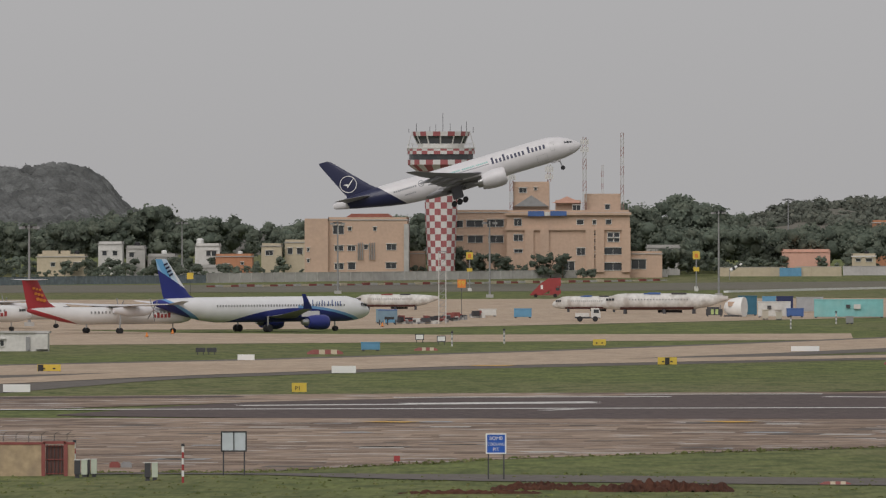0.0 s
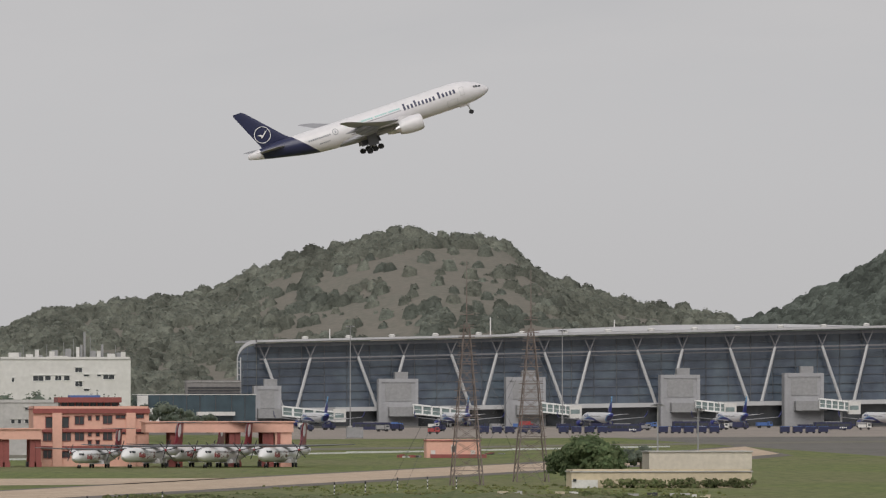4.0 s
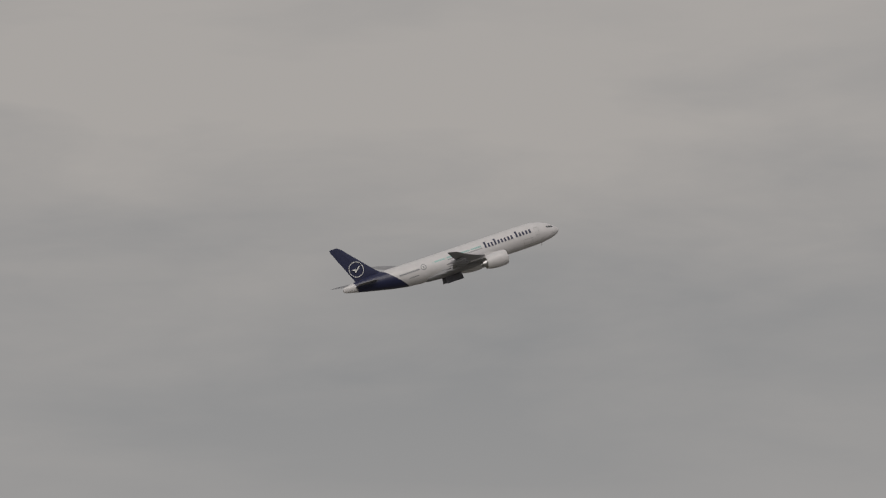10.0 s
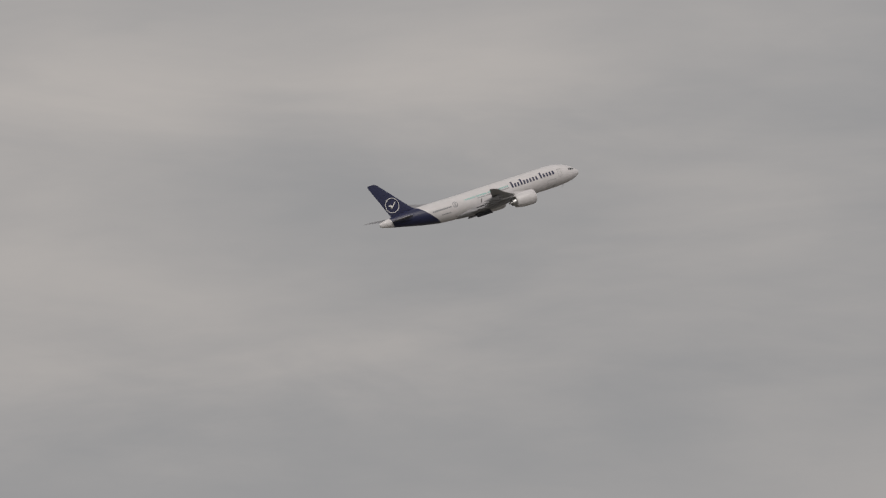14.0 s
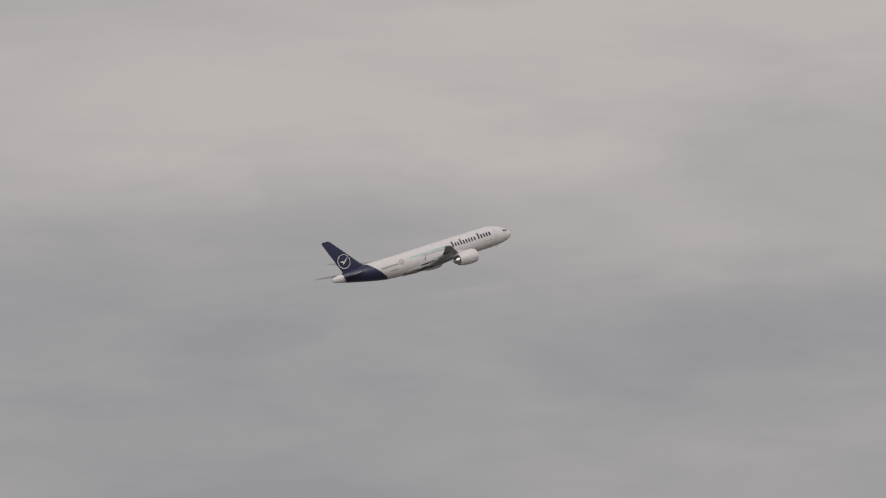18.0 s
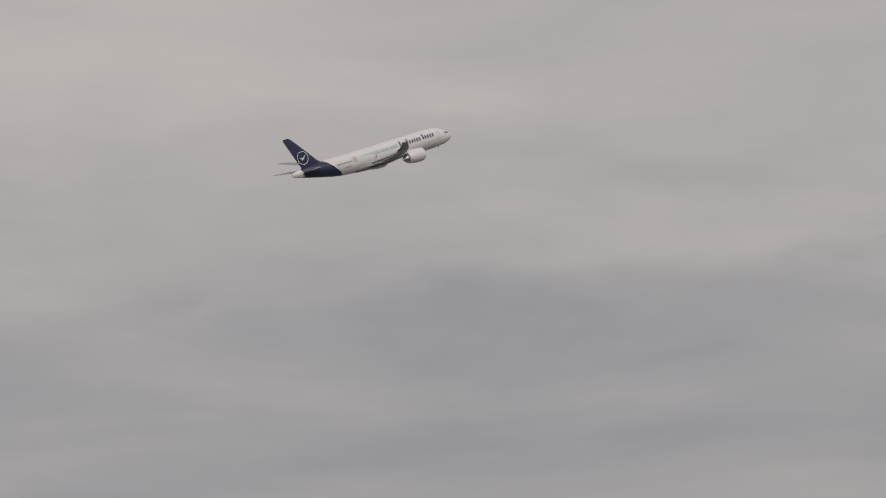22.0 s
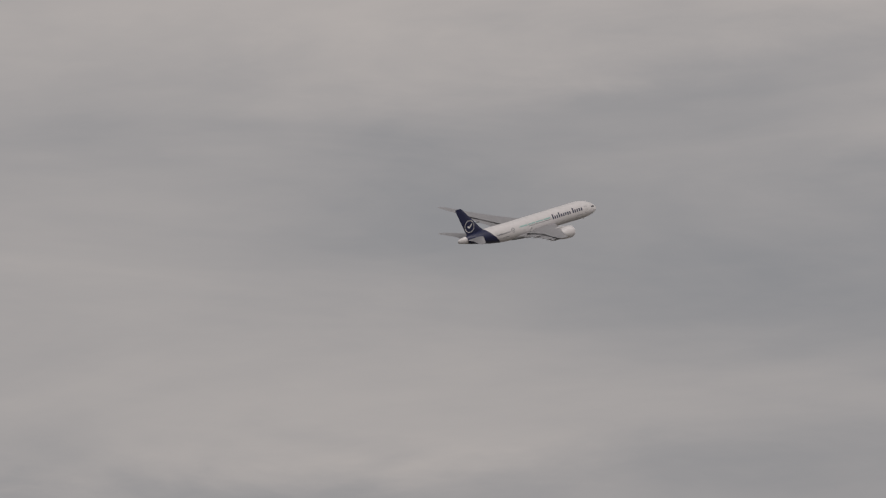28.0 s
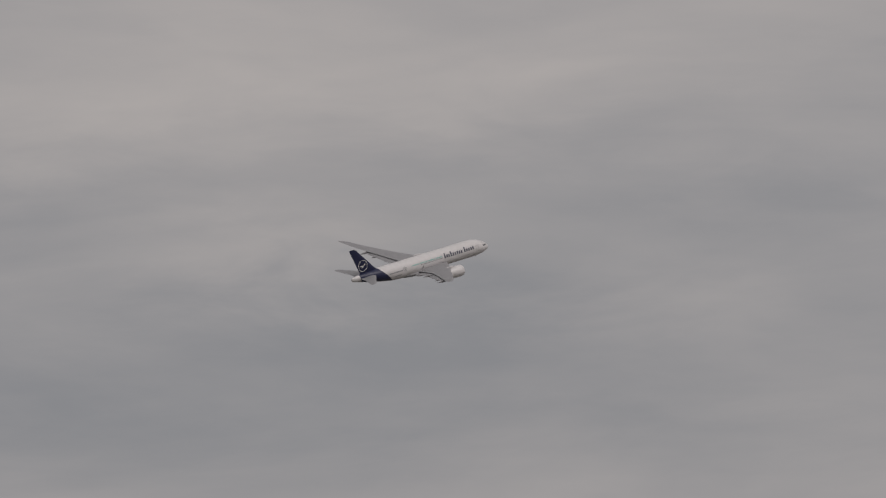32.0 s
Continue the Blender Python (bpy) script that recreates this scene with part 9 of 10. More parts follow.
# barriers, posts, cones
def barrier(x, y, w, h, label):
    ob = thing("barrier", pose(x, y, land(y)), label, "barrier", "striped barriers")
    k = 6
    for i in range(k):
        a, b = -w / 2 + i * w / k, -w / 2 + (i + 0.98) * w / k
        za, zb = (h * 0.45 if i == 0 else h), (h * 0.45 if i == k - 1 else h)
        Build().loft([[(x_, -0.35, 0), (x_, 0.35, 0), (x_, 0.24, z), (x_, -0.24, z)] for x_, z in ((a, za), (b, zb))]).obj("block", SAND_WALL if i in (2, 4) else MAROON, ob)


for x, y, w, h in ((-44.2, 1344, 4.86, 0.63), (-31.3, 1377, 3.23, 0.43), (30.6, 1248, 2.98, 0.57), (42.0, 1256, 3.57, 0.57), (29.3, 724, 3.13, 0.54), (46.3, 1407, 2.2, 0.5), (58.6, 1434, 2.0, 0.5), (13.1, 712, 2.2, 0.25)):
    barrier(x, y, w, h, "low red and white striped concrete barrier")
bench = thing("bench", pose(-60.2, 1342, 0), "dark slatted low rack on the grass", "rack")
for s in (-1, 1):
    Build().box(s * 0.75, 0, 0.35, 1.3, 0.5, 0.6).obj("panel", DARK_METAL, bench)
    for q in (-0.4, 0.4):
        Build().box(s * 0.75 + q, 0, 0, 0.1, 0.4, 0.4).obj("leg", DARK_METAL, bench)


def striped_post(x, y, h, colors, label, r=0.09):
    ob = thing("striped_post", pose(x, y, land(y)), label, "post", "striped posts")
    k = 6
    for i in range(k):
        Build().tube((0, 0, h * i / k), (0, 0, h * (i + 1) / k), r, n=8).obj("band", colors[i % 2], ob)
    Build().tube((0, 0, h), (0, 0, h + r * 2), r * 1.6, r * 1.2, 8).obj("cap", BLACK, ob)
    return ob


striped_post(-34.0, 720, 2.65, (RED, WHITE), "red and white striped marker post on the grass")
striped_post(-42.9, 738, 2.5, (RED, WHITE), "red and white striped marker post by the wall")
for i, (x, y) in enumerate([(98.8, 1513), (105.8, 1520), (115.6, 1548), (124.3, 1573), (132.7, 1599), (141.9, 1630), (151.1, 1668)] + [(197.8, 1831), (204.9, 1843), (219.4, 1917), (227.5, 1936), (233.2, 1936)]):
    striped_post(x, y, 2.18, (OLD_WHITE, BLACK), "black and white striped fence post", 0.12)
for i, (x, y) in enumerate([(74.0, 1750), (81.5, 1759), (89.7, 1781), (97.7, 1802)]):
    ob = thing("edge_light", pose(x, y, 0), "small white taxiway edge lamp", "lamp", "taxiway edge lamps")
    Build().tube((0, 0, 0), (0, 0, 0.5), 0.12).obj("stem", DARK_METAL, ob)
    Build().tube((0, 0, 0.5), (0, 0, 0.85), 0.3, 0.2, 10).obj("dome", WHITE, ob)
for i, (x, y) in enumerate([(80.9, 1876), (92.2, 1900), (103.4, 1924), (117.6, 2004), (127.7, 2017)] + [(-28.5, 1417), (-21.5, 1446)] + [(22.5, 1614), (31.1, 1681)]):
    striped_post(x, y, 1.9, (OLD_WHITE, GREY), "small white marker post on the grass", 0.13)
for x, y in [(-77.3, 1521), (-75.1, 1557)] + [(-44.6, 1645)]:
    ob = thing("traffic_cone", pose(x, y, 0.05), "orange traffic cone on the apron", "cone", "traffic cones")
    Build().tube((0, 0, 0.05), (0, 0, 0.75), 0.26, 0.05, 10).obj("cone", ORANGE, ob)
    Build().box(0, 0, 0, 0.6, 0.6, 0.06).obj("base", BLACK, ob)
for x, y in [(-42.2, 733), (-41.6, 735), (-36.6, 725)]:
    for dx in (-0.22, 0.3):
        ob = thing("control_cabinet", pose(x + dx, y + abs(dx), 0), "pale green and white electrical cabinet", "cabinet", "electrical cabinets")
        Build().box(0, 0, 0.25, 0.42, 0.5, 1.05).obj("body", mat("pale_cabinet", (0.5, 0.55, 0.45), 0.5) if dx > 0 else DARK_METAL, ob)
        Build().box(0, 0, 0, 0.3, 0.3, 0.25).obj("foot", DARK_METAL, ob)
        Build().box(0, 0, 1.3, 0.46, 0.54, 0.06).obj("lid", OLD_WHITE, ob)
for (x, y), c in zip([(-41.1, 760), (-40.2, 760)] + [(98.8, 1590), (115.0, 1479)], (MAROON, GREY, OCHRE, OCHRE)):
    tagged(Build().box(x, y, 0, 0.8 if c in (MAROON, GREY) else 1.3, 0.5, 0.4).box(x, y, 0.4, 0.6, 0.4, 0.1).obj("equipment_box", c), "small painted equipment box on the grass", "box")
for x, y, lab in ((111.3, 2025, "white meteorological cabinet"), (114.6, 2001, "tan equipment cabinet")):
    ob = thing("cabinet", pose(x, y, land(y)), lab + " beside the taxiway", "cabinet")
    Build().box(0, 0, 0.2, 1.4, 1, 1.5).obj("body", OLD_WHITE if "white" in lab else TAN_WALL, ob)
    Build().box(0, -0.52, 0.4, 1.0, 0.05, 1.1).obj("door", GREY, ob)
    Build().box(0, 0, 0, 1.2, 0.8, 0.2).obj("foot", DARK_METAL, ob)

# gate wall in the foreground
gate_x0, gate_x1 = -56.0, -42.88
gw = thing("gate_wall", pose(0, 738, 0), "yellow plastered wall with red coping and barbed wire", "wall", kind="structure")
for a, b in ((gate_x0, -45.21), (-43.54, gate_x1)):
    Build().box((a + b) / 2, 0, 0, b - a, 0.3, 2.35).obj("panel", mat("yellow_plaster", (0.43, 0.33, 0.21), 0.9, vary=0.2, size=0.5, dirt=(0.24, 0.19, 0.14), dirt_size=1.2, dirt_mix=0.6), gw)
    Build().box((a + b) / 2, 0, 2.35, b - a, 0.4, 0.18).obj("coping", MAROON, gw)
ga, gb = -45.21, -43.54
for px in (ga, gb):
    Build().box(px, -0.1, 0, 0.28, 0.35, 2.55).obj("gate_post", MAROON, gw)
Build().box((ga + gb) / 2, -0.1, 2.4, gb - ga, 0.35, 0.2).obj("gate_head", MAROON, gw)
gate = thing("steel_gate", pose((ga + gb) / 2, 738, 0), "rusty red steel gate leaf", "gate")
for i in range(5):
    Build().box(-0.55 + i * 0.27, 0, 0.1, 0.05, 0.06, 2.25).obj("bar", DARK_METAL, gate)
for z in (0.15, 1.2, 2.2):
    Build().box(0, 0, z, gb - ga - 0.3, 0.06, 0.08).obj("rail", MAROON, gate)
Build().box(0, 0.1, 0.1, gb - ga - 0.35, 0.03, 2.15).obj("sheet", mat("rusty_brown_sheet", (0.13, 0.055, 0.045), 0.8, vary=0.3), gate)
wire = Build()
for i in range(10):
    px = gate_x0 + 4 + i * 0.95
    wire.tube((px, 0, 2.5), (px, 0, 3.1), 0.03, n=4).tube((px, 0, 3.1), (px + 0.3, -0.1, 3.3), 0.025, n=4)
for z in (2.7, 2.9, 3.1):
    wire.tube((gate_x0 + 3, 0, z), (gate_x1, 0, z), 0.015, n=4)
wire.obj("barbed_wire", DARK_METAL, gw)

# mounds of earth and weeds
BANK = ground_mat("rough_weedy_grass", [(0.1, 0.128, 0.056), (0.13, 0.148, 0.07), (0.18, 0.156, 0.1), (0.085, 0.11, 0.048)], [5, 30, 1.5])


def mound(name, x0, x1, y, h, material, label, seed, kind="stuff", category="earth", deep=9):
    b = Build()
    n, m = (110, 12) if material is SOIL else (50, 8)
    pts = []
    for i in range(n + 1):
        x = x0 + (x1 - x0) * i / n
        e = math.sin(math.pi * i / n) ** 0.4
        for j in range(m + 1):
            v = j / m
            hh = h * e * math.sin(math.pi * v) * (0.55 + 0.9 * abs(noise.noise(Vector((x * 0.7, v * 2.2, seed))))) + noise.noise(Vector((x * 3, v * 6, seed))) * h * (0.55 * e if material is SOIL else 0.16)
            pts.append((x, y + (v - 0.5) * h * deep, land(y) - 0.05 + max(-0.02, hh)))
    k = m + 1
    b.add(pts, [(i * k + j, i * k + j + 1, (i + 1) * k + j + 1, (i + 1) * k + j) for i in range(n) for j in range(m)])
    return tagged(b.obj(name, material), label, category, kind=kind)


mound("soil_mound", -11.48, -3.73, 702, 0.6, SOIL, "low heap of red-brown soil", 1.0)
mound("soil_mound", -4.51, 5.8, 698, 0.8, SOIL, "low heap of red-brown soil", 2.0)
mound("soil_mound", -17.79, -7.59, 692, 0.35, SOIL, "low heap of red-brown soil", 3.0)
mound("soil_mound", 121.37, 150.99, 1640, 0.8, SOIL, "low heap of red-brown soil", 4.0)
mound("soil_mound", 69.01, 76.98, 1420, 0.45, SOIL, "low heap of red-brown soil", 5.0)


def weeds(name, spots, size, label, material=None, per=24):
    c = np.array([(x, y, land(y) + z + size * 0.3) for x, y, z in spots])
    r = size * rng.uniform(0.6, 1.5, len(spots))
    return tagged(leaf_object(name, leaf_cloud(c, r, 0.3, per, 0.6), material or BRIGHT_LEAF), label, "weeds", kind="stuff")


mound("weedy_bank", 147.97, 247.11, 1690, 2.2, BANK, "long grassy bank with weeds and rubble", 6.0, category="bank", deep=42)
weeds("bank_weeds", [(rng.uniform(149.13, 244.18), 1690 + rng.normal() * 32, rng.uniform(-0.2, 0.5)) for i in range(900)], 0.5, "coarse yellowish weeds on the bank")
WEED_GREEN = leaf_mat("lush_weed_leaves", (0.105, 0.135, 0.058), (0.135, 0.155, 0.07), (0.18, 0.17, 0.095))
clumps = [(rng.uniform(149.13, 244.18), 1690 + rng.normal() * 26) for i in range(190)]
weeds("bank_shrubs", [(x + rng.normal() * 2.2, y + rng.normal() * 2.5, rng.uniform(0.1, 0.6)) for x, y in clumps for k in range(16)], 0.75, "olive shrubs and tall weeds on the bank", WEED_GREEN, 22)
weeds("rough_grass", [(rng.uniform(120, 262), rng.uniform(1430, 1660), -0.1) for i in range(1500)], 0.34, "rough olive grass before the bank", BRIGHT_LEAF, 16)
for k, (px, pw) in enumerate(((1092, 60), (1155, 90), (1262, 40))):
    mound("soil_mound", 92.93 + px * 0.0945, 92.93 + (px + pw) * 0.0945, 1668, 1.1, SOIL, "heap of red-brown earth on the bank", 7.0 + k)
weeds("bank_weeds", [(rng.uniform(198.33, 272.71), rng.uniform(1800, 2000), -0.1) for i in range(420)], 0.45, "coarse weeds in the rough grass")
weeds("edge_grass", [(x, float(np.interp(x, [-49, -30, -10, 19, 56, 83, 130], [746, 748, 788, 821, 867, 889, 905])) + rng.normal() * 1.5, -0.05) for x in rng.uniform(-49, 120, 900)], 0.22, "ragged grass at the paving edge", per=14)
weeds("near_grass", [(rng.uniform(-60, 100), rng.uniform(640, 745), -0.1) for i in range(2600)], 0.2, "tufts of grass in the near field", per=12)
for i in range(14):
    x, y = rng.uniform(213.45, 258.35), rng.uniform(1690, 1790)
    tagged(Build().box(x, y, 0.6, rng.uniform(0.8, 2.6), 0.8, rng.uniform(0.3, 0.8), turn=rng.uniform(0, 3)).box(x + 0.6, y, 0.3, 0.8, 0.6, 0.9).obj("rubble", (OLD_WHITE, GREY_WALL, SAND_WALL, DARK_METAL)[i % 4]), "broken slab among the weeds", "rubble", "rubble on the bank")
tree("round_tree", 266.3, 1995, 9.6, 8.92, "dense round green tree beside a yellow wall", 0.07, 1300, leaf_mat("dense_green_leaves", (0.08, 0.115, 0.055), (0.105, 0.142, 0.068), (0.14, 0.172, 0.086)), low=0.22)
tree("small_tree", 320.7, 2303, 6.0, 4.6, "small green tree beside a pale wall", 0.15, 160)
yw = house("yellow_shed", 257.8, 293.8, -0.2, 3.1, 1950, 8, mat("pale_yellow_wall", (0.55, 0.47, 0.33), 0.9, dirt=(0.4, 0.34, 0.25), dirt_size=3), "long low pale yellow shed among weeds", (), parapet=0.3)
extra(yw, "lower_wall", 257.8, 263.0, -0.2, 1.6, 1949.6, 1949.9, OLD_WHITE)
weeds("shed_weeds", [(rng.uniform(264, 294), 1947 + rng.normal() * 1.5, rng.uniform(0.0, 1.4)) for i in range(160)], 0.7, "tall weeds along the yellow shed", WEED_GREEN, 20)
extra(yw, "window", 258.0, 258.7, 1.3, 1.8, 1949.3, 1949.55, GLASS)
house("pale_shed", 278.9, 299.9, 2.9, 6.8, 1990, 10, mat("cream_plaster", (0.55, 0.5, 0.42), 0.9, dirt=(0.42, 0.38, 0.31), dirt_size=4), "long pale windowless shed", (), parapet=0)
for x, y, hgt in ((335.8, 2381, 16), (345.5, 2380, 15)):
    light_mast(x, y, hgt, "slim pole beside the pale shed")
# shrubs before the offices
for x0, x1, top in ((-38.94, -33.17, 4.2), (-32.15, -22.65, 7.5), (-54.54, -45.04, 8.5), (-43.69, -38.94, 7), (-19.94, -15.05, 3.0), (-65.48, -61.31, 3.5)):
    k = max(2, int((x1 - x0) / 2.4))
    for i in range(k):
        tree("garden_tree", x0 + (i + 0.5) * (x1 - x0) / k, 2690 + (i % 3), top * rng.uniform(0.85, 1.15), max(2.0, top * 0.42), "dark green garden tree before the offices", 0.13, 90, low=0.2)
# row of painted stones at the foot of the boundary wall
ka, kb = [(-110.0, 2457), (3.9, 2634)]
ob = thing("kerb_row", pose(ka[0], ka[1], land(ka[1]) - 0.1, 0, 0, math.degrees(math.atan2(kb[1] - ka[1], kb[0] - ka[0]))), "row of red and white painted kerb stones", "kerb", kind="structure")
kd = math.dist(ka, kb)
for i in range(62):
    Build().box((i + 0.5) * kd / 62, 0, 0, kd / 62 * 0.85, 0.6, rng.uniform(0.5, 0.85)).obj("kerb_stone", (MAROON, GREY_WALL, SAND_WALL, MAROON, GREY_WALL)[i % 5], ob)
sock = thing("windsock", pose(20.58, 2640, land(2640)), "black and white striped windsock on a grey pole", "windsock")
for i in range(5):
    Build().tube((0.2 + i * 0.62, 0, 2.6 + i * 0.36), (0.82 + i * 0.62, 0, 2.96 + i * 0.36), 0.5 - 0.05 * i, 0.45 - 0.05 * i, n=10).obj("band", (WHITE, BLACK)[i % 2], sock)
Build().tube((0, 0, 0), (0, 0, 3.2), 0.1).obj("pole", GREY, sock)


# low whitewashed kerb along the main runway
kerb_line = [(17, 2288), (56.4, 2385), (108, 2483), (130, 2558), (160, 2605), (309, 2825), (425, 2990)]
kerb_line = [(xa + (xb - xa) * u / 4, ya + (yb - ya) * u / 4) for (xa, ya), (xb, yb) in zip(kerb_line, kerb_line[1:]) for u in range(4)] + kerb_line[-1:]
for (xa, ya), (xb, yb) in zip(kerb_line, kerb_line[1:]):
    d = math.dist((xa, ya), (xb, yb))
    ob = thing("kerb_row", pose(xa, ya, land((ya + yb) / 2) - 0.05, 0, 0, math.degrees(math.atan2(yb - ya, xb - xa))), "low whitewashed concrete kerb beside the main runway", "kerb", kind="structure")
    k = int(d / 6)
    for i in range(k):
        Build().box((i + 0.5) * d / k, 0, 0, d / k * 0.97, 1.2, 0.5).obj("kerb_stone", WHITE, ob)

# runway markings: white and yellow paint, laid a little above the asphalt
def stripe(name, p, q, w, material, lift=0.09, label="worn white runway line"):
    (x0, y0), (x1, y1) = p, q
    d = math.dist(p, q)
    nx, ny = -(y1 - y0) / d * w / 2, (x1 - x0) / d * w / 2
    b = Build()
    k = max(1, int(d / 40))
    pts = []
    for i in range(k + 1):
        x, y = x0 + (x1 - x0) * i / k, y0 + (y1 - y0) * i / k
        pts += [(x - nx, y - ny, land(y) + lift), (x + nx, y + ny, land(y) + lift)]
    b.add(pts, [(2 * i, 2 * i + 1, 2 * i + 3, 2 * i + 2) for i in range(k)])
    return tagged(b.obj(name, material), label, "marking", kind="structure")


stripe("tar_strip", (-85, 1034), (-43, 1043), 9, ASPHALT, 0.075, "dark tar strip at the edge of the runway shoulder")
stripe("runway_line", (-80, 976), (23, 980), 3.2, LINE_WHITE)
stripe("runway_line", (23.2, 980), (63, 975), 3.2, LINE_WHITE)
stripe("runway_line", (63.2, 975), (230, 1002), 3.2, LINE_WHITE)
stripe("runway_line", (-27, 1036), (2, 1038), 3.0, LINE_WHITE)
stripe("runway_line", [(-2.9, 1051), (18.0, 1052)][0], [(-2.9, 1051), (18.0, 1052)][1], 3.0, LINE_WHITE)
stripe("runway_line", [(17.8, 1036), (30.3, 1032)][0], [(17.8, 1036), (30.3, 1032)][1], 3.0, LINE_WHITE)
stripe("runway_line", [(47.4, 1034), (66.4, 1029)][0], [(47.4, 1034), (66.4, 1029)][1], 3.0, LINE_WHITE)
stripe("runway_line", [(48.0, 1043), (76.5, 1041)][0], [(48.0, 1043), (76.5, 1041)][1], 2.6, LINE_WHITE)
stripe("runway_line", [(88.2, 1082), (100.6, 1081)][0], [(88.2, 1082), (100.6, 1081)][1], 2.6, LINE_WHITE)
stripe("centre_line", [(-25.2, 1004), (-5.7, 1011)][0], [(-25.2, 1004), (-5.7, 1011)][1], 4, LINE_WHITE, label="thick white runway centre line")
stripe("centre_line", [(-10.7, 969), (-7.2, 975)][0], [(-10.7, 969), (-7.2, 975)][1], 1.6, LINE_WHITE, label="white runway mark")
stripe("centre_line", [(-41.4, 995), (-5.6, 1006)][0], [(-41.4, 995), (-5.6, 1006)][1], 4, LINE_WHITE, label="thick white runway centre line")
for i, (a, b) in enumerate(zip([(86.7, 962), (83.8, 954), (80.8, 944), (78.3, 934)], [(119.1, 970), (117.5, 957), (115.6, 941), (114.1, 929)])):
    stripe("threshold_bar", a, b, 5.5, LINE_WHITE, label="white threshold bar")
stripe("centre_line", [(81.6, 1015), (92.0, 1021)][0], [(81.6, 1015), (92.0, 1021)][1], 5, LINE_WHITE, label="white runway mark")
for a, b in zip([(-25.0, 917), (-20.6, 1239)] + [(5.8, 916), (37.5, 909)] + [(71.8, 1097), (38.0, 909)], [(-23.0, 920), (-19.4, 1244)] + [(8.7, 918), (39.7, 911)] + [(74.2, 1100), (39.9, 911)]):
    stripe("yellow_mark", a, b, 5, LINE_YELLOW, label="worn yellow taxi line")
# worn pale patches in the old paving
PATCH = mat("pale_concrete_patch", (0.45, 0.43, 0.4), 0.85, vary=0.2, size=0.7, dirt=(0.3, 0.28, 0.25), dirt_size=3)
BLUE_PATCH = mat("grey_patch", (0.32, 0.33, 0.34), 0.85, vary=0.2, size=0.7)
DARK_PATCH = mat("dark_patch", (0.13, 0.115, 0.1), 0.9, vary=0.2, size=0.7)
for i in range(60):
    x = rng.uniform(-60, 75)
    lo = float(np.interp(x, [-49, -30, -10, 19, 56, 83], [752, 756, 800, 832, 880, 895]))
    y = rng.uniform(lo, 930)
    w = rng.uniform(0.8, 5.5)
    stripe("paving_patch", (x, y), (x + w, y + rng.uniform(-1, 1)), rng.uniform(1.2, 5.0), (PATCH, BLUE_PATCH, DARK_PATCH, DARK_PATCH)[i % 4], 0.066, "repaired patch in the worn paving")


def slab_mat():
    """Old concrete slabs, each with its own tone, stained and worn."""
    m = mat("worn_concrete_slab", (0.3, 0.23, 0.18), 0.95, vary=0.25, size=0.5, dirt=(0.2, 0.16, 0.13), dirt_size=2.0, dirt_mix=0.6, spec=0.1)
    n, l = m.node_tree.nodes, m.node_tree.links
    info = n.new("ShaderNodeObjectInfo")
    tone = n.new("ShaderNodeValToRGB")
    tone.color_ramp.interpolation = "CONSTANT"
    steps = ((0.0, (0.2, 0.152, 0.12)), (0.18, (0.25, 0.19, 0.148)), (0.4, (0.3, 0.228, 0.178)), (0.65, (0.35, 0.27, 0.215)), (0.85, (0.23, 0.18, 0.145)), (0.94, (0.45, 0.41, 0.37)))
    ramp = tone.color_ramp
    for i, (at, rgb) in enumerate(steps):
        e = ramp.elements[i] if i < 2 else ramp.elements.new(at)
        e.position, e.color = at, (*rgb, 1)
    l.new(info.outputs["Random"], tone.inputs[0])
    scaled = [k for k in n if k.bl_idname == "ShaderNodeVectorMath"][0]
    l.new(tone.outputs[0], scaled.inputs[0])
    return m


def slabs(parent, x0, x1, near_line, far, wide, deep, share, limit, material):
    """Cast slabs standing a finger proud of the joints, in a broken grid."""
    bm = Build().loft([[(-wide / 2 * q, -deep / 2 * q, z), (wide / 2 * q, -deep / 2 * q, z), (wide / 2 * q, deep / 2 * q, z), (-wide / 2 * q, deep / 2 * q, z)] for q, z in ((0.97, 0.0), (0.97, 0.012), (0.955, 0.016))])
    first = None
    cells = []
    for i in range(int((x1 - x0) / wide)):
        for j in range(int((far - 740) / deep)):
            x, y = x0 + (i + 0.5) * wide, 740 + (j + 0.5) * deep
            if y > float(np.interp(x, *near_line)) + deep * 0.6 and rng.random() < share:
                cells.append((x, y))
    pick = rng.permutation(len(cells))[:limit]
    for k in pick:
        x, y = cells[k]
        if first is None:
            first = bm.obj("slab", material, parent)
            ob = first
        else:
            ob = new("slab", first.data)
            ob.parent = parent
        ob.matrix_basis = pose(x + rng.uniform(-2.2, 2.2), y + rng.uniform(-1, 1), 0.045 + 0.0002 * (k % 40)) @ Matrix.Diagonal((rng.uniform(0.4, 1.7), rng.uniform(0.4, 1.0), 1, 1))


slabs(bpy.data.objects["old_apron"], -58, 92, ([-49, -30, -10, 19, 56, 83], [746, 750, 790, 823, 869, 891]), 912, 4.4, 4.6, 0.34, 290, slab_mat())
# kerb edges of the taxiways and dark asphalt shoulders
sheet("taxiway_centre", [(-84, 1096), (-75, 1114), (-56.8, 1169), (-26.0, 1236), (30.6, 1303)] + [(85.7, 1328)] + [(127.7, 1372)] + [(174.5, 1375)], [(-88, 1132), (-77, 1153), (-58.7, 1209), (-26.8, 1276), (31.2, 1327)] + [(87.6, 1358)] + [(130.2, 1399)] + [(178.7, 1408)], CONCRETE, 0.08, "tan concrete taxiway centre")


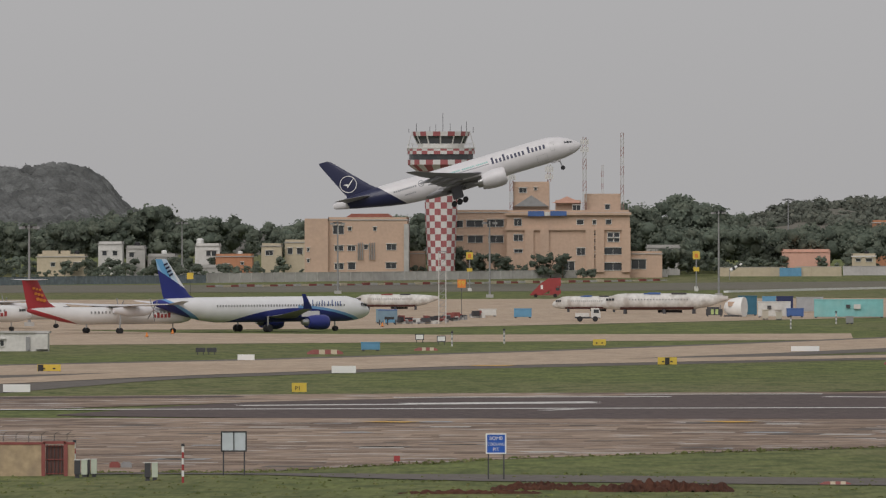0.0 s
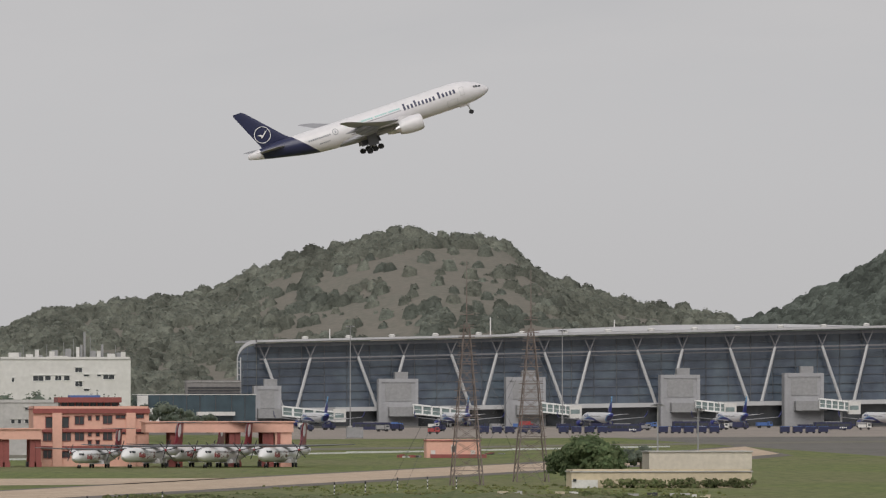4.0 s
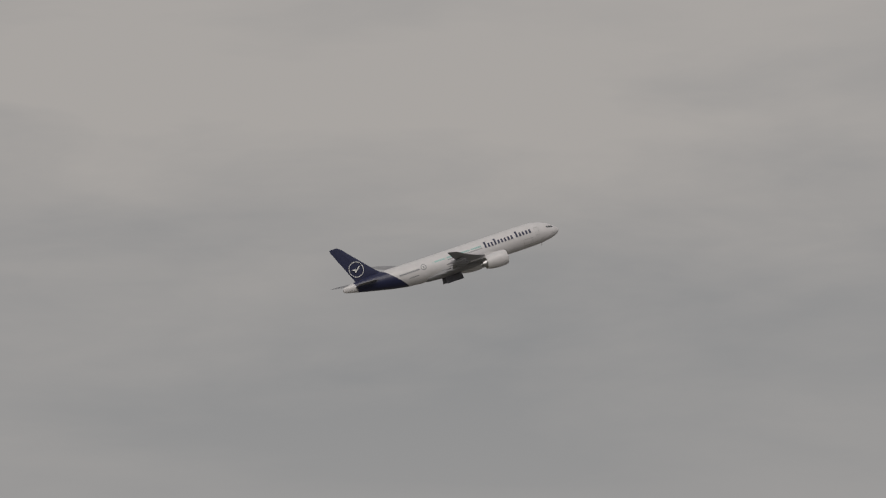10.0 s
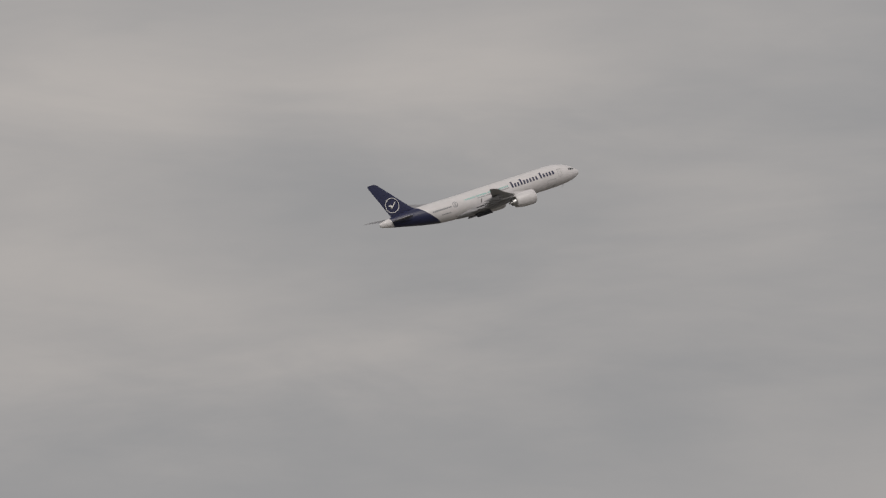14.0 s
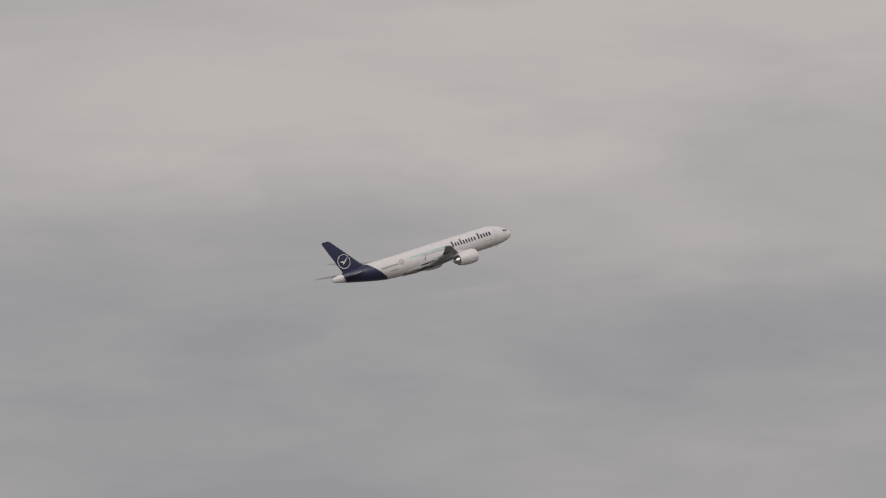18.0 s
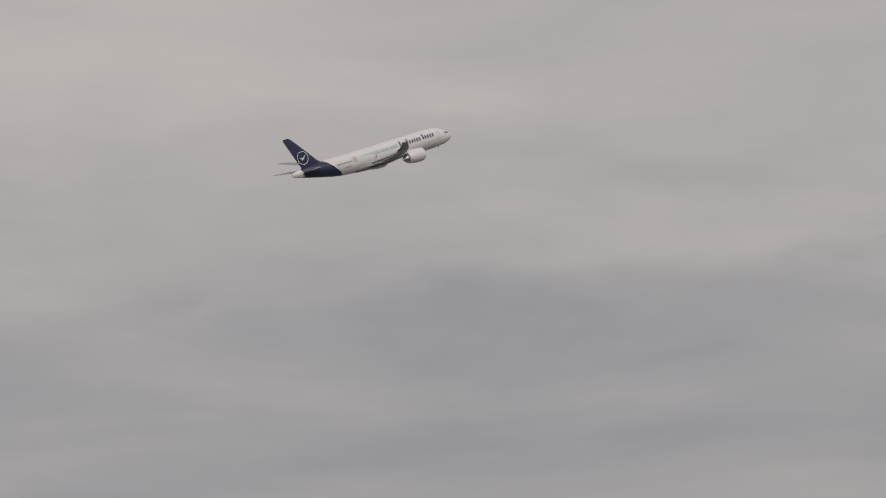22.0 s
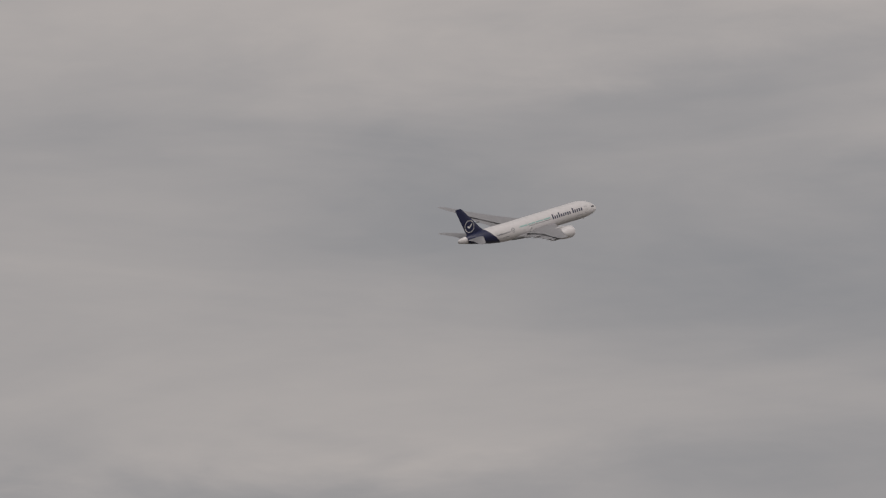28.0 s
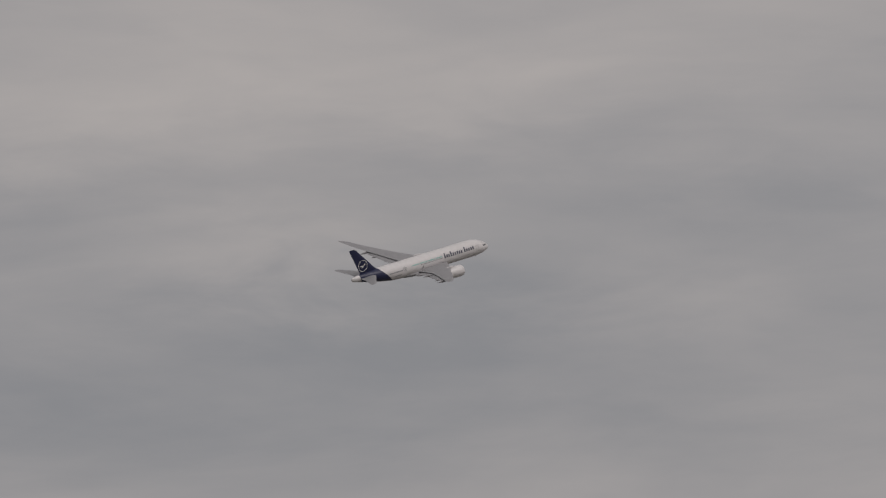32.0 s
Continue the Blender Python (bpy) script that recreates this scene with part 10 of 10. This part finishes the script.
# ---- what moves ----
def motions():
    rows = (
        (0, -48.3, 2474.2, 27.3, -1.3, -16.53, 1.9), (0.5, -8.3, 2470.8, 33, -0.6, -17.18, 1.93), (1, 33.4, 2467.5, 39.6, 0.1, -17.63, 1.96),
        (1.5, 72.9, 2464.1, 46.3, 0.9, -17.87, 1.99), (2, 115, 2460.7, 53.9, 1.6, -17.99, 2.02), (2.5, 154.3, 2465.6, 61.5, 1.5, -18.11, 2.26),
        (3, 197.1, 2470.2, 70, 1.4, -18.44, 2.49), (3.5, 237, 2475, 77.8, 1.4, -18.64, 2.72), (5.5, 404.9, 2510.8, 114.4, -0.4, -18.82, 2.69),
        (6, 448.9, 2519.5, 124.2, -0.8, -19.08, 2.55), (6.5, 488.6, 2521.6, 133.2, -0.7, -19.02, 2.66), (7, 531.1, 2523.1, 142.7, -0.6, -19.36, 2.77),
        (7.5, 570.4, 2525.3, 152.2, -0.5, -19.2, 2.88), (8, 611.2, 2527.1, 161.5, -0.3, -18.9, 2.98), (8.5, 651.9, 2529, 170.7, -0.2, -18.87, 3.09),
        (9, 692.5, 2530.8, 179.9, -0.1, -19.22, 3.2), (9.5, 732.4, 2530.5, 188.9, -0.1, -18.83, 3.1), (10, 772.1, 2530.2, 197.9, 0, -18.89, 3),
        (10.5, 811.6, 2529.8, 206.8, 0.1, -18.83, 2.9), (11, 851, 2529.5, 215.7, 0.1, -18.85, 2.8), (11.5, 890.3, 2529.1, 224.5, 0.2, -18.78, 2.71),
        (12, 929.4, 2528.8, 233.3, 0.2, -18.37, 2.61), (12.5, 968.3, 2528.4, 242.1, 0.3, -18.51, 2.51), (13, 1007.1, 2528, 250.8, 0.4, -18.52, 2.41),
        (13.5, 1045.3, 2526.6, 259.4, 0.4, -18.48, 2.51), (14, 1083.4, 2525.2, 267.9, 0.5, -18.49, 2.61), (14.5, 1121.3, 2523.7, 276.4, 0.6, -18.51, 2.72),
        (16.5, 1271, 2517.8, 309.7, 0.8, -18.33, 3.2), (17, 1308, 2516.3, 317.9, 0.9, -18.31, 3.37), (17.5, 1346.2, 2517.6, 326.4, 0.8, -18.45, 3.34),
        (18, 1384.4, 2518.8, 334.9, 0.7, -18.47, 3.31), (18.5, 1422.5, 2520, 343.4, 0.6, -18.61, 3.28), (19, 1460.5, 2521.2, 351.9, 0.5, -18.38, 3.25),
        (19.5, 1498.4, 2522.4, 360.3, 0.4, -18.32, 3.22), (20, 1536.2, 2523.6, 368.6, 0.3, -18.3, 3.19), (20.5, 1575.1, 2526.8, 377.2, 0.2, -18.32, 3.23),
        (21, 1614, 2529.9, 385.8, 0.1, -18.38, 3.27), (21.5, 1652.8, 2533.1, 394.4, 0, -18.36, 3.31), (22, 1691.6, 2536.2, 402.9, -0.1, -18.26, 3.35),
        (22.5, 1730.3, 2539.3, 411.4, -0.2, -18.36, 3.39), (23, 1769.1, 2542.5, 419.9, -0.3, -18.31, 3.43), (23.5, 1809.7, 2548.4, 428.8, -0.1, -18.24, 3.26),
        (24, 1850.4, 2554.3, 437.8, -0, -18.57, 3.08), (24.5, 1891.1, 2560.2, 446.8, 0.1, -18.27, 2.91), (25, 1931.9, 2566.1, 455.7, 2.5, -18.47, 2.74),
        (25.5, 1971.7, 2570.8, 464.5, 4.5, -18.39, 2.33), (27.5, 2131, 2589.5, 499.4, 15.5, -18.44, -0.03), (28, 2170.9, 2594.2, 508.2, 16.1, -18.41, -1.22),
        (28.5, 2208.8, 2596.5, 516.4, 17.5, -18.49, -2.04), (29, 2246.6, 2598.7, 524.6, 18.9, -18.64, -2.85), (29.5, 2281.6, 2598, 532.2, 19.5, -18.69, -3.89),
        (30, 2316.5, 2597.2, 539.7, 20.1, -18.39, -4.93), (30.5, 2351.3, 2596.4, 547.2, 20.6, -18.47, -5.96), (31, 2385.9, 2595.5, 554.6, 21.2, -19.03, -7),
        (31.5, 2424.2, 2598.7, 562.8, 21.1, -18.86, -7.91), (32, 2462.5, 2601.9, 571.1, 21, -19.09, -8.81),
    )
    walk(jet, [(t, pose(x, y, z, a, b, c)) for t, x, y, z, a, b, c in rows])
    walk(nose_gear, [(t, pose(25.4, 0, -2.6, 0, a, 0)) for t, a in ((0, 0), (5.2, 0), (6.0, -18), (7.4, -50), (8.4, -85), (8.9, -98), (32, -98))])
    for d, s in zip(nose_doors, (-1, 1)):
        walk(d, [(t, pose(25.9, 0, z)) for t, z in ((0, -2.3), (8.8, -2.3), (10.5, -1.55), (11.5, -1.2), (32, -1.2))])
    for g, s in main_gears:
        walk(g, [(t, pose(-1.2, s * y, z, a * s, 0, 0)) for t, a, y, z in ((0, 0, 4.6, -2.2), (6.0, 0, 4.6, -2.2), (7.6, -30, 4.5, -2.0), (9.0, -62, 4.4, -1.8), (10.4, -88, 4.3, -1.4), (32, -88, 4.3, -1.4))])
    for d, s in gear_doors:
        walk(d, [(t, pose(-1.6, s * 1.0, z, a * s, 0, 0)) for t, a, z in ((0, 80, -2.9), (3.2, 80, -2.9), (4.6, 20, -2.75), (11.5, 15, -2.75), (13.5, 40, -2.75), (15.8, 86, -2.9), (32, 86, -2.9))])


motions()
